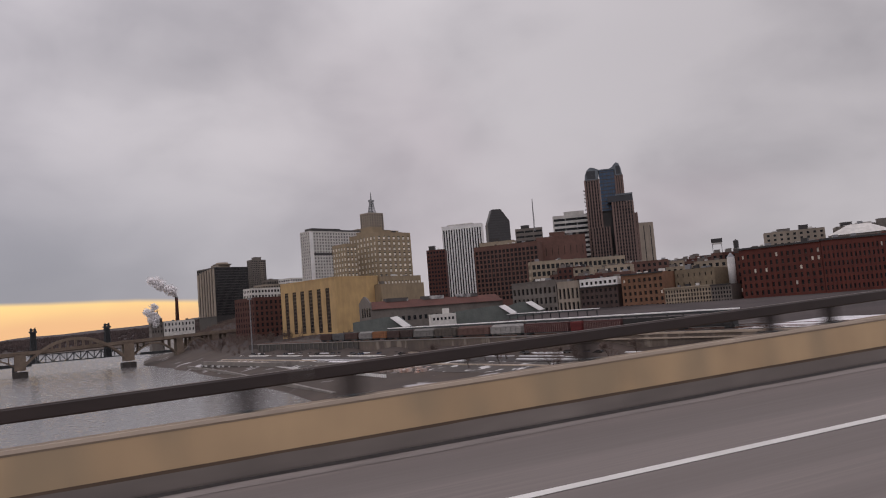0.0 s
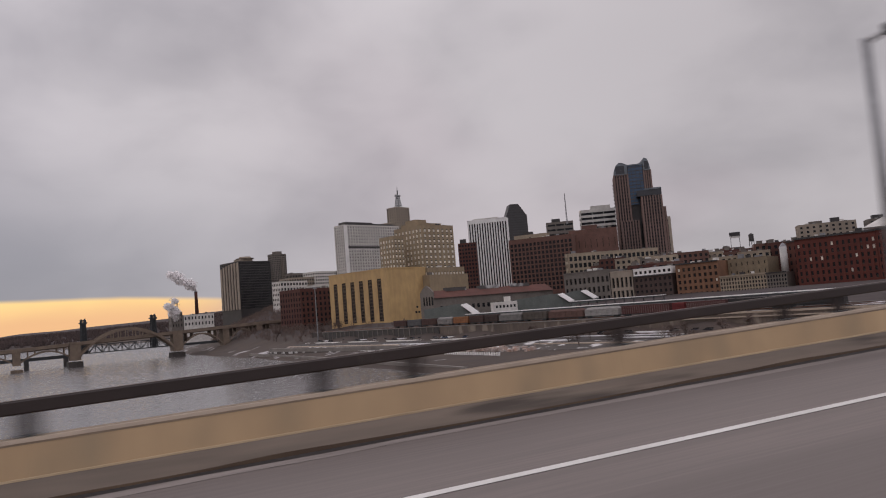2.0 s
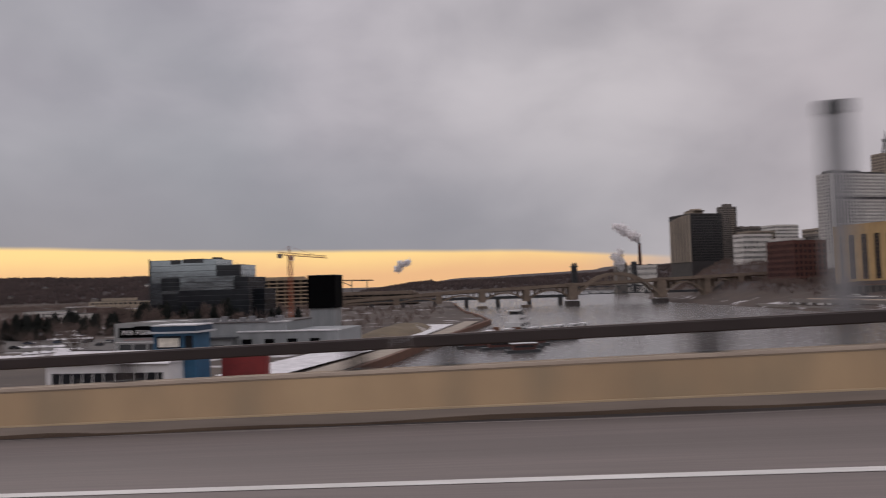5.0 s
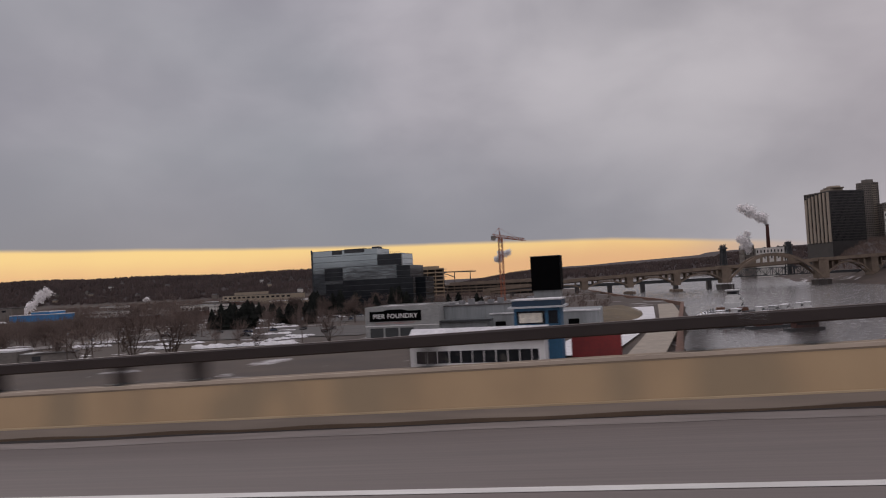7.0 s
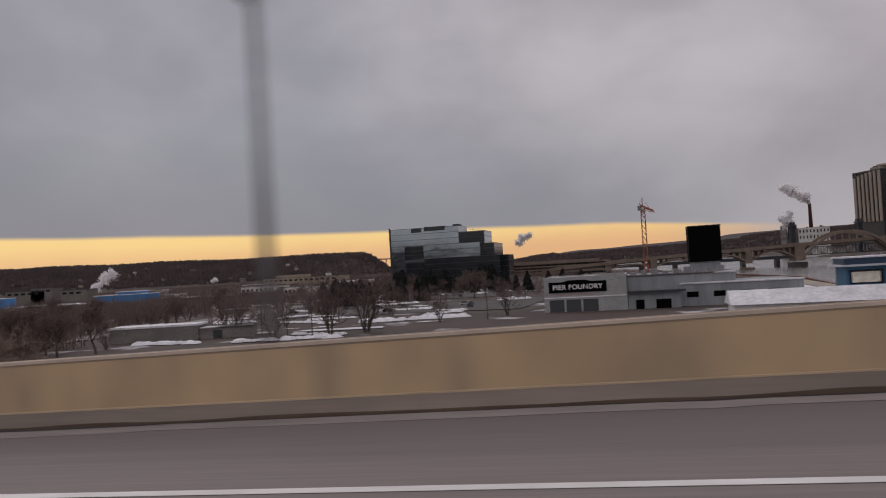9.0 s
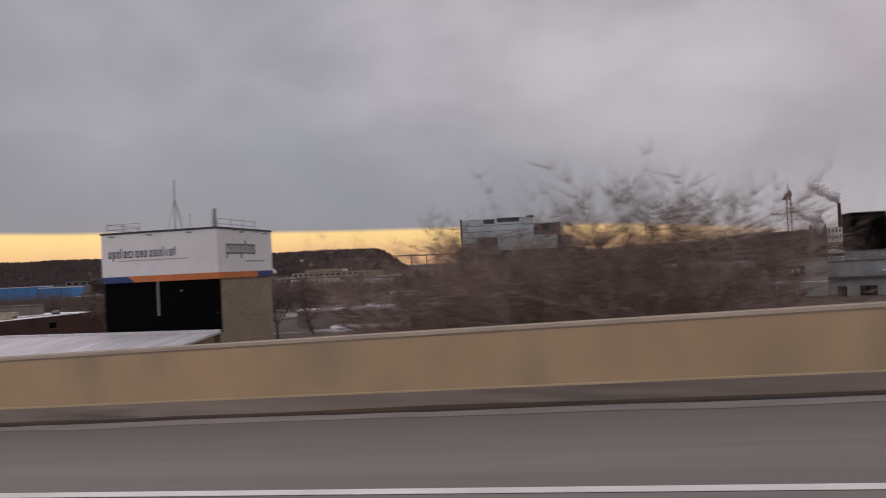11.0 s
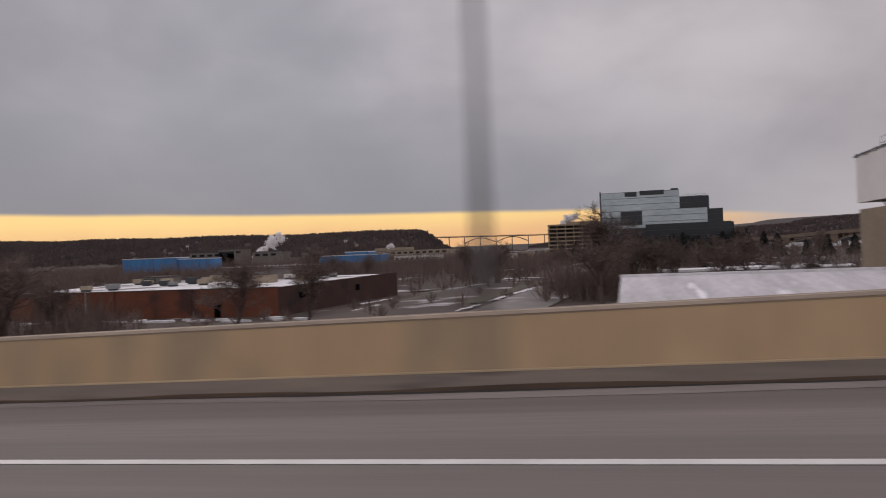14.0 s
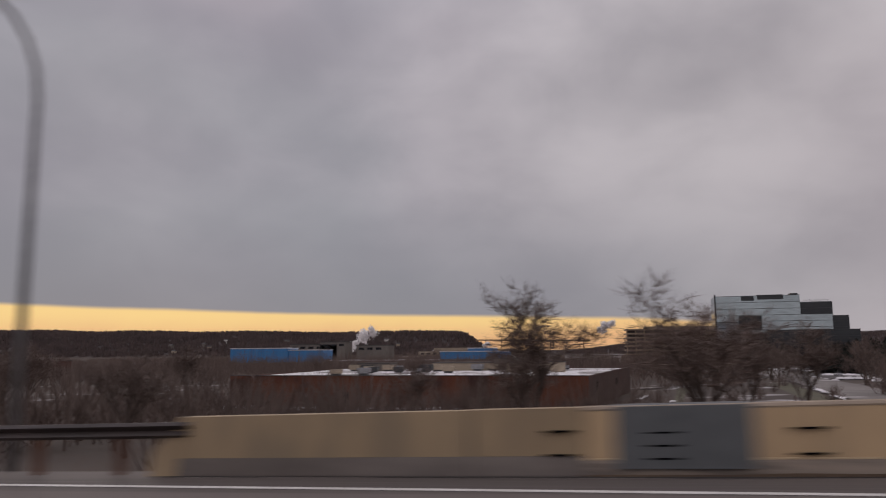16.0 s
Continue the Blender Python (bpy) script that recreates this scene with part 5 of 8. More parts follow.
for i, s in enumerate(PIERS):
    big = s in (-103, -14)
    w = 4.5 if big else 3.0
    top = deck_z(s) + (1.5 if big else -0.5)
    p = part("pier", Mesh().box(s - w, s + w, -7.6, 7.6, WATER + 6, top).box(s - w - 0.6, s + w + 0.6, -8.2, 8.2, top - 1.8, top), M_STONE, br)
    part("footing", Mesh().prism([(s - w - 1.5, -8), (s, -12), (s + w + 1.5, -8), (s + w + 1.5, 9), (s - w - 1.5, 9)], WATER - 4, WATER + (4.6 if big else 2.2)), M_WETSTONE if big else M_STONE, p, "dark wet pier footing" if big else "")
for a, b in zip(PIERS, PIERS[1:]):
    if (a, b) == (-103, -14):
        continue
    a, b = a + 3, b - 3
    n = 14
    for y in (-6.4, 4.4):
        base = WATER + (9 if b < 0 else 10)
        curve = [(a + (b - a) * q / n, base + (deck_z(a + (b - a) * q / n) - 3.2 - base) * (1 - (2 * q / n - 1) ** 2)) for q in range(n + 1)]
        part("arch_rib", Mesh().sweep([(y, -1.3), (y + 2, -1.3), (y + 2, 0), (y, 0)], [(lambda yy, z, s=s, c=c: (s, yy, c + z)) for s, c in curve]), M_STONE, br)
    for i in range(1, 7):
        u = i / 7
        s = a + (b - a) * u
        zt = deck_z(s) - 3.2
        z = WATER + 9 + (zt - WATER - 9) * (1 - (2 * u - 1) ** 2)
        if deck_z(s) - z > 4:
            part("spandrel_post", Mesh().box(s - 0.4, s + 0.4, -6, 6, z - 0.2, deck_z(s) - 2.2), M_STONE, br)
# the raised arch: two ribs with hangers
for y in (-8.4, 6.8):
    n = 28
    curve = [(-103 + 89 * q / n, WATER + 7.5 + (deck_z(-58) + 9.6 - WATER - 7.5) * (1 - abs(2 * q / n - 1) ** 2.1)) for q in range(n + 1)]
    part("raised_arch", Mesh().sweep([(y, -2.6), (y + 1.6, -2.6), (y + 1.6, 0), (y, 0)], [(lambda yy, z, s=s, c=c: (s, yy, c + z)) for s, c in curve]), M_STONE, br)
    for i in range(9):
        s = -84 + i * 6.4
        u = (s + 103) / 89
        z = WATER + 7.5 + (deck_z(-58) + 9.6 - WATER - 7.5) * (1 - abs(2 * u - 1) ** 2.1) - 2.4
        part("hanger", Mesh().box(s - 0.45, s + 0.45, y + 0.3, y + 1.3, deck_z(s), z), M_STONE, br)
# lift towers of the railway bridge just behind
rb = thing("rail_bridge", "dark steel railway truss bridge with two lift towers behind the arches", "bridge", (-4, 822, 0), 9.5)
m = Mesh()
for y in (-3, 3):
    for i in range(16):
        s = -106 + i * 6
        m.beam((s, y, -15), (s + 6, y, -15), 0.8).beam((s, y, -7.5), (s + 6, y, -7.5), 0.7)
        m.beam((s, y, -15 if i % 2 else -7.5), (s + 6, y, -7.5 if i % 2 else -15), 0.5).beam((s, y, -15), (s, y, -7.5), 0.45)
part("truss", m, M_DARKSTEEL, rb)
part("approach_girder", Mesh().box(-330, -106, -3, 3, -17.5, -14.5).box(-10, 120, -3, 3, -16, -13.5), M_DARKSTEEL, rb)
for i in range(7):
    part("trestle_pier", Mesh().box(-320 + i * 33, -316 + i * 33, -3, 3, WATER - 3, -17.5), W_DARK, rb)
for s in (-104, -40):
    m = Mesh().box(s - 1.6, s + 1.6, -1.5, 1.5, -15, 14)
    for a, b in ((-4, -4), (4, -4), (4, 4), (-4, 4)):
        m.beam((s + a * 0.7, b, -15), (s + a * 0.45, b * 0.6, 15), 0.9)
    for j in range(6):
        z = -8 + j * 4.4
        m.beam((s - 2.6, -3, z), (s + 2.2, -2.6, z + 4.4), 0.5).beam((s + 2.6, -3, z), (s - 2.2, -2.6, z + 4.4), 0.5).beam((s - 2.6, -3, z), (s + 2.6, -3, z), 0.5)
        m.beam((s - 2.6, 3, z), (s + 2.2, 2.6, z + 4.4), 0.5)
    m.box(s - 3.4, s + 3.4, -4, 4, 13.5, 15).box(s - 2.6, s - 0.6, -2, 2, 15, 17.5).box(s + 0.6, s + 2.6, -2, 2, 15, 17.5)
    part("lift_tower", m, M_DARKSTEEL, rb)

# power station stacks with steam
t = thing("smoke_stack", "dark red brick power station stack", "chimney", (39, 1405, 20))
part("shaft", Mesh().tube([(0, 0, 0), (0, 0, 40), (0, 0, 44.5)], [3.4, 2.6, 2.7], 16), W_DKRED, t, smooth=True)
part("rim", Mesh().tube([(0, 0, 44.5), (0, 0, 46)], 2.9, 16), W_DARK, t)
block("power_station", "low grey power station hall", (-4, 1390), 10, 18, 24, 4, 31, 3, 4, 5, W_GREY, pier=0.6, span=0.5)
block("power_station_wing", "long low wing of the power station under the stack", (16, 1393), 10, 52, 24, 4, 25, 2, 9, 5, W_WHITE, pier=0.6, span=0.5)
for x in (6, 12):
    s = thing("lattice_pylon", "thin steel lattice pylon", "pylon", (x - 6, 1395, 20))
    m = Mesh()
    for a, b in ((-2, -2), (2, -2), (2, 2), (-2, 2)):
        m.beam((a, b, 0), (a * 0.2, b * 0.2, 34), 0.4)
    for j in range(7):
        k0, k1 = 1 - j * 0.115, 1 - (j + 1) * 0.115
        m.beam((-2 * k0, -2 * k0, j * 4.8), (2 * k1, -2 * k1, (j + 1) * 4.8), 0.3).beam((2 * k0, -2 * k0, j * 4.8), (-2 * k1, -2 * k1, (j + 1) * 4.8), 0.3)
    for z, w in ((24, 5), (29, 4)):
        m.beam((-w, 0, z), (w, 0, z), 0.4)
    part("lattice", m, M_DARKSTEEL, s)


def steam_material():
    """White droplets that scatter light on both sides."""
    m = bpy.data.materials.new("steam")
    m.use_nodes = True
    t = m.node_tree
    t.nodes.remove(t.nodes["Principled BSDF"])
    white, glow, both = t.nodes.new("ShaderNodeBsdfDiffuse"), t.nodes.new("ShaderNodeBsdfTranslucent"), t.nodes.new("ShaderNodeAddShader")
    white.inputs["Color"].default_value, glow.inputs["Color"].default_value = (0.50, 0.49, 0.49, 1), (0.44, 0.43, 0.43, 1)
    t.links.new(white.outputs[0], both.inputs[0])
    t.links.new(glow.outputs[0], both.inputs[1])
    t.links.new(both.outputs[0], t.nodes["Material Output"].inputs[0])
    return m


M_STEAM = steam_material()


def steam(at, puffs, label, seed):
    """A plume of fine white flecks, thick at heart and thin at its rim."""
    rnd = random.Random(seed)
    m = Mesh()
    for x, y, z, r in [(x + r * rnd.uniform(-0.5, 0.5), y + r * rnd.uniform(-0.4, 0.4), z + r * rnd.uniform(-0.4, 0.5), r * q) for x, y, z, r in puffs for q in (0.9, 0.7, 0.5)]:
        for i in range(520):
            d = Vector((rnd.gauss(0, 1), rnd.gauss(0, 1), rnd.gauss(0, 1))) * (0.40 * r)
            k = noise.noise((Vector((x, y, z)) + d) * (1.1 / r) + Vector((seed, 0, 0)))
            if d.length > r * (1.05 + 0.9 * k):
                continue
            c, size = Vector((x, y, z)) + d, r * rnd.uniform(0.09, 0.17)
            a = Vector((rnd.gauss(0, 1), rnd.gauss(0, 1), rnd.gauss(0, 1))).normalized()
            b = a.cross(Vector((rnd.gauss(0, 1), rnd.gauss(0, 1), rnd.gauss(0, 1)))).normalized()
            m.add([c + a * size, c - a * size * 0.5 + b * size, c - a * size * 0.5 - b * size], [(0, 1, 2)])
    o = part("steam_plume", m, M_STEAM)
    o.location = at
    tagged(o, label, "steam", kind="stuff")


steam((39, 1404, 66), ((-1, 0, 3, 5), (-6, 0, 9, 8.5), (-13, 0, 17, 12), (-24, 0, 24, 14), (-38, 0, 28, 11)), "white steam rising from the stack", 1)
steam((-2, 1385, 22), ((0, 0, 4, 9), (2, 0, 12, 11), (-4, 0, 22, 10), (4, 0, 30, 8)), "white steam from the power station hall", 2)
steam((-646, 2655, 60), ((0, 0, 8, 18), (14, 0, 20, 22), (36, 0, 26, 14)), "small grey steam cloud over the far bluff", 3)
steam((-706, 547, -14), ((0, 0, 3, 3.4), (5, 0, 8, 5.2), (12, 0, 14, 6), (20, 0, 18, 4.5)), "white steam drifting from a factory vent", 4)
steam((-600, 560, -10), ((0, 0, 2, 2.0), (3, 0, 4, 2.4)), "small white steam puff over the flats", 5)


# ---- trees ----
def bare_tree(seed, h, spread, lean=0.0, girth=0.021, stems=0, twig=None):
    """A trunk, four orders of limbs and very fine twigs, as tall as h."""
    rnd = random.Random(seed)
    wood, fine = Mesh(), Mesh()

    def limb(p, d, length, r, level):
        pts, rad, q, dd = [p], [r], Vector(p), Vector(d)
        n = 4 if level < 2 else 2
        for i in range(n):
            dd = (dd + Vector((rnd.uniform(-1, 1), rnd.uniform(-1, 1), rnd.uniform(-0.25, 0.5))) * 0.24).normalized()
            q = q + dd * (length / n)
            pts.append(tuple(q))
            rad.append(r * (1 - 0.6 * (i + 1) / n))
        (wood if level < 3 else fine).tube(pts, rad, (7, 5, 3, 3, 3)[level], False)
        if level < 4:
            for i in range((7, 5, 4, 4)[level]):
                u = rnd.uniform(0.35, 1.0) if level == 0 else rnd.uniform(0.25, 1.0)
                base = Vector(pts[min(int(u * n + 0.5), n)])
                a = rnd.uniform(0, 2 * math.pi)
                out = Vector((math.cos(a), math.sin(a), 0)) * spread + Vector((0, 0, rnd.uniform(0.4, 1.1) if level == 0 else rnd.uniform(-0.3, 0.8)))
                limb(tuple(base), (dd * 0.45 + out).normalized(), length * (0.90 - 0.34 * u) * rnd.uniform(0.72, 1.0), r * 0.42, level + 1)
        if level > (2 if twig else 3):
            for i in range(13 if twig else 6):
                b = Vector(pts[rnd.randrange(0, len(pts))])
                d2 = (dd + Vector((rnd.uniform(-1, 1), rnd.uniform(-1, 1), rnd.uniform(-0.5, 0.9))) * 1.0).normalized()
                e = b + d2 * rnd.uniform(0.03, 0.11 if twig else 0.085) * h
                s = d2.cross(Vector((rnd.uniform(-1, 1), rnd.uniform(-1, 1), rnd.uniform(-1, 1)))).normalized() * ((0.0009 if twig else 0.0017) * h)
                fine.add([b - s, b + s, e], [(0, 1, 2)])

    if stems:
        for i in range(stems):
            a = i * 6.283 / stems + rnd.uniform(-0.4, 0.4)
            limb((0.02 * h * math.cos(a), 0.02 * h * math.sin(a), -0.3), (0.32 * math.cos(a), 0.32 * math.sin(a), 1), h * rnd.uniform(0.44, 0.6), h * girth, 1)
    else:
        limb((0, 0, -0.3), (lean, 0, 1), h * 0.44, h * girth, 0)
    k = h / max(v[2] for v in fine.v)
    for m in (wood, fine):
        m.v = [(x * k, y * k, z * k) for x, y, z in m.v]
    return wood.data("trunk", M_TREE), fine.data("crown", twig or M_TWIG)


TREES = [bare_tree(s, 10.0, sp, tw) for s, sp, tw in ((1, 0.65, 0.0), (2, 0.8, 0.1), (3, 0.55, -0.05), (14, 0.72, 0.05), (5, 0.7, 0.0))]
TREES += [bare_tree(s, 10.0, sp, 0.0, 0.011) for s, sp in ((6, 0.5), (7, 0.6))]
TREES += [bare_tree(s, 10.0, 0.62, 0.0, 0.013, n) for s, n in ((8, 5), (9, 6), (10, 4))]


M_PALETWIG = material("pale_tan_twigs", (0.30, 0.215, 0.170), (0.21, 0.150, 0.122), 0.3, 0.95)
PALE = [bare_tree(s, 10.0, 0.66, 0.0, 0.010, n, M_PALETWIG) for s, n in ((21, 6), (22, 7), (23, 5))]


def tree(x, y, h, kind, label="bare brown deciduous tree with a twiggy crown", z=None, group="bare trees on the flats"):
    rnd = random.Random(int(x * 7 + y * 13))
    t = thing("bare_tree", label, "tree", (x, y, land(x, y) if z is None else z), rnd.uniform(0, 360), group)
    t.scale = (h / 10, h / 10, h / 10)
    w, c = PALE[kind - 100] if kind >= 100 else TREES[kind if kind < 10 else (0, 7, 2, 8, 9)[kind % 5]]
    part("trunk", w, None, t)
    part("crown", c, None, t)


def pine_data(seed):
    rnd = random.Random(seed)
    m = Mesh()
    for j in range(26):
        z = 1.0 + 8.6 * j / 26
        r = 2.7 * (1 - (j / 27) ** 2.2) * rnd.uniform(0.7, 1.2)
        for i in range(15):
            a = rnd.uniform(0, 2 * math.pi)
            l, w = r * rnd.uniform(0.6, 1.25), r * 0.46
            tip = Vector((math.cos(a) * l, math.sin(a) * l, z - 0.35 * l))
            s = Vector((-math.sin(a), math.cos(a), 0)) * w * 0.6
            base = Vector((0, 0, z + 0.3))
            mid = base.lerp(tip, 0.55)
            m.add([base, mid + s, tip, mid - s], [(0, 1, 2, 3)])
            m.add([base + Vector((0, 0, 0.25)), mid + Vector((0, 0, 0.3)), tip, mid - Vector((0, 0, 0.25))], [(0, 1, 2, 3)])
    return m.data("needles", M_PINE), Mesh().tube([(0, 0, -0.3), (0, 0, 9.6)], [0.22, 0.03], 7).data("trunk", M_TREE)


PINES = [pine_data(s) for s in (1, 2, 3)]


def pine(x, y, h):
    rnd = random.Random(int(x * 5 + y * 3))
    t = thing("evergreen_tree", "dark dense evergreen tree", "tree", (x, y, land(x, y)), rnd.uniform(0, 360), "evergreens near the offices")
    t.scale = (h / 10 * rnd.uniform(0.9, 1.4), h / 10 * 1.2, h / 10)
    n, w = rnd.choice(PINES)
    part("crown", n, None, t)
    part("trunk", w, None, t)


# trees close to the road
for x, y, h, k in ((-325, 41, 21.2, 100), (-320, 42, 21.4, 101), (-329, 43, 19.8, 102), (-322, 46, 20.8, 102), (-327.5, 39.5, 20.4, 101), (-317.5, 45, 20.6, 100)):
    tree(x, y, h, k, "tall bare tan tree close beside the bridge", -23.4)
for x, y, h, k in ((-332, 47, 14.4, 101), (-327, 50, 15.6, 102), (-323, 48, 15.4, 100), (-319.5, 53, 15.8, 101), (-317.5, 57, 14.6, 102), (-325, 57, 15, 100), (-336, 50, 13, 100)):
    tree(x, y, h, k, "bare tree in the clump beside the bridge")
for x, y, h, k in ((-486, 62, 16.5, 0), (-472.5, 60, 16, 3), (-467, 92, 14, 1), (-459, 100, 14, 0), (-524, 60, 11, 3), (-548, 66, 13, 1), (-560, 80, 14, 3), (-508, 94, 12, 0), (-575, 90, 15, 1), (-590, 80, 14, 4), (-463, 228, 15, 0), (-454, 214, 14, 3), (-457, 243, 14, 2), (-439.5, 268, 12, 4), (-536, 300, 13, 4), (-520, 290, 13, 0), (-420, 151, 15, 1), (-415, 158, 14, 0), (-409, 156, 15, 3), (-412, 168, 13, 2), (-405, 160, 13, 0), (-396, 154, 13, 3), (-390, 160, 14, 1), (-418, 176, 12, 4), (-600, 66, 15, 2), (-615, 90, 16, 0), (-630, 74, 15, 3), (-555, 118, 14, 1), (-585, 112, 15, 4), (-610, 120, 15, 2), (-640, 110, 16, 1), (-655, 84, 15, 0), (-660, 130, 16, 3), (-492, 88, 12, 2)):
    tree(x, y, h, k, "bare tree in front of the brick warehouse")
for x, y, h, k in ((-340.5, 190.5, 20.5, 7), (-332.5, 197, 21.5, 8), (-356.5, 188.5, 14, 9), (-300, 239, 14, 7), (-372, 196, 12, 8), (-385, 212, 13, 7), (-372, 228, 12, 9), (-318, 222, 9, 8), (-335.7, 359, 15, 0), (-288, 352, 12, 2), (-439.9, 262, 10.5, 8), (-452, 280, 10, 7), (-430, 300, 10, 9), (-410, 205, 12, 8), (-416, 220, 12, 9), (-421.3, 226, 14, 7), (-460, 240, 11, 9), (-470, 300, 12, 7), (-480, 330, 12, 8), (-500, 350, 12, 9), (-395, 170, 8, 8), (-419, 126, 19.5, 1)):
    tree(x, y, h, k)
rnd = random.Random(21)
for i in range(62):
    x, y = rnd.uniform(-780, -330), 230 + 330 * rnd.random() ** 1.2
    if -445 < x < -330 and y > 455 or -345 < x < -285 and y < 262:
        continue
    tree(x, y, 7 + 8 * rnd.random() ** 1.4, 10 + i, "bare tree among the lots on the flats")
for i in range(10):
    x, y = rnd.uniform(45, 110), rnd.uniform(640, 700)
    tree(x, y, rnd.uniform(7, 11), 10 + i, "bare tree on the river bank", group="bare trees on the river bank")
for i in range(26):
    x, y = in_yard(rnd.uniform(40, 230), rnd.uniform(-38, -14))
    tree(x, y, rnd.uniform(4.5, 8.5), 10 + i, "small bare tree by the riverside road", group="bare trees by the riverside road")
for i in range(34):
    pine(rnd.uniform(-440, -346), rnd.uniform(462, 505), 6 + 13 * rnd.random() ** 1.6)
for i in range(18):
    tree(rnd.uniform(-440, -346), rnd.uniform(450, 490), rnd.uniform(9, 16), 10 + i, "bare brown tree before the offices")
for x, y, h in ((-455, 452, 12), (-447, 455, 14), (-441, 450, 12), (-436, 456, 9), (-318, 420, 12), (-326, 430, 10), (-300, 440, 12), (-290, 446, 11), (-284, 430, 9), (-310, 455, 11), (-352, 440, 13), (-344, 446, 15), (-336, 452, 14), (-395, 337, 9), (-399, 341, 10), (-391, 340, 8), (-434, 433, 11), (-429, 436, 12), (-407, 344, 11), (-404, 348, 13.5), (-401, 343, 12.5), (-398, 347, 14), (-395, 343, 12), (-392, 346, 11), (-388, 342, 13.5), (-385, 345, 12), (-383, 371, 10), (-379, 374, 11.5), (-375, 370, 10), (-368, 372, 12), (-364, 369, 13)):
    pine(x, y, h)


def woods(name, label, count, box, h, seed, keep=None):
    """Far bare woods: bundles of slender upright stems and twigs."""
    rnd = random.Random(seed)
    v, f = [], []
    for i in range(count):
        x, y = rnd.uniform(box[0], box[1]), rnd.uniform(box[2], box[3])
        z, hh = land(x, y) - 1, rnd.uniform(0.6, 1.25) * h
        if z < -16:
            continue
        for j in range(9):
            a, k = rnd.uniform(0, math.pi), len(v)
            bx, by = x + rnd.uniform(-0.45, 0.45) * h, y + rnd.uniform(-0.45, 0.45) * h
            w, t = rnd.uniform(0.5, 1.3), hh * rnd.uniform(0.6, 1.0)
            c, s = math.cos(a) * w, math.sin(a) * w
            q = rnd.uniform(-0.6, 0.6)
            v += [(bx - c * 0.5, by - s * 0.5, z), (bx - c * 1.5, by - s * 1.5, z + t * 0.55), (bx - c * 0.8 + q, by, z + t * 0.95), (bx + c * 0.5 + q, by, z + t), (bx + c * 1.5, by + s * 1.5, z + t * 0.65), (bx + c * 0.5, by + s * 0.5, z)]
            f.append((k, k + 1, k + 2, k + 3, k + 4, k + 5))
    m = Mesh()
    m.v, m.f = v, f
    tagged(part(name, m, M_WOODS), label, "woods", kind="stuff")


woods("bluff_woods", "bare brown woods on the far bluff", 12000, (-2900, -830, 1500, 2000), 10, 31)
woods("river_bluff_woods", "bare woods on the bluff beyond the river", 6000, (-900, 700, 2150, 2700), 10, 32)


def scrub(name, label, count, box, h, seed, top=-16, keep=None):
    """Bare trees too far to tell apart: slender sprays round a thin trunk."""
    rnd = random.Random(seed)
    m = Mesh()
    for i in range(count):
        x, y = rnd.uniform(box[0], box[1]), rnd.uniform(box[2], box[3])
        z, hh = land(x, y) - 0.3, rnd.uniform(0.6, 1.15) * h
        if z > top or keep and not keep(x, y):
            continue
        m.add([(x - 0.2, y, z), (x + 0.2, y, z), (x, y, z + hh * 0.8)], [(0, 1, 2)])
        for j in range(70):
            a, u = rnd.uniform(0, 6.283), rnd.random() ** 0.5
            r = hh * 0.52 * u
            tip = z + hh * (0.16 + 0.84 * rnd.random() ** 0.8 * math.sqrt(max(0.0, 1 - 0.75 * u * u)))
            e = Vector((x + math.cos(a) * r, y + math.sin(a) * r, tip))
            b = Vector((x + math.cos(a) * r * 0.3, y + math.sin(a) * r * 0.3, z + hh * rnd.uniform(0.0, 0.3))).lerp(e, rnd.uniform(0.0, 0.7))
            s = Vector((rnd.uniform(-1, 1), rnd.uniform(-1, 1), rnd.uniform(-0.3, 0.3))) * 0.09
            m.add([b - s, b + s, e], [(0, 1, 2)])
    tagged(part(name, m, M_TWIG), label, "woods", kind="stuff")


scrub("bank_thicket", "bare scrub on the river bluff below the offices", 1900, (0, 240, 640, 1180), 9, 34, 60, lambda x, y: x > along(NORTH_BANK, y) + 34)
scrub("quay_scrub", "low bare scrub behind the quay", 90, (52, 150, 405, 640), 5, 39, -7, lambda x, y: x > 110 or y > 560)
scrub("flats_thicket", "bare brown trees across the far flats", 3600, (-1250, -330, 450, 1500), 12, 33)
scrub("near_thicket", "bare scrub and young trees between the lots", 1700, (-800, -345, 236, 470), 10.5, 36, keep=lambda x, y: not (-446 < x < -414 and y < 400) and (x < -446 or int(x + y) % 5 == 0))
scrub("storehouse_thicket", "tangled bare scrub beyond the end of the storehouse", 150, (-800, -566, 66, 190), 9, 37)
scrub("road_bank_thicket", "dense bare brown trees below the road bank", 210, (-560, -470, 60, 116), 10.5, 45, -12, lambda x, y: x < -464 - (y - 60) * 0.63)
scrub("verge_thicket", "bare brown scrub at the foot of the road bank", 34, (-640, -498, 40, 62), 6.5, 44, -12)
scrub("storehouse_scrub", "low bare brown scrub along the storehouse walls", 60, (-640, -470, 108, 147), 4.5, 41)
scrub("side_scrub", "low bare brown scrub beside the storehouse", 16, (-484, -440, 120, 235), 5.0, 42, keep=lambda x, y: x > -481 + (y - 150) * 0.09)
scrub("landing_trees", "bare trees on the river landing", 130, (-330, -212, 330, 720), 8, 43, keep=lambda x, y: x < along(SOUTH_BANK, y) - 24)
scrub("street_thicket", "bare scrub beside the side street", 80, (-431, -408, 148, 182), 10.5, 38)
scrub("factory_trees", "bare brown trees in front of the factory sheds", 200, (-760, -480, 330, 398), 15, 35)
rnd = random.Random(61)
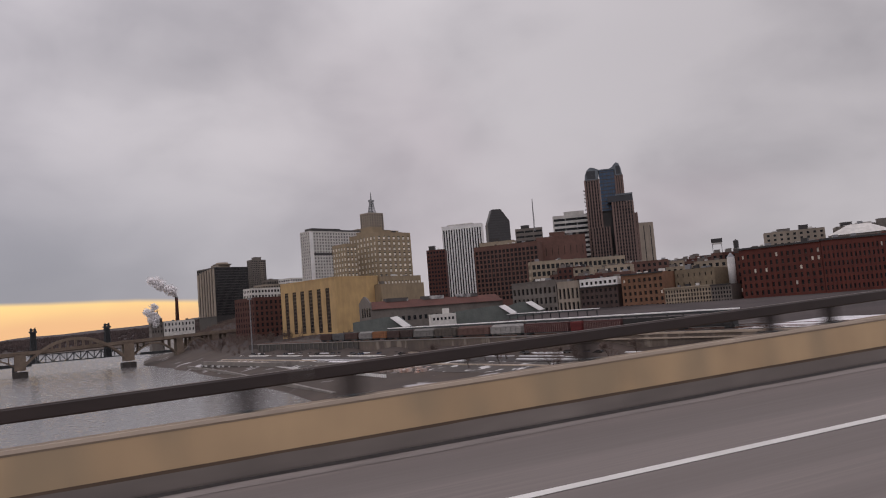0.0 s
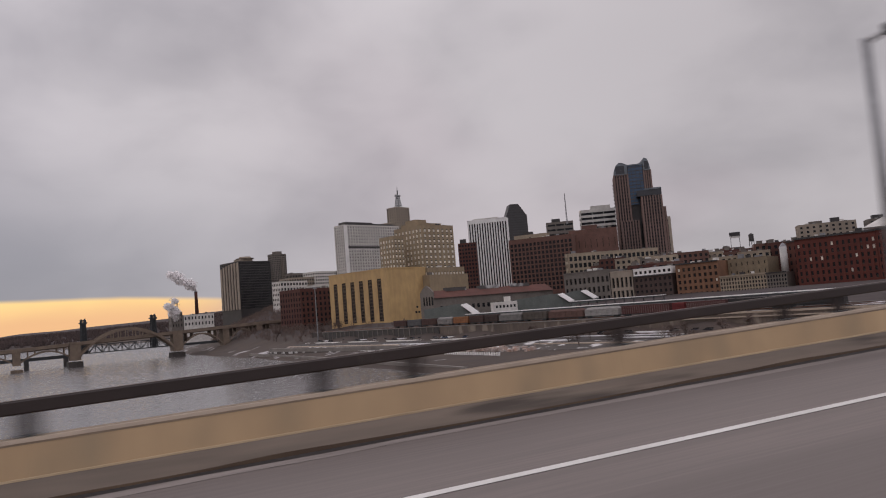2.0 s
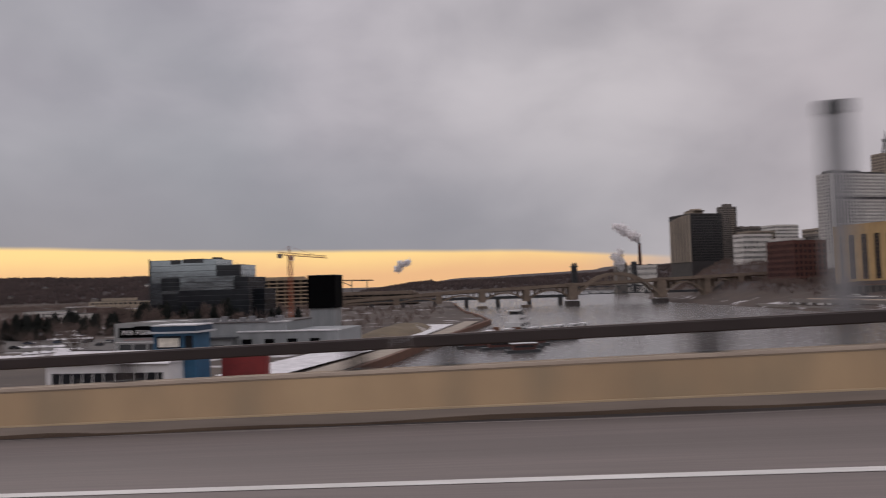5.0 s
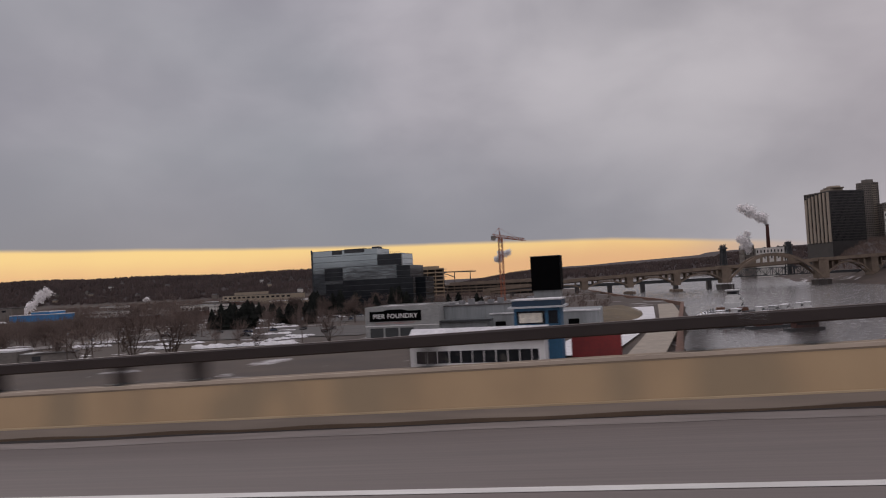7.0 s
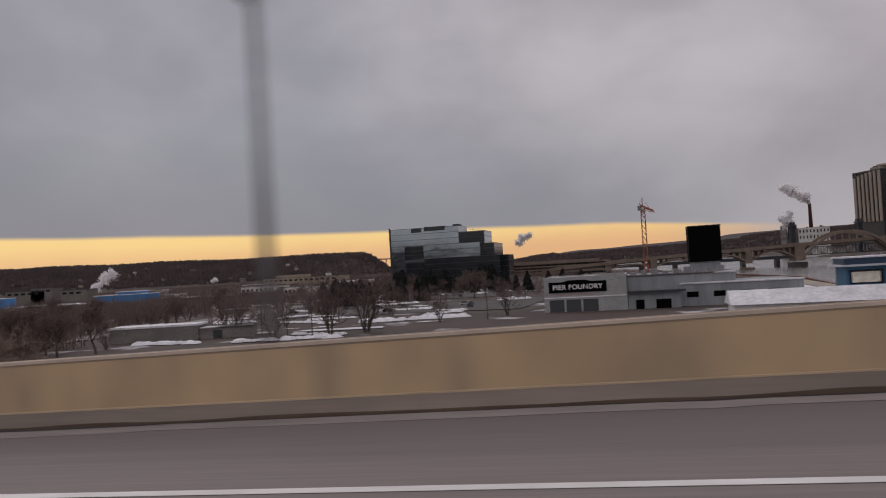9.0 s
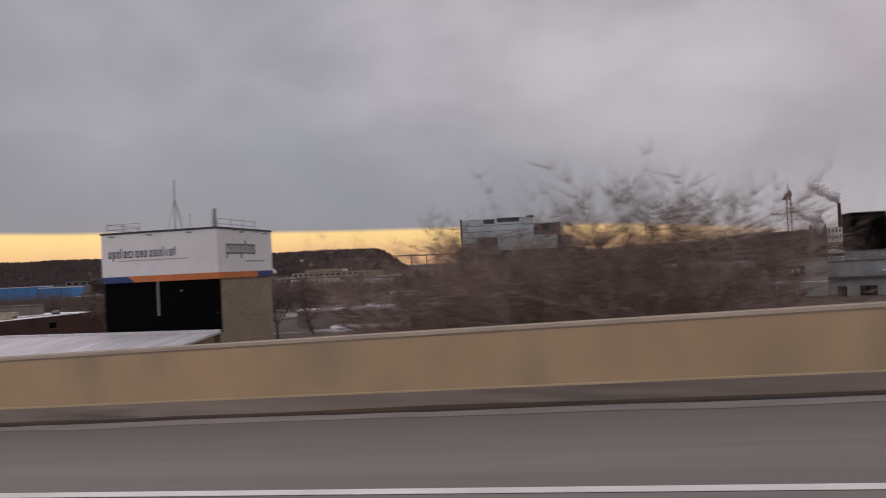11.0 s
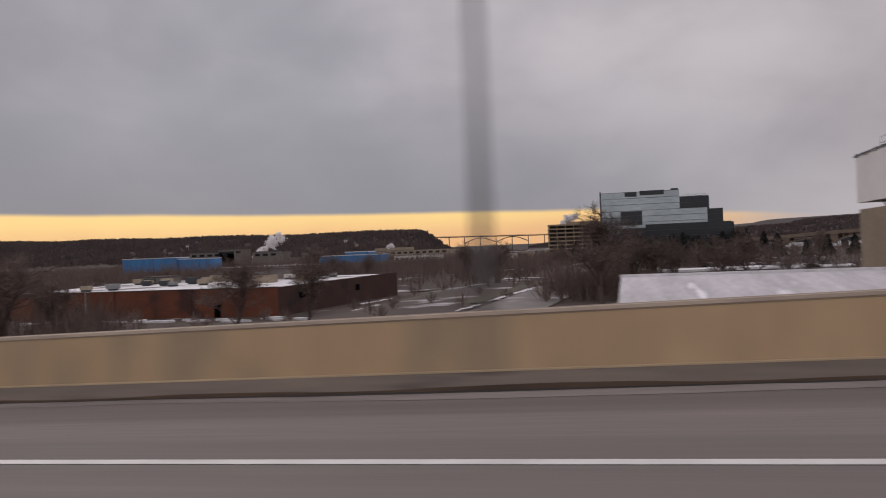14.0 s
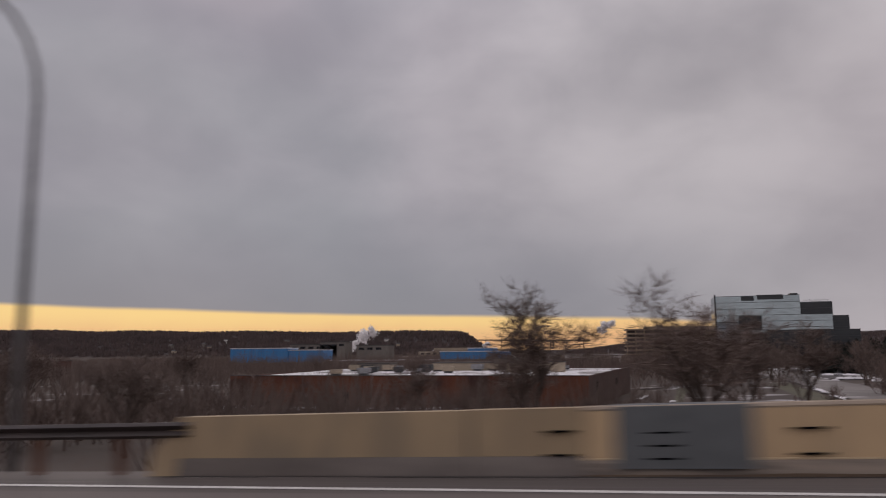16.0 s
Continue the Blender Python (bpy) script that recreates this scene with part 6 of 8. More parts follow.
for i in range(14):
    x, y = rnd.uniform(-2200, -900), rnd.uniform(1560, 1760)
    c = thing("hill_house", "small pale house among the woods on the bluff", "house", (x, y, land(x, y) + 4), rnd.uniform(-30, 30), "houses on the bluff")
    w, d = rnd.uniform(8, 14), rnd.uniform(7, 9)
    part("wall", Mesh().box(0, w, 0, d, -6, 5), rnd.choice((W_WHITE, W_GREY, W_BEIGE)), c)
    part("roof", Mesh().add([(-0.4, -0.4, 5), (w + 0.4, -0.4, 5), (w + 0.4, d / 2, 8), (-0.4, d / 2, 8), (-0.4, d + 0.4, 5), (w + 0.4, d + 0.4, 5)], [(0, 1, 2, 3), (3, 2, 5, 4), (0, 3, 4), (1, 5, 2), (0, 4, 5, 1)]), M_ROOF, c)

# ---- south bank: the control building beside the road ----
cb = thing("control_building", "square building with a white sign band over a black opening", "building", (-386.7, 85.6, -24.0))
w, d, top = 16.5, 14.6, 21.3
M_WHITEPANEL = material("white_sign_panel", (0.78, 0.76, 0.75), (0.72, 0.70, 0.69), 0.15, 0.6, grit=0.12)
M_TANWALL = material("tan_precast_wall", (0.30, 0.235, 0.165), (0.24, 0.19, 0.135), 0.2, 0.85, stretch=(1, 1, 2))
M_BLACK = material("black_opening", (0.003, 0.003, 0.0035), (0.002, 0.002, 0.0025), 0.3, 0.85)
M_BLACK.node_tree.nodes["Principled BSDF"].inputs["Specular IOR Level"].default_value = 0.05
M_ORANGE = material("orange_sign_band", (0.62, 0.19, 0.05), (0.52, 0.16, 0.045), 0.4, 0.6)
M_BLUE = material("blue_sign_band", (0.030, 0.060, 0.19), (0.025, 0.05, 0.16), 0.4, 0.6)
M_INK = material("dark_sign_ink", (0.035, 0.035, 0.05), None, 1.0, 0.6)
zb, zs = 15.8, 15.0
for a in (0, w - 0.5):
    part("side_wall", Mesh().box(a, a + 0.5, 0.62, d, 0, zs), M_TANWALL, cb, "tan precast side wall")
part("rear_wall", Mesh().box(0.5, w - 0.5, d - 0.5, d, 0, zs), M_TANWALL, cb)
part("front_base", Mesh().box(0, w, 0.1, 0.6, 0, 8.2), M_TANWALL, cb)
# one flat matt black panel fills the opening below the band
part("opening", Mesh().box(0.0, w, 0.05, 0.6, 8.2, zs), M_BLACK, cb, "flat matt black panel across the front under the sign band")
part("downpipe", Mesh().box(7.8, 8.05, -0.1, 0.04, 10.6, zs), M_STEEL, cb, "pale pipe on the black wall")
part("lamp_bracket", Mesh().box(11.2, 11.45, -0.14, 0.04, 13.6, 13.8), M_STEEL, cb)
part("sign_band", Mesh().box(-0.15, w + 0.15, -0.15, d + 0.15, zb, top), M_WHITEPANEL, cb, "white panel band round the top")
part("roof_edge", Mesh().box(-0.25, w + 0.25, -0.25, d + 0.25, top, top + 0.25), M_DARKSTEEL, cb, "dark roof edge")
part("orange_band", Mesh().add([(4.6, -0.17, zs), (w + 0.17, -0.17, zs), (w + 0.17, -0.17, zb), (3.7, -0.17, zb), (4.6, 0.4, zs), (w + 0.17, 0.4, zs), (w + 0.17, 0.4, zb), (3.7, 0.4, zb)],
                               [(0, 1, 2, 3), (7, 6, 5, 4), (0, 4, 5, 1), (1, 5, 6, 2), (2, 6, 7, 3), (3, 7, 4, 0)]).box(w - 0.1, w + 0.17, 0.4, 10.2, zs, zb), M_ORANGE, cb, "orange band below the sign")
part("blue_band", Mesh().add([(-0.17, -0.17, zs), (4.57, -0.17, zs), (3.67, -0.17, zb), (-0.17, -0.17, zb), (-0.17, 0.4, zs), (4.57, 0.4, zs), (3.67, 0.4, zb), (-0.17, 0.4, zb)],
                             [(0, 1, 2, 3), (7, 6, 5, 4), (0, 4, 5, 1), (1, 5, 6, 2), (2, 6, 7, 3), (3, 7, 4, 0)]), M_BLUE, cb, "dark blue band below the sign")
part("side_blue_band", Mesh().box(w - 0.1, w + 0.17, 10.25, d + 0.17, zs, zb), M_BLUE, cb, "dark blue band below the sign")


def word_bars(widths, x, z, h, place, bar, ups, downs, on):
    """Writing as plain shapes: an upright ring or stroke for each mark."""
    for i, wd in enumerate(widths):
        if wd > 0.05:
            m, k = Mesh(), 0.17 * h
            place(m, x, x + k, z - (0.4 * h if i in downs else 0.0), z + h * (1.42 if i in ups else 1.0))
            if wd > 0.3:
                place(m, x + wd - k, x + wd, z, z + h)
                place(m, x + k, x + wd - k, z + h - k, z + h)
                place(m, x + k, x + wd - k, z, z + k)
            part("sign_mark", m, on[1], on[0])
        x += wd + bar


front = lambda m, a, b, z0, z1: m.box(a, b, -0.19, -0.15, z0, z1)
word_bars([0.42, 0.42, 0.42, 0.26, 0.42, 0.66, 0.01, 0.46, 0.42, 0.42, 0.01, 0.42, 0.46, 0.42, 0.26, 0.28, 0.46, 0.13], 0.9, 18.2, 0.86, front, 0.20, (3, 14, 17), (1,), (cb, M_INK))
part("sign_underline", Mesh().box(2.4, 12.6, -0.175, -0.15, 17.75, 17.86), material("faded_red_line", (0.52, 0.36, 0.34)), cb)
rside = lambda m, a, b, z0, z1: m.box(w + 0.15, w + 0.19, a, b, z0, z1)
word_bars([0.95, 0.9, 0.95, 0.95, 0.28, 0.9, 0.85], 2.0, 18.1, 1.35, rside, 0.3, (4,), (0, 3), (cb, M_INK))
part("side_sign_underline", Mesh().box(w + 0.15, w + 0.175, 7.0, 12.4, 17.1, 17.25), M_STEEL, cb)
for i, (x, y) in enumerate(((2.0, -0.9), (7.5, -0.9), (13.2, -0.9))):
    part("sign_lamp", Mesh().beam((x, -0.1, top - 0.4), (x, y, top - 0.25), 0.06).box(x - 0.35, x + 0.35, y - 0.15, y + 0.1, top - 0.42, top - 0.25), M_STEEL, cb)
for i, (x, y) in enumerate(((-1.4, 3.0), (w + 1.6, 3.5), (w + 1.6, 10.0), (-1.4, 10.0))):
    part("side_lamp", Mesh().beam((0 if x < 0 else w, y, top - 0.2), (x, y, top - 0.1), 0.07).box(x - 0.2, x + 0.2, y - 0.3, y + 0.3, top - 0.5, top - 0.3), M_STEEL, cb)
m = Mesh()
for z in (0.7, 1.35):
    m.beam((0.4, 0.4, top + z), (5.2, 0.4, top + z), 0.05).beam((0.4, 0.4, top + z), (0.4, 7, top + z), 0.05).beam((w - 0.4, 1, top + z), (w - 0.4, 11, top + z), 0.05)
for x, y in ((0.4, 0.4), (2.8, 0.4), (5.2, 0.4), (0.4, 4), (0.4, 7), (w - 0.4, 1), (w - 0.4, 4.4), (w - 0.4, 7.7), (w - 0.4, 11)):
    m.beam((x, y, top), (x, y, top + 1.4), 0.05)
m.box(w - 0.75, w - 0.45, 0.6, 0.9, top, top + 2.6).beam((11.6, 2, top), (11.6, 2, top + 2.2), 0.05).beam((13, 5, top), (13, 5, top + 1.9), 0.05)
part("roof_rails", m, M_STEEL, cb, "thin roof rails and pipes")
ms = part("mast", Mesh().beam((7.9, 4.4, top), (7.9, 4.4, top + 7.2), 0.10), M_STEEL, cb, "thin aerial mast with guy wires")
m = Mesh()
for a, b in ((6.6, 4.4), (9.2, 4.4), (7.9, 6.2), (10.4, 3.6)):
    m.beam((a, b, top), (7.9, 4.4, top + 4.6), 0.04)
part("guy_wires", m, M_STEEL, ms)

# low building whose snowy roof slopes towards the road
lo = thing("low_shed_building", "low tan building with a wide sloping snow-dusted roof", "building", (-414.6, 40, -24.5))
M_ROOFSNOW = material("streaked_snowy_roof", (0.58, 0.56, 0.57), (0.42, 0.40, 0.41), 0.3, 0.85, stretch=(2.5, 0.25, 1), c3=(0.78, 0.77, 0.78), cover=0.68, cscale=0.3)
z0, z1 = 4.6, 8.9
part("roof", Mesh().add([(0, 0, z0), (44.5, 0, z0), (44.5, 45, z1), (0, 45, z1), (0, 0, z0 - 0.3), (44.5, 0, z0 - 0.3), (44.5, 45, z1 - 0.3), (0, 45, z1 - 0.3)],
                        [(0, 1, 2, 3), (7, 6, 5, 4), (0, 4, 5, 1), (1, 5, 6, 2), (2, 6, 7, 3), (3, 7, 4, 0)]), M_ROOFSNOW, lo, "sloping roof streaked with thin snow")
part("wall", Mesh().add([(0.4, 0.4, 0), (44.1, 0.4, 0), (44.1, 44.6, 0), (0.4, 44.6, 0), (0.4, 0.4, z0 - 0.28), (44.1, 0.4, z0 - 0.28), (44.1, 44.6, z1 - 0.34), (0.4, 44.6, z1 - 0.34)],
                        [(3, 2, 1, 0), (4, 5, 6, 7), (0, 1, 5, 4), (1, 2, 6, 5), (2, 3, 7, 6), (3, 0, 4, 7)]), material("orange_tan_block", (0.34, 0.22, 0.12), (0.27, 0.175, 0.10), 0.3, 0.9), lo)
part("ridge_flashing", Mesh().box(-0.1, 44.6, 44.8, 45.4, z1 - 0.2, z1 + 0.25), M_SNOW, lo)

# ---- brick warehouse beyond the ramp ----
rw = thing("brick_storehouse", "long flat-roofed red brick storehouse with snow on its roof", "building", (-488.5, 149.6, -25.0))
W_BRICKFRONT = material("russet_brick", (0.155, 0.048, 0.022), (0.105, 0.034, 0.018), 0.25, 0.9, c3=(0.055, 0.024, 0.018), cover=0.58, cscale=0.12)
# side wall brick: the shade on that side is put into a darker brown
W_SHADESIDE = material("shaded_side_brick", (0.070, 0.032, 0.024), (0.050, 0.024, 0.019), 0.2, 0.9, c3=(0.036, 0.019, 0.016), cover=0.6, cscale=0.15)
hh = 6.6
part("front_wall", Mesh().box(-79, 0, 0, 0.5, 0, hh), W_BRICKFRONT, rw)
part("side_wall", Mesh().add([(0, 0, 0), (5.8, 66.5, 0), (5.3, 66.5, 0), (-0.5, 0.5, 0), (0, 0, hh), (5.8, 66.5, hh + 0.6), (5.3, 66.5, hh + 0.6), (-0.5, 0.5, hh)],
                             [(3, 2, 1, 0), (4, 5, 6, 7), (0, 1, 5, 4), (1, 2, 6, 5), (2, 3, 7, 6), (3, 0, 4, 7)]), W_SHADESIDE, rw)
part("roof", Mesh().add([(-79, 0.5, hh - 0.35), (-0.5, 0.5, hh - 0.35), (5.3, 66.5, hh + 0.2), (-79, 66.5, hh + 0.2)], [(0, 1, 2, 3)]), material("snowy_gravel_roof", (0.34, 0.32, 0.31), (0.20, 0.185, 0.18), 0.06, 0.95, c3=(0.68, 0.67, 0.68), cover=0.46, cscale=0.10), rw, "gravel roof under patchy snow")
part("coping", Mesh().box(-79, 0.1, -0.12, 0.6, hh, hh + 0.14), W_DARK, rw)
part("rear_wall", Mesh().box(-79, 5.3, 66.5, 67, 0, hh).box(-79, -78.5, 0.5, 66.5, 0, hh), W_DKRED, rw)
for x in (-15.6, -52.0):
    dr = part("door", Mesh().box(x, x + 1.6, -0.05, 0.1, 0, 3.2), M_BLACK, rw)
for i in range(3):
    part("pilaster", Mesh().box(-22 - i * 20, -21.2 - i * 20, -0.25, 0.02, 0, hh - 0.1), W_BRICKFRONT, rw)
for i, (s, z) in enumerate(((9, 3.6), (38, 3.5))):
    part("side_window", Mesh().box(-0.05, 0.06, 0, 2.6, z, z + 1.6, pose(s * 0.0872 + 0.0, s, 0, 0, 0, -5)), M_BLACK, rw)
for i in range(22):
    rnd2 = random.Random(i)
    x, y = rnd2.uniform(-74, -8), rnd2.uniform(6, 60)
    u = thing("roof_unit", "grey rooftop ventilation unit on the storehouse", "roof unit", (-488.5 + x, 149.6 + y, -25 + hh - 0.1 + 0.5 * y / 66))
    g = rnd2.uniform(0.7, 1.5)
    part("case", Mesh().box(-1.2 * g, 1.2 * g, -0.9, 0.9, 0.2, 1.2 * g), rnd2.choice((M_STEEL, W_BEIGE, W_WHITE, M_DARKSTEEL)), u)
    part("curb", Mesh().box(-1.0, 1.0, -0.7, 0.7, -0.3, 0.2), M_DARKSTEEL, u)

for x, y, w_, d_, h_, mt in ((-66, 44, 9, 6, 2.0, W_GREY), (-46, 48, 16, 9, 2.0, W_BEIGE), (-22, 30, 5, 4, 2.2, W_BEIGE), (-12, 34, 3.4, 3, 2.4, W_BEIGE), (-30, 54, 12, 6, 3.0, W_GREY)):
    u = thing("roof_house", "pale flat-topped roof house on the storehouse", "roof house", (-488.5 + x, 149.6 + y, -25 + hh - 0.35 + 0.55 * y / 66))
    part("wall", Mesh().box(0, w_, 0, d_, 0, h_), mt, u)
    part("roof", Mesh().box(-0.2, w_ + 0.2, -0.2, d_ + 0.2, h_, h_ + 0.25), M_ROOF, u)
fp2 = thing("yard_light_pole", "thin grey light pole beside the storehouse", "pole", (-530.5, 141, -25))
part("shaft", Mesh().tube([(0, 0, 0), (0, 0, 7.4)], [0.16, 0.11], 8), M_STEEL, fp2)
part("head", Mesh().box(-0.5, 0.5, -0.2, 0.2, 7.4, 7.6), M_DARKSTEEL, fp2)
m = Mesh()
r5 = random.Random(12)
x = -572.0
while x < -484:
    l = r5.uniform(3, 9)
    y = r5.uniform(138, 144)
    m.prism([(x, y), (x + l * 0.5, y - r5.uniform(0.4, 1.6)), (x + l, y + 0.2), (x + l * 0.6, y + r5.uniform(0.8, 2.4))], -26, land(x, y) + 0.42)
    x += l * r5.uniform(0.7, 1.3)
tagged(part("foot_snow", m, M_SNOW), "ragged strip of snow along the storehouse", "snow", kind="stuff")

# ---- blue factory on the flats ----
M_BLUEMETAL = material("bright_blue_metal", (0.045, 0.225, 0.50), (0.035, 0.17, 0.39), 0.1, 0.6, stretch=(6, 1, 0.2))
bf = thing("blue_factory", "long bright blue metal factory shed with a snowy roof", "factory", (-722, 404, -24))
for x0, x1, zb, zt, y0 in ((0, 38, 6.0, 14.2, 0), (38.1, 60, 6.0, 13.0, 1.2), (130.1, 168, 7.4, 11.4, 4), (146, 160, 11.9, 13.2, 5)):
    part("wall", Mesh().box(x0, x1, y0, y0 + 14, zb, zt), M_BLUEMETAL, bf, "ribbed blue metal wall")
    part("roof", Mesh().box(x0 - 0.2, x1 + 0.2, y0 - 0.3, y0 + 14.2, zt, zt + 0.45), M_SNOW, bf)
part("plinth", Mesh().box(0.2, 59.8, 1.6, 13.5, 0, 6.2).box(60.2, 129.8, 5.2, 37, 0, 6.8).box(130.3, 167.8, 4.2, 17, 0, 7.8), M_WALLGREY, bf, "grey block wall below the blue metal")
part("low_roof", Mesh().box(60.0, 130.0, 5.0, 37, 6.8, 7.2), M_SNOW, bf)
for x in (8, 24, 46, 150, 170):
    part("loading_door", Mesh().box(x, x + 5, 1.3 if x < 94 else 3.9, 1.7 if x < 94 else 4.3, 0, 5), M_BLACK, bf)
for x0, w, d, h in ((-712, 34, 14, 16.6), (-690, 18, 12, 18.2), (-664, 22, 12, 15.6)):
    b = thing("works_office", "grey flat-roofed works office behind the blue shed", "building", (x0, 462, -23.6), 0, "works offices")
    part("wall", Mesh().box(0, w, 0, d, 0, h), W_GREY, b)
    part("roof", Mesh().box(-0.3, w + 0.3, -0.3, d + 0.3, h, h + 0.5), M_ROOF, b)
    for j in range(int(w / 6)):
        part("window", Mesh().box(1.5 + j * 6, 5.2 + j * 6, -0.1, 0.2, h - 2.6, h - 1.1), M_GLASS, b)
rnd = random.Random(77)
for i in range(34):
    x, y = rnd.uniform(-1050, -470), rnd.uniform(330, 1100)
    if -740 < x < -470 and y < 470:
        continue
    w, d, h = rnd.uniform(18, 60), rnd.uniform(14, 30), rnd.uniform(4, 9)
    b = thing("industrial_shed", "low flat industrial building with a snowy roof", "building", (x, y, land(x, y) - 0.5), rnd.uniform(-25, 15), "low sheds on the flats")
    part("wall", Mesh().box(0, w, 0, d, 0, h), rnd.choice((W_BEIGE, W_GREY, W_CONC, W_WHITE, W_DKRED)), b)
    part("roof", Mesh().box(-0.3, w + 0.3, -0.3, d + 0.3, h, h + 0.4), rnd.choice((M_SNOW, M_ROOF, M_ROOF)), b)
    m = Mesh()
    for j in range(int(w / 5)):
        m.box(1.5 + j * 5, 4 + j * 5, -0.08, 0.1, h * 0.4, h * 0.75)
    part("windows", m, M_GLASS, b, kind="stuff")

# ---- stepped glass office building ----
gb = thing("glass_office", "stepped office building of pale reflecting glass bands", "building", (-435.5, 536, -24))
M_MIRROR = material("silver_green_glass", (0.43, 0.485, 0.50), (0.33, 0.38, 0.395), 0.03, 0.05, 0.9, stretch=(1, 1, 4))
# low tiers and corner: reflected dark land is put into the glass colour
M_LOWMIRROR = material("dim_reflection_glass", (0.20, 0.23, 0.25), (0.14, 0.16, 0.18), 0.03, 0.05, 0.9, stretch=(1, 1, 4))
M_DARKGLASS = material("dark_reflection_glass", (0.022, 0.026, 0.030), (0.014, 0.016, 0.02), 0.05, 0.12)


def glass_tier(x0, x1, y0, y1, z0, z1, mat, bands, name):
    b = part(name, Mesh().box(x0, x1, y0, y1, z0, z1), mat, gb)
    m = Mesh()
    for i in range(bands + 1):
        z = z0 + (z1 - z0) * i / bands
        m.box(x0 - 0.06, x1 + 0.06, y0 - 0.08, y1 + 0.08, z - 0.16, z + 0.10)
    part("mullions", m, M_DARKSTEEL, b)


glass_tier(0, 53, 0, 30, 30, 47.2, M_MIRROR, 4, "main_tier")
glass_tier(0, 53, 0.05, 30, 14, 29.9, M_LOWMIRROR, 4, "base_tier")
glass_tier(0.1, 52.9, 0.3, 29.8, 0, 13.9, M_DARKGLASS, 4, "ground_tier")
glass_tier(53.1, 72, 2, 30, 0, 42.5, M_MIRROR, 11, "second_tier")
glass_tier(72.1, 80, 4, 30, 0, 33.0, M_DARKGLASS, 9, "third_tier")
glass_tier(80.1, 88, 6, 30, 0, 24.0, M_DARKGLASS, 6, "fourth_tier")
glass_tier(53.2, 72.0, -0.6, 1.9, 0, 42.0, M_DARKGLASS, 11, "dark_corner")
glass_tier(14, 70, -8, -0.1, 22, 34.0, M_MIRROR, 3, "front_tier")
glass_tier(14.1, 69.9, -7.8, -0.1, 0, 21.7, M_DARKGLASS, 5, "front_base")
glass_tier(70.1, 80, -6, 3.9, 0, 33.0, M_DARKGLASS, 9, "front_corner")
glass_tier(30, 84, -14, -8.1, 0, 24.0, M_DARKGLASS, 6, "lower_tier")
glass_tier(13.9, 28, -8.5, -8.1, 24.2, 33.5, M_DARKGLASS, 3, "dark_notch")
part("roof_plant", Mesh().box(17, 25, -0.14, 6, 44.0, 47.0).box(27, 43, -0.16, 8, 44.6, 47.7).box(48, 52.6, 4, 14, 47.2, 48.6), M_DARKSTEEL, gb)
m = Mesh()
for i in range(10):
    m.beam((56 + i * 1.5, 0.6, 42.5), (56 + i * 1.5, 0.6, 43.5 + (i % 3) * 0.5), 0.1)
m.beam((55, 0.6, 43.5), (70.6, 0.6, 43.5), 0.1).beam((0.4, 0.4, 0), (0.4, -0.4, 48.4), 0.9)
part("roof_rail", m, M_DARKSTEEL, gb)
# parking garage beside it
W_GARAGE = material("tan_precast_garage", (0.36, 0.27, 0.18), (0.28, 0.21, 0.145), 0.1, 0.9)


def garage(at, turn, w, d, floors, fh, wall):
    g = thing("parking_garage", "tan precast parking garage with open decks", "parking garage", at, turn)
    for j in range(floors):
        part("deck", Mesh().box(0, w, 0, d, j * fh + fh - 0.5, j * fh + fh - 0.15), M_WALLGREY, g)
        part("parapet", Mesh().box(0, w, -0.3, 0, j * fh + fh - 0.6, j * fh + fh + 0.9).box(-0.3, 0, -0.3, d, j * fh + fh - 0.6, j * fh + fh + 0.9), wall, g)
    for i in range(int(w / 9) + 1):
        part("column", Mesh().box(i * 9 - 0.45, i * 9 + 0.45, 0.05, 0.9, 0, floors * fh), wall, g)
    part("inner_shade_wall", Mesh().box(1, w - 1, 12, 12.4, 0, floors * fh - 0.6), W_DARK, g)
    part("top_band", Mesh().box(20, w - 8, 8, d - 4, floors * fh, floors * fh + 3.5), wall, g)


garage((-503, 818, -24), 8, 100, 30, 8, 4.3, W_GARAGE)
garage((-436, 900, -24), 4, 146, 40, 4, 3.6, material("brown_precast_garage", (0.20, 0.15, 0.115), (0.15, 0.115, 0.09), 0.1, 0.9))
# far high road bridge on the horizon
hb = thing("far_high_bridge", "thin high steel road bridge with shallow arches on the horizon", "bridge", (-1040, 2300, 0))
part("deck", Mesh().beam((-60, 0, 31.5), (380, 0, 23.5), 3.0), W_DARK, hb)
part("railing", Mesh().beam((-60, -1, 34.2), (380, -1, 26.2), 0.7), W_DARK, hb)
for i in range(9):
    part("pier", Mesh().box(-40 + i * 50, -38 + i * 50, -2, 2, -30, 29.5 - i * 0.9), W_DARK, hb)
for a, b in ((112, 210), (212, 310)):
    part("arch_rib", Mesh().tube([(a + (b - a) * j / 12, 0, 8 + 15 * math.sin(math.pi * j / 12)) for j in range(13)], 1.3, 6), W_DARK, hb)

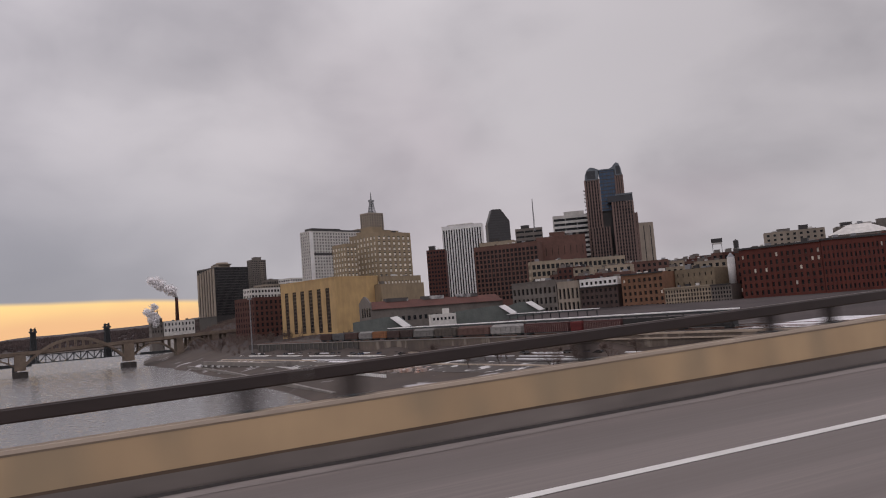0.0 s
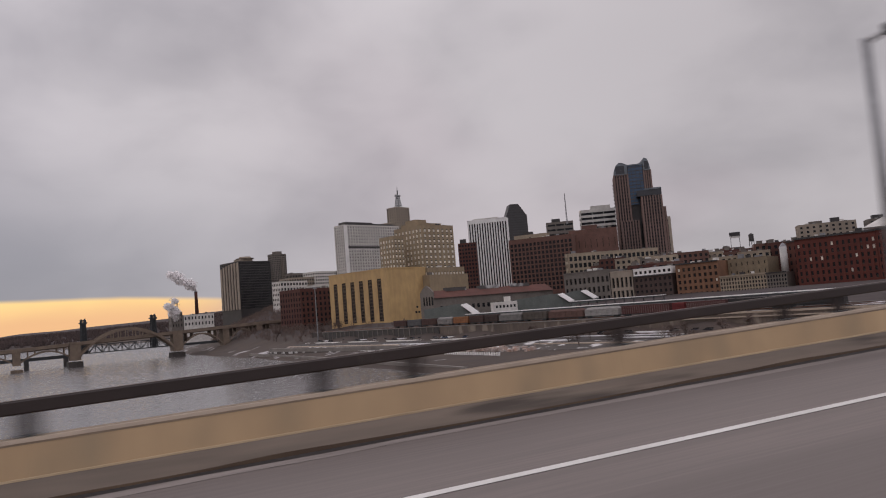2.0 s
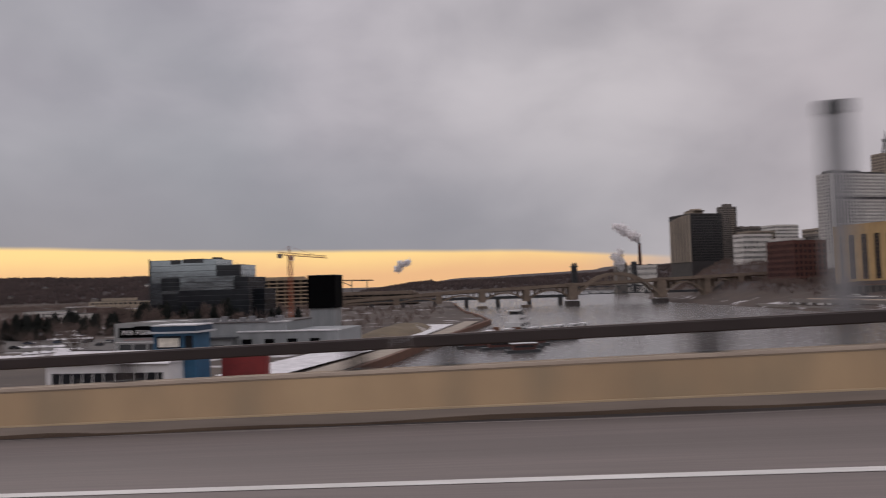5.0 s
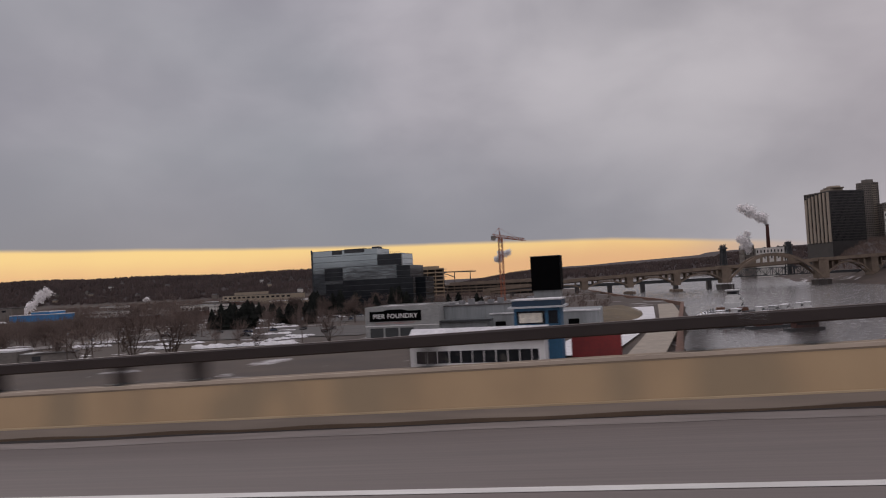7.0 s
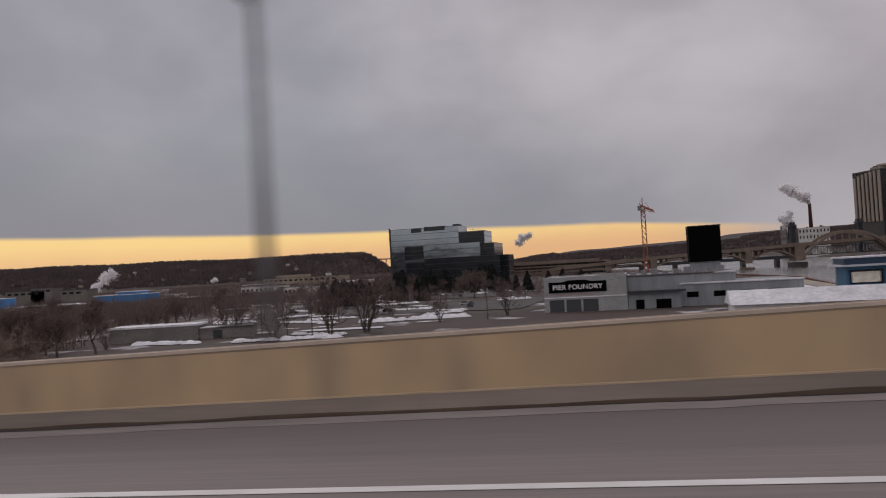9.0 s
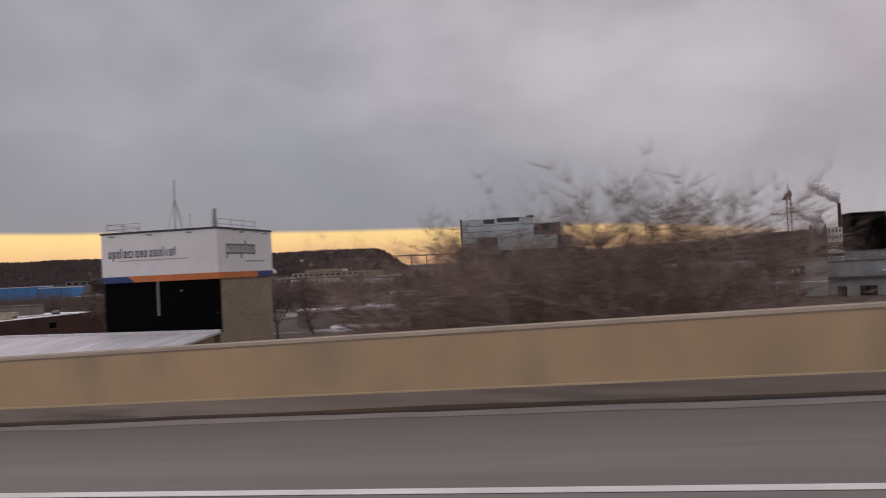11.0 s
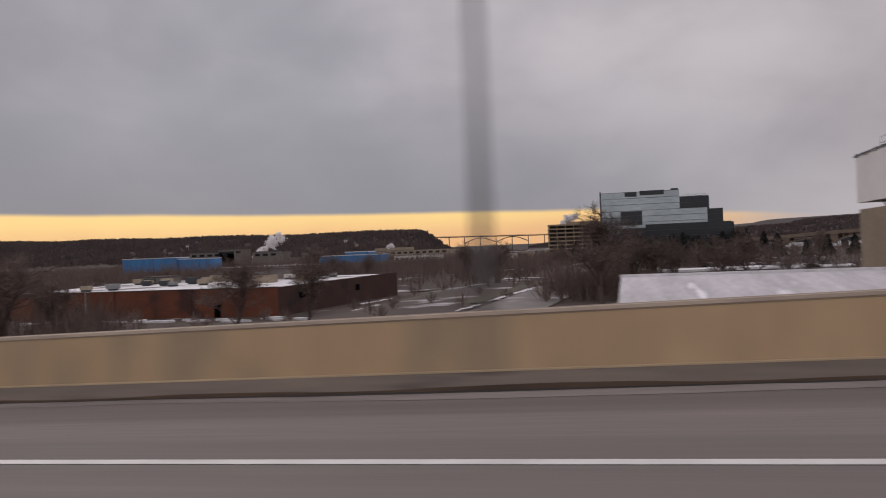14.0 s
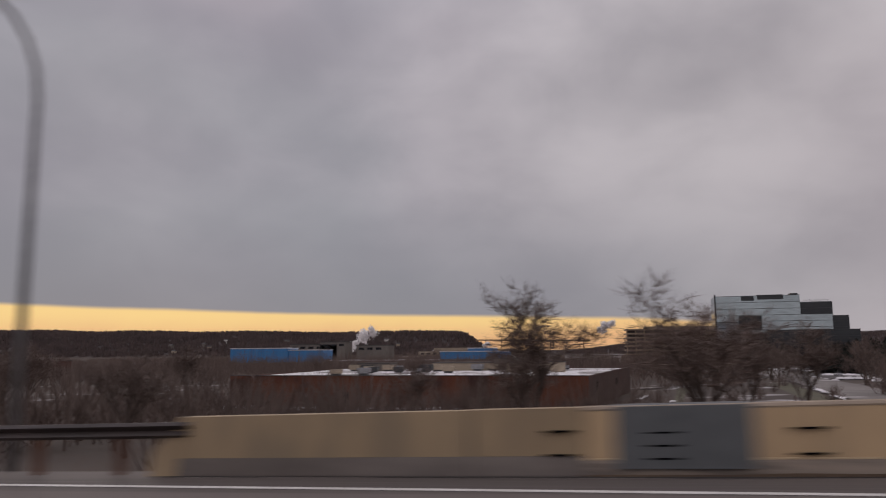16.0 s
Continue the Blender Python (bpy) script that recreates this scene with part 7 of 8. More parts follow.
# ---- foundry by the river ----
fd = thing("foundry_building", "pale grey painted workshop with roll-up doors and a black sign", "building", (-288.5, 243.5, -25))
W_PALE = material("pale_grey_paint", (0.37, 0.37, 0.36), (0.29, 0.29, 0.285), 0.15, 0.8, stretch=(1, 1, 2))
W_PALE2 = material("blue_grey_metal", (0.27, 0.285, 0.29), (0.21, 0.22, 0.225), 0.1, 0.7, stretch=(4, 1, 0.3))
fh, fw = 12.8, 26.0
part("front_wall", Mesh().add([(x, 0, z) for x, z in ((0, 0), (0, fh), (fw, fh), (fw, 0), (17.0, 0), (17.0, 5.6), (1.6, 5.6), (1.6, 0))] + [(x, 0.5, z) for x, z in ((0, 0), (0, fh), (fw, fh), (fw, 0), (17.0, 0), (17.0, 5.6), (1.6, 5.6), (1.6, 0))],
                              [(7, 6, 1, 0), (6, 5, 2, 1), (5, 4, 3, 2), (8, 9, 14, 15), (9, 10, 13, 14), (10, 11, 12, 13)] + [(i, (i + 1) % 8, 8 + (i + 1) % 8, 8 + i) for i in range(8)]), W_PALE, fd)
for x in (0, fw - 0.5):
    part("side_wall", Mesh().box(x, x + 0.5, 0.5, 30, 0, fh), W_PALE, fd)
part("rear_wall", Mesh().box(0.5, fw - 0.5, 29.5, 30, 0, fh), W_PALE, fd)
part("roof", Mesh().box(0.5, fw - 0.5, 0.5, 29.5, fh - 0.6, fh - 0.3), M_ROOF, fd)
part("belt_course", Mesh().box(0, fw, -0.12, -0.003, 6.2, 6.5), M_WHITEPANEL, fd)
M_SHUTTER = material("grey_roll_shutter", (0.060, 0.064, 0.066), (0.045, 0.048, 0.05), 0.4, 0.6, stretch=(0.2, 1, 8))
for x in (1.6, 6.9, 12.2):
    part("roll_door", Mesh().box(x, x + 4.7, 0.25, 0.4, 0, 5.6), M_SHUTTER, fd)
for x in (6.3, 11.6):
    part("door_post", Mesh().box(x, x + 0.6, 0.02, 0.48, 0, 5.6), W_PALE, fd)
sg = part("sign_board", Mesh().prism([(1.6, -0.2), (19.8, -0.2), (19.8, -0.003), (1.6, -0.003)], 7.9, 11.3), M_BLACK, fd, "black sign board with a raised middle")
part("sign_crest", Mesh().prism([(6, -0.2), (15, -0.2), (15, -0.003), (6, -0.003)], 11.3, 11.8, top=[(8, -0.2), (13, -0.2), (13, -0.003), (8, -0.003)]), M_BLACK, sg)
fc = bpy.data.curves.new("lettering", "FONT")
fc.body, fc.size, fc.extrude, fc.align_x = "PIER FOUNDRY", 2.15, 0.03, "CENTER"
fc.space_character, fc.offset = 1.08, 0.035
lt = new("lettering", fc)
lt.matrix_basis = pose(10.7, -0.24, 8.9, 90, 0, 0)
lt.data.materials.append(M_WHITEPANEL)
lt.parent = sg
word_bars([0.8] * 12, 3.8, 7.0, 0.5, lambda m, a, b, z0, z1: m.box(a, b, -0.06, -0.003, z0, z1), 0.35, (), (), (fd, material("faded_red_paint", (0.48, 0.20, 0.19))))
part("badge", Mesh().box(-0.06, 0.0, 3, 5, 7, 10), M_BLACK, fd)
f2 = thing("workshop_annex", "blue-grey metal workshop annex with roof vents", "building", (-262.4, 246, -25))
part("low_wall", Mesh().box(0.1, 16, -2, 20, 0, 6.8), W_PALE2, f2)
part("low_roof", Mesh().box(0.1, 17.5, -3.2, 1, 6.8, 7.4), M_DARKSTEEL, f2)
part("tall_wall", Mesh().box(0.1, 33, 4, 34, 6.0, 11.7), W_PALE2, f2)
part("long_wall", Mesh().box(16.05, 52, 2, 34, 0, 8.6), W_PALE2, f2)
part("long_roof", Mesh().box(16.1, 52.3, 1.7, 4, 8.6, 9.0), M_SNOW, f2)
part("tall_roof", Mesh().box(0, 33.2, 3.8, 34.2, 11.7, 12.1), M_ROOF, f2)
for x, wd, hh2 in ((2.4, 2.6, 4.6), (8.5, 4.6, 4.6)):
    part("door", Mesh().box(x, x + wd, -2.08, -1.9, 0, hh2), M_BLACK, f2)
for i in range(9):
    part("roof_vent", Mesh().box(1 + i * 3.4, 3 + i * 3.4, 8, 10, 12.1, 13.0 + 0.5 * (i % 3)), M_STEEL, f2)
for i in range(4):
    part("window", Mesh().box(18 + i * 8, 21.5 + i * 8, 1.92, 2.1, 4.5, 6.2), M_BLACK, f2)
# black tank box on the works
bk = thing("black_silo_box", "tall matt black box silo on a grey plinth", "silo", (-238.9, 305, -12))
part("plinth", Mesh().box(0.6, 11.2, 0.6, 11.2, -12, 1.8), W_PALE2, bk)
part("box", Mesh().box(0, 11.8, 0, 11.8, 1.8, 15.4), M_BLACK, bk)
part("rim", Mesh().box(-0.15, 11.95, -0.15, 11.95, 15.4, 15.7), M_DARKSTEEL, bk)
# tower crane
cr = thing("tower_crane", "orange lattice tower crane", "crane", (-254.8, 330, -24), 82)
M_CRANE = material("orange_crane_paint", (0.34, 0.10, 0.045), (0.26, 0.08, 0.04), 0.4, 0.6)
m = Mesh()
for a, b in ((-0.8, -0.8), (0.8, -0.8), (0.8, 0.8), (-0.8, 0.8)):
    m.beam((a, b, 0), (a, b, 37.5), 0.22)
for j in range(16):
    z = j * 2.35
    for a in (-0.8, 0.8):
        m.beam((a, -0.8, z), (a, 0.8, z + 2.35), 0.12).beam((-0.8, a, z), (0.8, a, z + 2.35), 0.12)
part("mast", m, M_CRANE, cr)
m = Mesh()
for y, z in ((-0.6, 37.5), (0.6, 37.5), (0, 38.6)):
    m.beam((-11, y, z), (40, y, z), 0.2)
for j in range(24):
    x = -11 + j * 2.08
    m.beam((x, -0.6, 37.5), (x + 1.04, 0, 38.6), 0.1).beam((x + 1.04, 0, 38.6), (x + 2.08, -0.6, 37.5), 0.1)
part("jib", m, M_CRANE, cr)
m = Mesh().beam((-0.4, 0, 38.6), (-1.2, 0, 41.8), 0.25).beam((0.4, 0, 38.6), (-1.2, 0, 41.8), 0.2).beam((-1.2, 0, 41.8), (26, 0, 38.6), 0.08).beam((-1.2, 0, 41.8), (-10, 0, 38.6), 0.08)
part("apex", m, M_CRANE, cr)
part("cab", Mesh().box(0.9, 2.3, -0.7, 0.7, 35.2, 37.2), M_WHITEPANEL, cr)
part("counterweight", Mesh().box(-10.9, -8.6, -0.7, 0.7, 36.0, 37.9), M_WALLGREY, cr)

# blue pilot house, white office and red truck by the landing
bh = thing("blue_pilot_house", "bright blue two-storey lookout house with a wide eave", "building", (-223.2, 149.5, -23.4))
M_NAVY = material("navy_fascia", (0.018, 0.045, 0.085), (0.014, 0.035, 0.065), 0.3, 0.6)
M_BOATWHITE = material("pale_eave_edge", (0.55, 0.56, 0.58), (0.45, 0.46, 0.48), 0.5, 0.7)
M_BLUEHOUSE = material("blue_house_paint", (0.028, 0.115, 0.215), (0.022, 0.09, 0.17), 0.3, 0.6)
part("lower_wall", Mesh().box(4.6, 9.2, 0, 7, 0, 8.4), M_BLUEHOUSE, bh)
part("upper_wall", Mesh().box(0, 9.2, -0.2, 7, 8.4, 9.4).box(0, 9.2, -0.2, 7, 12.0, 12.6).box(0, 0.5, -0.2, 7, 9.4, 12).box(8.7, 9.2, -0.2, 7, 9.4, 12).box(6.2, 6.8, -0.2, 0.3, 9.4, 12), M_BLUEHOUSE, bh)
part("window_band", Mesh().box(0.3, 8.9, 0.0, 6.8, 9.4, 12.0), M_GLASS, bh)
part("pale_blind", Mesh().box(1.0, 5.6, -0.1, -0.02, 9.7, 11.6), M_LITGLASS, bh)
part("post", Mesh().box(0.1, 0.5, 0, 0.4, 0, 8.4), M_BLUEHOUSE, bh)
part("eave", Mesh().box(-1.0, 10.2, -1.2, 8, 12.6, 12.95), M_BOATWHITE, bh, "pale snowy eave edge")
part("fascia", Mesh().box(-0.3, 9.6, -0.5, 7.4, 12.95, 14.1), M_NAVY, bh, "dark blue fascia above the eave")
part("roof", Mesh().box(-0.4, 9.7, -0.6, 7.5, 14.1, 14.35), M_SNOW, bh)
wo = thing("white_river_office", "long low white building with a band of dark windows", "building", (-243.2, 143, -23.6))
part("wall", Mesh().box(0, 26.5, 0, 8, 0, 3.0).box(0, 26.5, 0, 8, 5.4, 7.2).box(0, 1.2, 0, 8, 3, 5.4).box(25.3, 26.5, 0, 8, 3, 5.4), M_WHITEPANEL, wo)
part("window_band", Mesh().box(1.0, 25.5, 0.15, 7.8, 3.0, 5.4), M_GLASS, wo)
for i in range(10):
    part("mullion", Mesh().box(3.2 + i * 2.3, 3.35 + i * 2.3, 0.05, 0.2, 3, 5.4), M_WHITEPANEL, wo)
part("roof", Mesh().add([(-0.6, -0.8, 7.2), (27, -0.8, 7.2), (27, 4, 9.6), (-0.6, 4, 9.6), (-0.6, 8.8, 7.2), (27, 8.8, 7.2)], [(0, 1, 2, 3), (3, 2, 5, 4), (0, 3, 4), (1, 5, 2), (0, 4, 5, 1)]), M_SNOW, wo, "low snow-covered roof")
rt = thing("red_trailer", "dark red box trailer parked beside the lookout house", "trailer", (-213, 160, -23.0))
part("box", Mesh().box(0, 10.2, 0, 2.6, 1.2, 6.4), material("dark_red_trailer", (0.26, 0.030, 0.028), (0.20, 0.025, 0.025), 0.3, 0.6), rt)
part("rail", Mesh().box(-0.05, 10.25, -0.05, 2.65, 6.4, 6.6), M_DARKSTEEL, rt)
for x in (1.8, 3.2, 8.6):
    part("wheel", Mesh().tube([(x, 0.0, 0.5), (x, 2.6, 0.5)], 0.5, 14), M_BLACK, rt)

# ---- tow boat and barges ----
def hull(l, w, h, rake):
    return Mesh().prism([(rake, 0), (l, 0), (l, w), (rake, w)], -1.5, 0, top=[(0, 0), (l, 0), (l, w), (0, w)]).box(0, l, 0, w, 0, h)


tb = thing("tow_boat", "white river tow boat with stacked decks and a pilot house", "boat", (-152, 356, WATER), 80)
tb.scale = (1.15, 1.15, 1.15)
M_BOAT = material("white_boat_paint", (0.68, 0.67, 0.66), (0.55, 0.54, 0.53), 0.4, 0.6)
part("hull", hull(26, 8, 1.4, 2), M_DARKSTEEL, tb)
part("main_deck", Mesh().box(3, 24, 0.8, 7.2, 1.4, 4.0), M_BOAT, tb)
part("upper_deck", Mesh().box(4, 17, 1.4, 6.6, 4.0, 6.4), M_BOAT, tb)
part("pilot_house", Mesh().box(5, 11, 2, 6, 6.4, 7.2).box(5, 11, 2, 6, 8.4, 8.7).box(4.4, 11.6, 1.4, 6.6, 8.7, 8.95), M_BOAT, tb)
part("pilot_glass", Mesh().box(5.1, 10.9, 2.1, 5.9, 7.2, 8.4), M_GLASS, tb)
for i in range(8):
    part("window", Mesh().box(4.2 + i * 2.4, 5.4 + i * 2.4, 0.72, 0.85, 2.3, 3.3), M_GLASS, tb)
for i in range(5):
    part("window", Mesh().box(5 + i * 2.3, 6.2 + i * 2.3, 1.32, 1.45, 4.8, 5.7), M_GLASS, tb)
part("funnels", Mesh().tube([(15, 2.4, 6.4), (15, 2.4, 8.6)], 0.5, 10).tube([(15, 5.6, 6.4), (15, 5.6, 8.6)], 0.5, 10), M_DARKSTEEL, tb)
m = Mesh()
for i in range(14):
    m.beam((3 + i * 1.6, 0.5, 4.0), (3 + i * 1.6, 0.5, 5.0), 0.07)
m.beam((3, 0.5, 5.0), (24, 0.5, 5.0), 0.07).beam((8, 4, 8.9), (8, 4, 12.5), 0.12).beam((7, 4, 11.2), (9, 4, 11.2), 0.1)
part("rails_and_mast", m, M_BOAT, tb)
for i, (x, y, l, w, c, lab) in enumerate(((-160, 318, 24, 8, M_BOAT, "white deck barge with snow on it"), (-150, 300, 22, 7, M_RUST, "low rusty work barge"), (-166, 340, 30, 8, M_DARKSTEEL, "dark steel deck barge"), (-176, 296, 16, 6, M_DARKSTEEL, "dark work float with gear"))):
    b = thing("barge", lab, "barge", (x, y, WATER), 10, "barges at the landing")
    part("hull", hull(l, w, 1.5, 1.5), M_DARKSTEEL, b)
    part("deck", Mesh().box(0.3, l - 0.3, 0.3, w - 0.3, 1.5, 1.75), M_SNOW if i == 0 else c, b)
    if i:
        for x0, x1, y0, y1, z1 in ((2, 5, 1.5, 4, 3.6), (7, 9, 1, 3, 2.8), (11, 15, 2, 5, 3.2)):
            part("gear_box", Mesh().box(x0, x1, y0, y1, 1.75, z1), (M_BOAT, M_STEEL, M_RUST)[i % 3], b)
# landing, ramp, lawn and shore snow
structure("landing_road", Mesh().add([(-204, 150, -22.9), (-196, 150, -22.9), (-181, 300, -22.9), (-178, 430, -22.9), (-186, 430, -22.9), (-190, 300, -22.9)], [(0, 1, 2, 5), (5, 2, 3, 4)]), material("pale_concrete_ramp", (0.34, 0.29, 0.23), (0.27, 0.23, 0.19), 0.2, 0.9), "pale concrete landing road along the shore", "road")
structure("shore_snow", Mesh().add([(-222, 176, -22.75), (-206, 168, -22.75), (-192, 280, -22.75), (-189, 400, -22.75), (-206, 400, -22.75), (-214, 250, -22.75)], [(0, 1, 2, 3, 4, 5)]), M_SNOW, "strip of snow beside the landing road", "snow")
structure("shore_wall", Mesh().prism([(a[1] + 0.5, a[0]) for a in SOUTH_BANK[1:7]] + [(a[1] - 1.2, a[0]) for a in SOUTH_BANK[1:7]][::-1], -27, -22.7), M_RUST, "rust-brown sheet pile shore wall", "wall")

M_SLUSH = material("slushy_concrete", (0.21, 0.188, 0.175), (0.14, 0.126, 0.117), 0.15, 0.8, c3=(0.46, 0.44, 0.435), cover=0.66, cscale=0.12)
# streets and lots on the flats
for nm, poly, mt, lab in (("street_north", [(-442.5, 120), (-429.5, 120), (-423.5, 225), (-421, 378), (-415, 470), (-428, 472), (-436.5, 380), (-437, 244)], M_SLUSH, "pale slushy side street across the flats"),
                          ("street_cross", [(-486, 228), (-437, 237), (-437, 244), (-484, 235)], M_SLUSH, "pale slushy cross street"),
                          ("lot_grey", [(-420, 268), (-300, 268), (-296, 330), (-430, 340)], M_ASPHALT, "grey parking lot with slush"),
                          ("lot_far", [(-440, 380), (-330, 370), (-320, 440), (-440, 450)], M_ASPHALT, "wide grey lot before the glass offices"),
                          ("grass_plot", [(-473, 150), (-470, 224), (-440, 232), (-444, 150)], material("winter_grass", (0.085, 0.078, 0.045), (0.065, 0.058, 0.036), 0.2, 0.95), "plot of dull winter grass")):
    structure(nm, Mesh().add([(x, y, land(x, y) + 0.25) for x, y in poly], [tuple(range(len(poly)))[::-1] if nm == "grass_plot" else tuple(range(len(poly)))]), mt, lab, "ground patch")
rnd = random.Random(5)
def snow_lumps(m, x, y, l, turn, size):
    """A ragged ridge of ploughed snow."""
    n = int(l / size * 1.6)
    for i in range(n):
        u = (i + rnd.uniform(-0.4, 0.4)) / n * l
        cx, cy = x + math.cos(turn) * u + rnd.uniform(-0.5, 0.5) * size, y + math.sin(turn) * u + rnd.uniform(-0.5, 0.5) * size
        r, z, k = size * rnd.uniform(0.5, 1.1), land(cx, cy), len(m.v)
        for q, wd in ((-0.1, 1.3), (0.25, 0.9), (0.42, 0.45)):
            m.v += [(cx + math.cos(a) * r * wd * rnd.uniform(0.7, 1.25), cy + math.sin(a) * r * wd * rnd.uniform(0.7, 1.25), z + r * q * rnd.uniform(0.7, 1.2) + 0.3) for a in (0, 1.047, 2.094, 3.142, 4.189, 5.236)]
        for j in range(2):
            m.f += [(k + j * 6 + a, k + j * 6 + (a + 1) % 6, k + j * 6 + 6 + (a + 1) % 6, k + j * 6 + 6 + a) for a in range(6)]
        m.f.append(tuple(k + 12 + a for a in range(6)))


def snow_ribbon(m, x, y, l, turn, wide):
    """A thin ragged verge of snow with gaps in it."""
    n, o = int(l / 0.9), rnd.uniform(0, 90)
    for i in range(n):
        w = [max(0.0, wide * (0.25 + 1.5 * noise.noise(((i + q) * 0.16 + o, 0.3, 0.7)))) for q in (0, 1)]
        if max(w) <= 0.02:
            continue
        off = [0.8 * noise.noise(((i + q) * 0.3, o, 0.2)) for q in (0, 1)]
        k = len(m.v)
        for q in (0, 1):
            u = (i + q) * 0.9
            for side in (-0.5, 0, 0.5):
                v = off[q] + side * w[q]
                px, py = x + math.cos(turn) * u - math.sin(turn) * v, y + math.sin(turn) * u + math.cos(turn) * v
                m.v.append((px, py, land(px, py) + (0.28 if side else 0.34 + 0.1 * w[q])))
        m.f += [(k, k + 3, k + 4, k + 1), (k + 1, k + 4, k + 5, k + 2)]


m = Mesh()
snow_lumps(m, -346, 231, 34, 0.3, 2.2)
snow_lumps(m, -360, 178, 26, 0.2, 1.8)
for x0_, y0_, l_, a_, w_ in ((-444.2, 130, 70, 1.5, 1.5), (-470, 226, 30, 0.2, 2.2), (-474, 150, 26, 1.5, 2.6), (-480, 176, 20, 1.45, 2.2), (-422.5, 252, 60, 1.55, 1.8), (-464, 262, 22, 0.1, 3.0), (-380, 200, 50, 0.15, 3.0), (-376, 212, 60, 0.2, 2.5)):
    snow_ribbon(m, x0_, y0_, l_, a_, w_)
for i in range(46):
    x, y, l = rnd.uniform(-520, -300), rnd.uniform(160, 470), rnd.uniform(5, 22)
    if x < -420 and y < 260:
        continue
    snow_lumps(m, x, y, l, rnd.uniform(-0.5, 0.9), rnd.uniform(0.7, 1.7))
tagged(part("snow_ridges", m, M_SNOW, smooth=True), "ragged ridges of old ploughed snow", "snow", kind="stuff")

# parked cars
CAR_PAINT = [material("car_body_paint", c, tuple(v * 0.8 for v in c), 1.0, 0.3, 0.2) for c in ((0.03, 0.03, 0.035), (0.45, 0.45, 0.46), (0.22, 0.03, 0.03), (0.05, 0.07, 0.12), (0.6, 0.59, 0.57), (0.12, 0.12, 0.125))]


def car_meshes(i):
    side = [(0, 0.35), (4.4, 0.35), (4.45, 0.8), (3.6, 0.95), (0.05, 0.95)]
    roof = [(0.4, 0.95), (1.0, 1.45), (2.6, 1.45), (3.4, 0.95)]
    def ext(p, w0, w1):
        n = len(p)
        return Mesh().add([(x, w0, z) for x, z in p] + [(x, w1, z) for x, z in p], [tuple(range(n)), tuple(range(2 * n - 1, n - 1, -1))] + [(a, n + a, n + (a + 1) % n, (a + 1) % n) for a in range(n)])
    return ext(side, 0, 1.75).data("body", CAR_PAINT[i]), ext(roof, 0.12, 1.63).data("cabin", M_GLASS)


CARS = [car_meshes(i) for i in range(6)]
WHEEL = Mesh().tube([(0, -0.02, 0), (0, 0.2, 0)], 0.32, 12).data("wheel", M_BLACK)


def car(x, y, z, turn, i):
    c = thing("parked_car", ("black", "silver", "dark red", "dark blue", "white", "grey")[i] + " parked car on the wet lot", "car", (x, y, z), turn, "parked cars")
    part("body", CARS[i][0], None, c)
    part("cabin", CARS[i][1], None, c)
    for wx, wy in ((0.85, 0), (3.5, 0), (0.85, 1.58), (3.5, 1.58)):
        o = part("wheel", WHEEL, None, c)
        o.location = (wx, wy, 0.32)


for i in range(26):
    cx, cy = in_yard(-150 + i * 13.2 + rnd.uniform(-4, 4), -12.4 + rnd.uniform(-0.6, 0.6))
    car(cx, cy, slope_z(-12.4) + 0.02, YARD_TURN + rnd.choice((0, 180)), rnd.choice((0, 1, 3, 5, 5)))
for i in range(22):
    car(rnd.uniform(-430, -330), rnd.uniform(385, 440), FLATS + 0.3, rnd.choice((10, 100)), rnd.choice((0, 1, 3, 4, 5)))
for i in range(14):
    car(rnd.uniform(-415, -305), rnd.uniform(275, 322), FLATS + 0.3, rnd.choice((5, 95)), rnd.choice((0, 1, 3, 4, 5)))
# stacked orange and white dock rubble by the river
m = Mesh()
for i in range(60):
    x, y = in_yard(rnd.uniform(56, 108), rnd.uniform(-47, -31))
    m.box(x, x + rnd.uniform(1, 3.5), y, y + rnd.uniform(1, 3), -21.8, -20.6 + rnd.uniform(0.2, 1.4))
tagged(part("dock_material", m, material("pinkish_blocks", (0.42, 0.25, 0.19), (0.5, 0.46, 0.43), 0.3, 0.9, vary=0.35, island=True)), "stacks of pink and white construction blocks by the river", "materials", kind="stuff")
fp = thing("light_mast", "tall thin light mast by the river road", "light mast", (63.5, 545, -21))
part("pole", Mesh().tube([(0, 0, 0), (0, 0, 44)], [0.5, 0.3], 8), M_STEEL, fp)
part("ring", Mesh().tube([(0, 0, 43), (0, 0, 44.2)], 1.4, 10), M_STEEL, fp)

# ---- where the ramp meets the ground ----
M_ENDTAN = material("weathered_tan_concrete", (0.375, 0.275, 0.168), (0.29, 0.212, 0.132), 0.45, 0.85, bump=0.003, fine=9, stretch=(1.3, 1, 0.3), c3=(0.25, 0.19, 0.125), cover=0.57, cscale=0.9, grit=0.3)
eb = thing("barrier_end", "tan concrete barrier end with lifting slots and a sloped nose", "barrier", kind="structure")
for a, b, hh3, mt in ((-477.02, -478.9, H2 - 0.01, M_ENDTAN), (-478.92, -484.6, H2 - 0.02, M_ENDTAN)):
    part("section", Mesh().sweep([(BAR_Y - 0.04, 0.42), (BAR_Y + 0.01, hh3), (BAR_Y + 0.33, hh3), (BAR_Y + 0.34, 0.42)], [on_road(b), on_road(a)]), mt, eb)
    part("toe", Mesh().sweep([(BAR_Y - 0.10, FOOT - 0.05), (BAR_Y - 0.10, FOOT + 0.03), (BAR_Y - 0.045, 0.418), (BAR_Y + 0.34, 0.418), (BAR_Y + 0.34, FOOT - 0.05)], [on_road(b), on_road(a)]), M_TOE, eb)
m = Mesh()
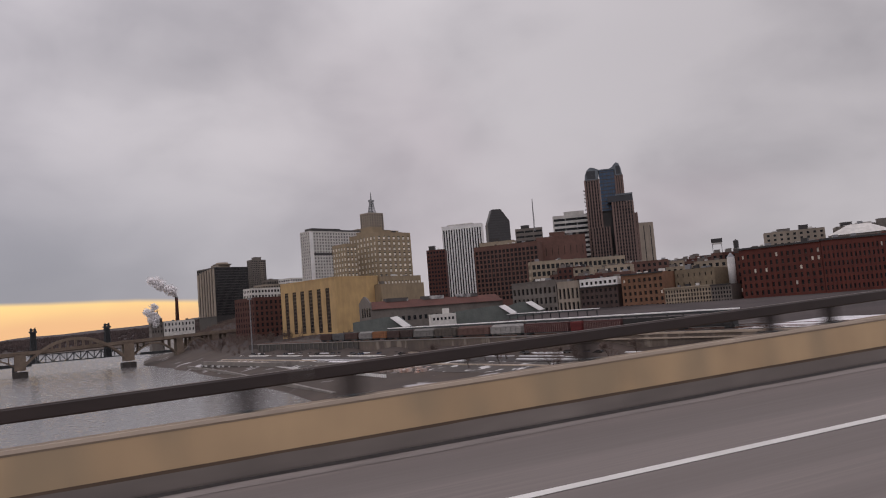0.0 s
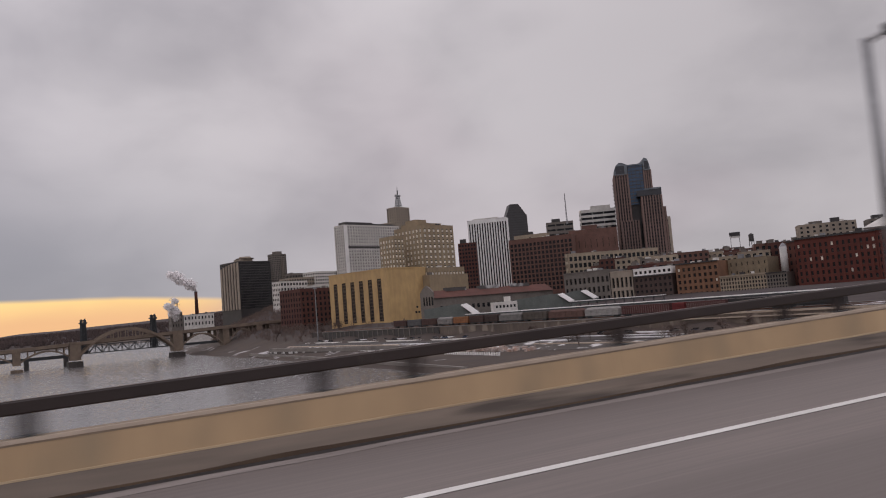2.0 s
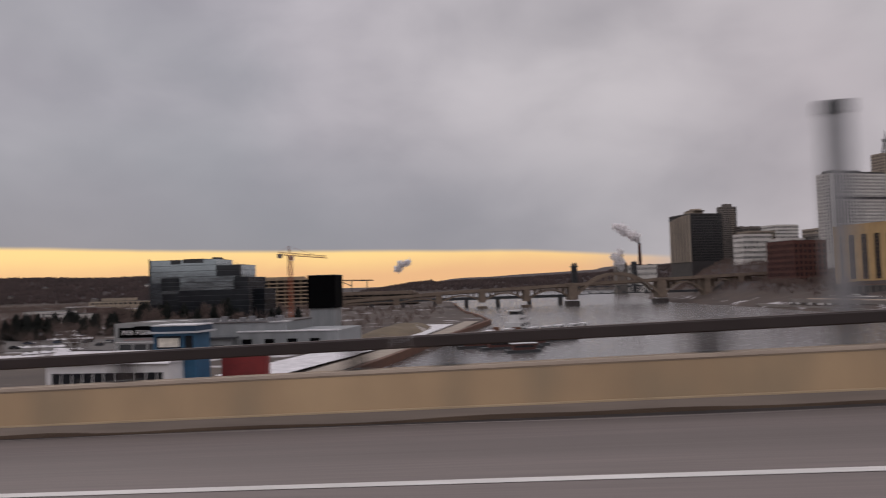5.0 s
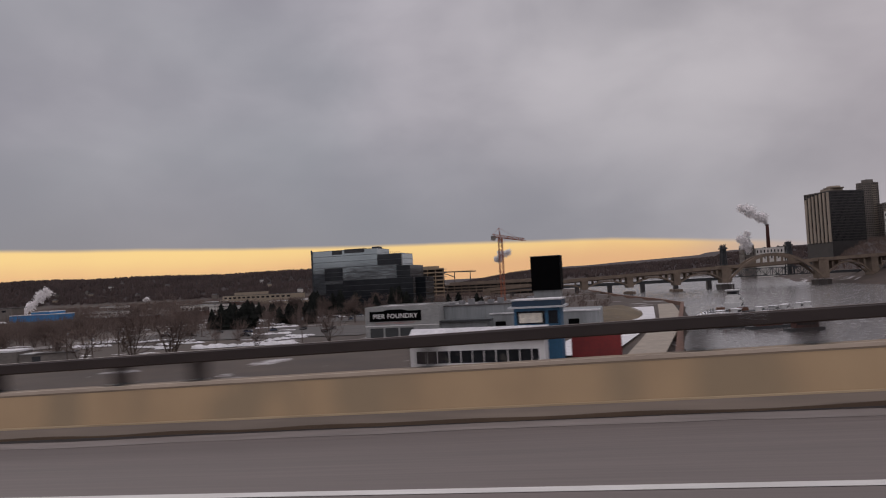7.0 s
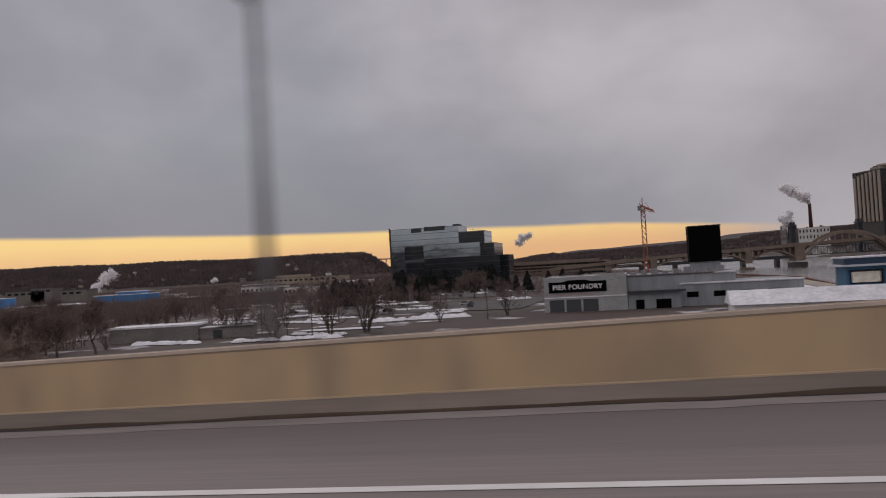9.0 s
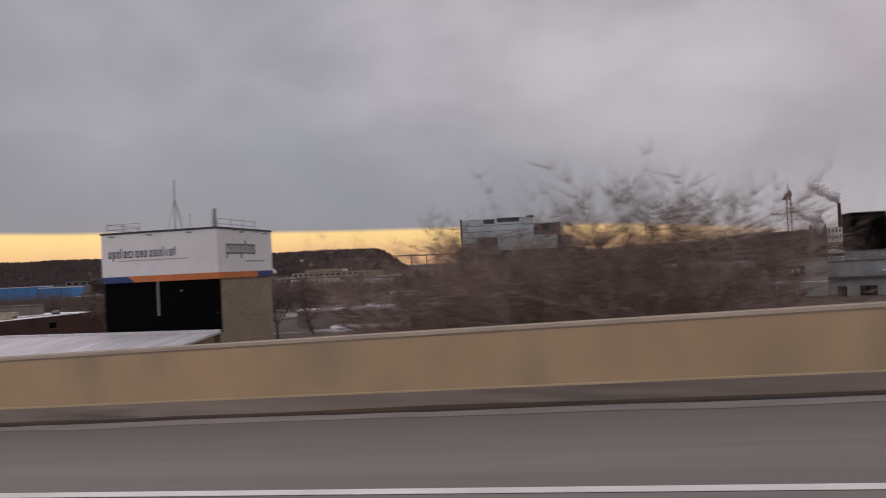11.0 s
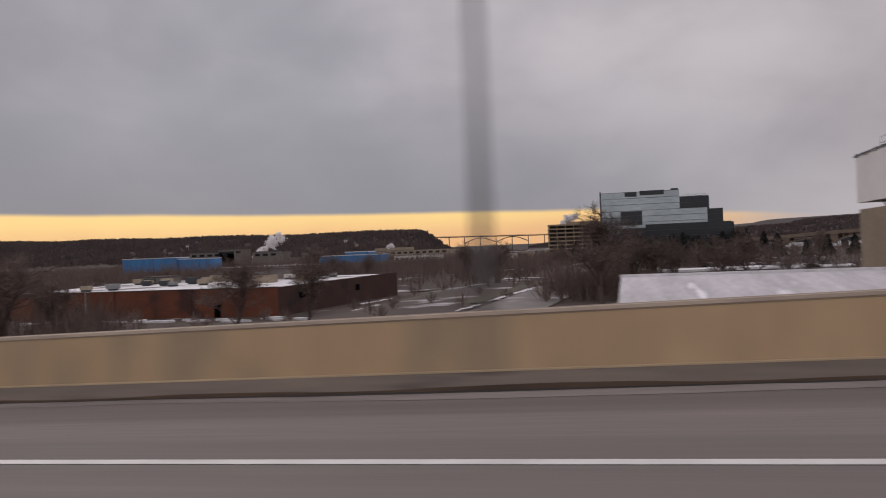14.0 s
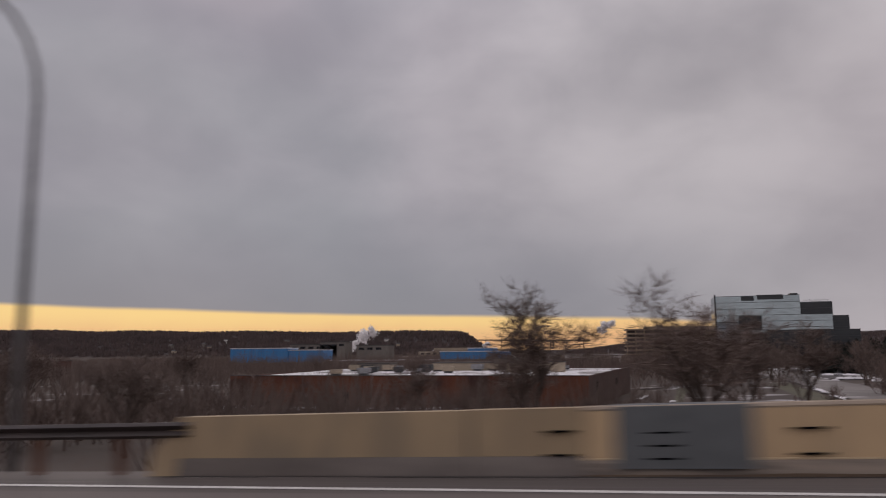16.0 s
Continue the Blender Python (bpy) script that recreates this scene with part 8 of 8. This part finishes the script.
for x, hh3 in ((-484.6, H2 - 0.02), (-485.2, 0.55)):
    m.v += [on_road(x)(y, z) for y, z in ((BAR_Y - 0.1, 0.1), (BAR_Y + 0.01, hh3), (BAR_Y + 0.33, hh3), (BAR_Y + 0.34, 0.1))]
m.f = [(0, 1, 2, 3), (7, 6, 5, 4), (0, 4, 5, 1), (1, 5, 6, 2), (2, 6, 7, 3), (3, 7, 4, 0)]
part("nose", m, M_ENDTAN, eb)
pn = thing("grey_patch_panel", "dull blue-grey panel with dark slots on the barrier", "panel", kind="structure")
part("plate", Mesh().sweep([(BAR_Y - 0.12, 0.22), (BAR_Y - 0.02, H2 - 0.01), (BAR_Y + 0.30, H2 + 0.02), (BAR_Y + 0.30, H2 + 0.005), (BAR_Y + 0.05, 0.22)], [on_road(-476.5), on_road(-474.4)]), material("blue_grey_patch", (0.12, 0.125, 0.13), (0.09, 0.095, 0.10), 0.6, 0.7), pn)
for i in range(4):
    part("slot", Mesh().sweep([(BAR_Y - 0.115 + 0.024 * i, 0.36 + 0.2 * i), (BAR_Y - 0.112 + 0.024 * i, 0.39 + 0.2 * i), (BAR_Y, 0.39 + 0.2 * i), (BAR_Y, 0.36 + 0.2 * i)], [on_road(-476.0), on_road(-475.5)]), M_BLACK, pn)
for x in (-473.6, -477.4):
    for z in (0.42, 0.80):
        part("lifting_slot", Mesh().sweep([(BAR_Y - 0.075, z), (BAR_Y - 0.07, z + 0.03), (BAR_Y, z + 0.03), (BAR_Y, z)], [on_road(x - 0.25), on_road(x + 0.25)]), M_BLACK, pn)
gr = thing("guard_rail", "brown weathered steel guard rail on posts", "guard rail", kind="structure")
part("beam", Mesh().sweep([(BAR_Y, 0.79), (BAR_Y - 0.08, 0.85), (BAR_Y, 0.94), (BAR_Y - 0.08, 1.03), (BAR_Y, 1.09), (BAR_Y + 0.02, 1.09), (BAR_Y - 0.06, 1.03), (BAR_Y + 0.02, 0.94), (BAR_Y - 0.06, 0.85), (BAR_Y + 0.02, 0.79)], [on_road(x) for x in (-560, -484.4)]), M_RAIL, gr)
for i in range(38):
    x = -486 - i * 1.95
    part("post", Mesh().sweep([(BAR_Y + 0.03, -0.4), (BAR_Y + 0.03, 1.06), (BAR_Y + 0.2, 1.06), (BAR_Y + 0.2, -0.4)], [on_road(x - 0.07), on_road(x + 0.07)]), M_RUST, gr)
dv = thing("davit_lamp", "slender grey davit lamp post with a curved arm", "street lamp", (-489.45, 11.9, road_z(-489.45, 11) - 0.3))
part("pole", Mesh().tube([(0, 0, 0), (0, 0, 8.8)] + [(-0.9 * (1 - math.cos(a)) - 0.0, -1.4 * (1 - math.cos(a)), 8.8 + 2.4 * math.sin(a)) for a in (0.3, 0.6, 0.9, 1.2, 1.5)], [0.11, 0.085, 0.08, 0.075, 0.07, 0.065, 0.06], 10), M_STEEL, dv, smooth=True)
part("head", Mesh().prism([(-1.25, -2.4), (-0.75, -2.4), (-0.7, -1.6), (-0.8, -1.25), (-1.1, -1.25), (-1.3, -1.6)], 11.05, 11.25), M_DARKSTEEL, dv)

# snowed-in boats and docks at the landing
def small_boat(x, y, turn, l, label, dark=False):
    b = thing("house_boat", label, "boat", (x, y, WATER), turn, "boats laid up at the landing")
    part("hull", hull(l, 3.4, 0.9, 0.8), M_DARKSTEEL if dark else M_BOAT, b)
    part("cabin", Mesh().box(l * 0.2, l * 0.85, 0.4, 3.0, 0.9, 2.9), W_DKRED if dark else M_BOAT, b)
    part("cabin_windows", Mesh().box(l * 0.25, l * 0.8, 0.34, 3.06, 1.7, 2.4), M_GLASS, b)
    part("roof", Mesh().box(l * 0.15, l * 0.9, 0.1, 3.3, 2.9, 3.15), M_SNOW, b, "snowy flat roof")


for i, (x, y, turn, l) in enumerate(((-147, 340, 72, 11), (-141, 346, 64, 10), (-135, 352, 70, 12), (-128, 360, 66, 9), (-158, 332, 68, 11), (-165, 322, 72, 10), (-122, 368, 74, 7), (-172, 308, 10, 10), (-170, 292, 12, 9), (-160, 300, 8, 11), (-152, 312, 12, 10), (-162, 280, 10, 8), (-151, 268, 12, 9))):
    small_boat(x, y, turn, l, ("dark" if i > 6 else "white") + " laid-up house boat with snow on its roof", i > 6)
for x, y, turn, l in ((-172, 270, 20, 13), (-163, 262, 24, 14), (-154, 250, 18, 12), (-158, 288, 20, 12), (-146, 296, 22, 14), (-138, 305, 16, 10), (-176, 284, 14, 11), (-150, 276, 26, 12)):
    small_boat(x, y, turn, l, "dark laid-up house boat with snow on its roof", True)
m = Mesh()
gx, gy = 16, 26
for j in range(gy + 1):
    for i in range(gx + 1):
        u, v = i / gx * 2 - 1, j / gy * 2 - 1
        x, y = -208 + 13 * u, 340 + 62 * v
        hgt = max(0.0, 1 - u * u - v * v) ** 0.7 * (3.4 + 1.5 * noise.noise((x * 0.09, y * 0.06, 3.0)))
        m.v.append((x, y, land(x, y) - 0.3 + hgt))
m.f = [(j * (gx + 1) + i, j * (gx + 1) + i + 1, (j + 1) * (gx + 1) + i + 1, (j + 1) * (gx + 1) + i) for j in range(gy) for i in range(gx)]
structure("grass_mound", m, material("dry_grass", (0.155, 0.115, 0.066), (0.105, 0.078, 0.048), 0.12, 0.95, c3=(0.5, 0.48, 0.47), cover=0.68, cscale=0.07, grit=0.6), "low mound of dry winter grass by the landing", "mound", True)
dk = thing("floating_dock", "long grey floating dock covered with snow", "dock", (-178, 300, WATER), 78)
part("float", Mesh().box(0, 70, 0, 4, -0.6, 0.5), M_WALLGREY, dk)
part("deck", Mesh().box(0.1, 69.9, 0.1, 3.9, 0.5, 0.75), M_SNOW, dk)
for i in range(7):
    part("pile", Mesh().tube([(5 + i * 10, -0.4, -4), (5 + i * 10, -0.4, 2.6)], 0.25, 8), M_DARKSTEEL, dk)

# low snowy shed and a far tan works on the flats
ls = thing("grey_lot_shed", "long low grey block shed with a snowy flat roof", "shed", (-405, 184, land(-395, 188) - 0.3), 15)
part("wall", Mesh().box(0, 25, 0, 9, 0, 4.2), M_WALLGREY, ls)
part("roof", Mesh().box(-0.3, 25.3, -0.3, 9.3, 4.2, 4.75), M_SNOW, ls, "flat roof under snow")
part("low_wing", Mesh().box(25.02, 40, 1, 8, 0, 3.2), M_WALLGREY, ls)
part("wing_roof", Mesh().box(25.32, 40.3, 0.7, 8.3, 3.2, 3.45), M_ROOF, ls, "tar roof with old snow")
for x in (4.0, 11.5, 19.0):
    part("wall_lamp", Mesh().box(x, x + 0.5, -0.3, -0.01, 2.9, 3.2), M_STEEL, ls)
part("door", Mesh().box(29, 31.6, 0.94, 1.1, 0, 2.5), M_DARKSTEEL, ls)
tw = thing("tan_works", "long tan flat-roofed works among bare trees", "building", (-800, 1030, land(-720, 1000) - 0.5), -28)
part("wall", Mesh().box(0, 170, 0, 24, 0, 14), W_BEIGE, tw)
part("upper_wall", Mesh().box(28, 90, 3, 20, 14, 18.5), W_BEIGE, tw)
part("roof", Mesh().box(-0.4, 170.4, -0.4, 24.4, 14, 14.5), M_ROOF, tw)
for i in range(14):
    part("window", Mesh().box(5 + i * 12, 12 + i * 12, -0.1, 0.2, 9.6, 12.0), M_GLASS, tw)

for x, y, h in ((-357.5, 184, 11), (-351.5, 187, 9), (-346.5, 192, 10.5), (-336, 205, 8.5), (-304, 226, 11)):
    p = thing("utility_pole", "weathered wooden utility pole with a short crossarm", "utility pole", (x, y, land(x, y)), 20, "utility poles on the flats")
    part("pole", Mesh().tube([(0, 0, -0.3), (0, 0, h)], [0.17, 0.11], 8), M_TREE, p)
    part("crossarm", Mesh().box(-1.1, 1.1, -0.06, 0.06, h - 0.9, h - 0.75), M_TREE, p)
    part("transformer", Mesh().tube([(0.3, 0.1, h - 2.4), (0.3, 0.1, h - 1.5)], 0.24, 10), M_STEEL, p)
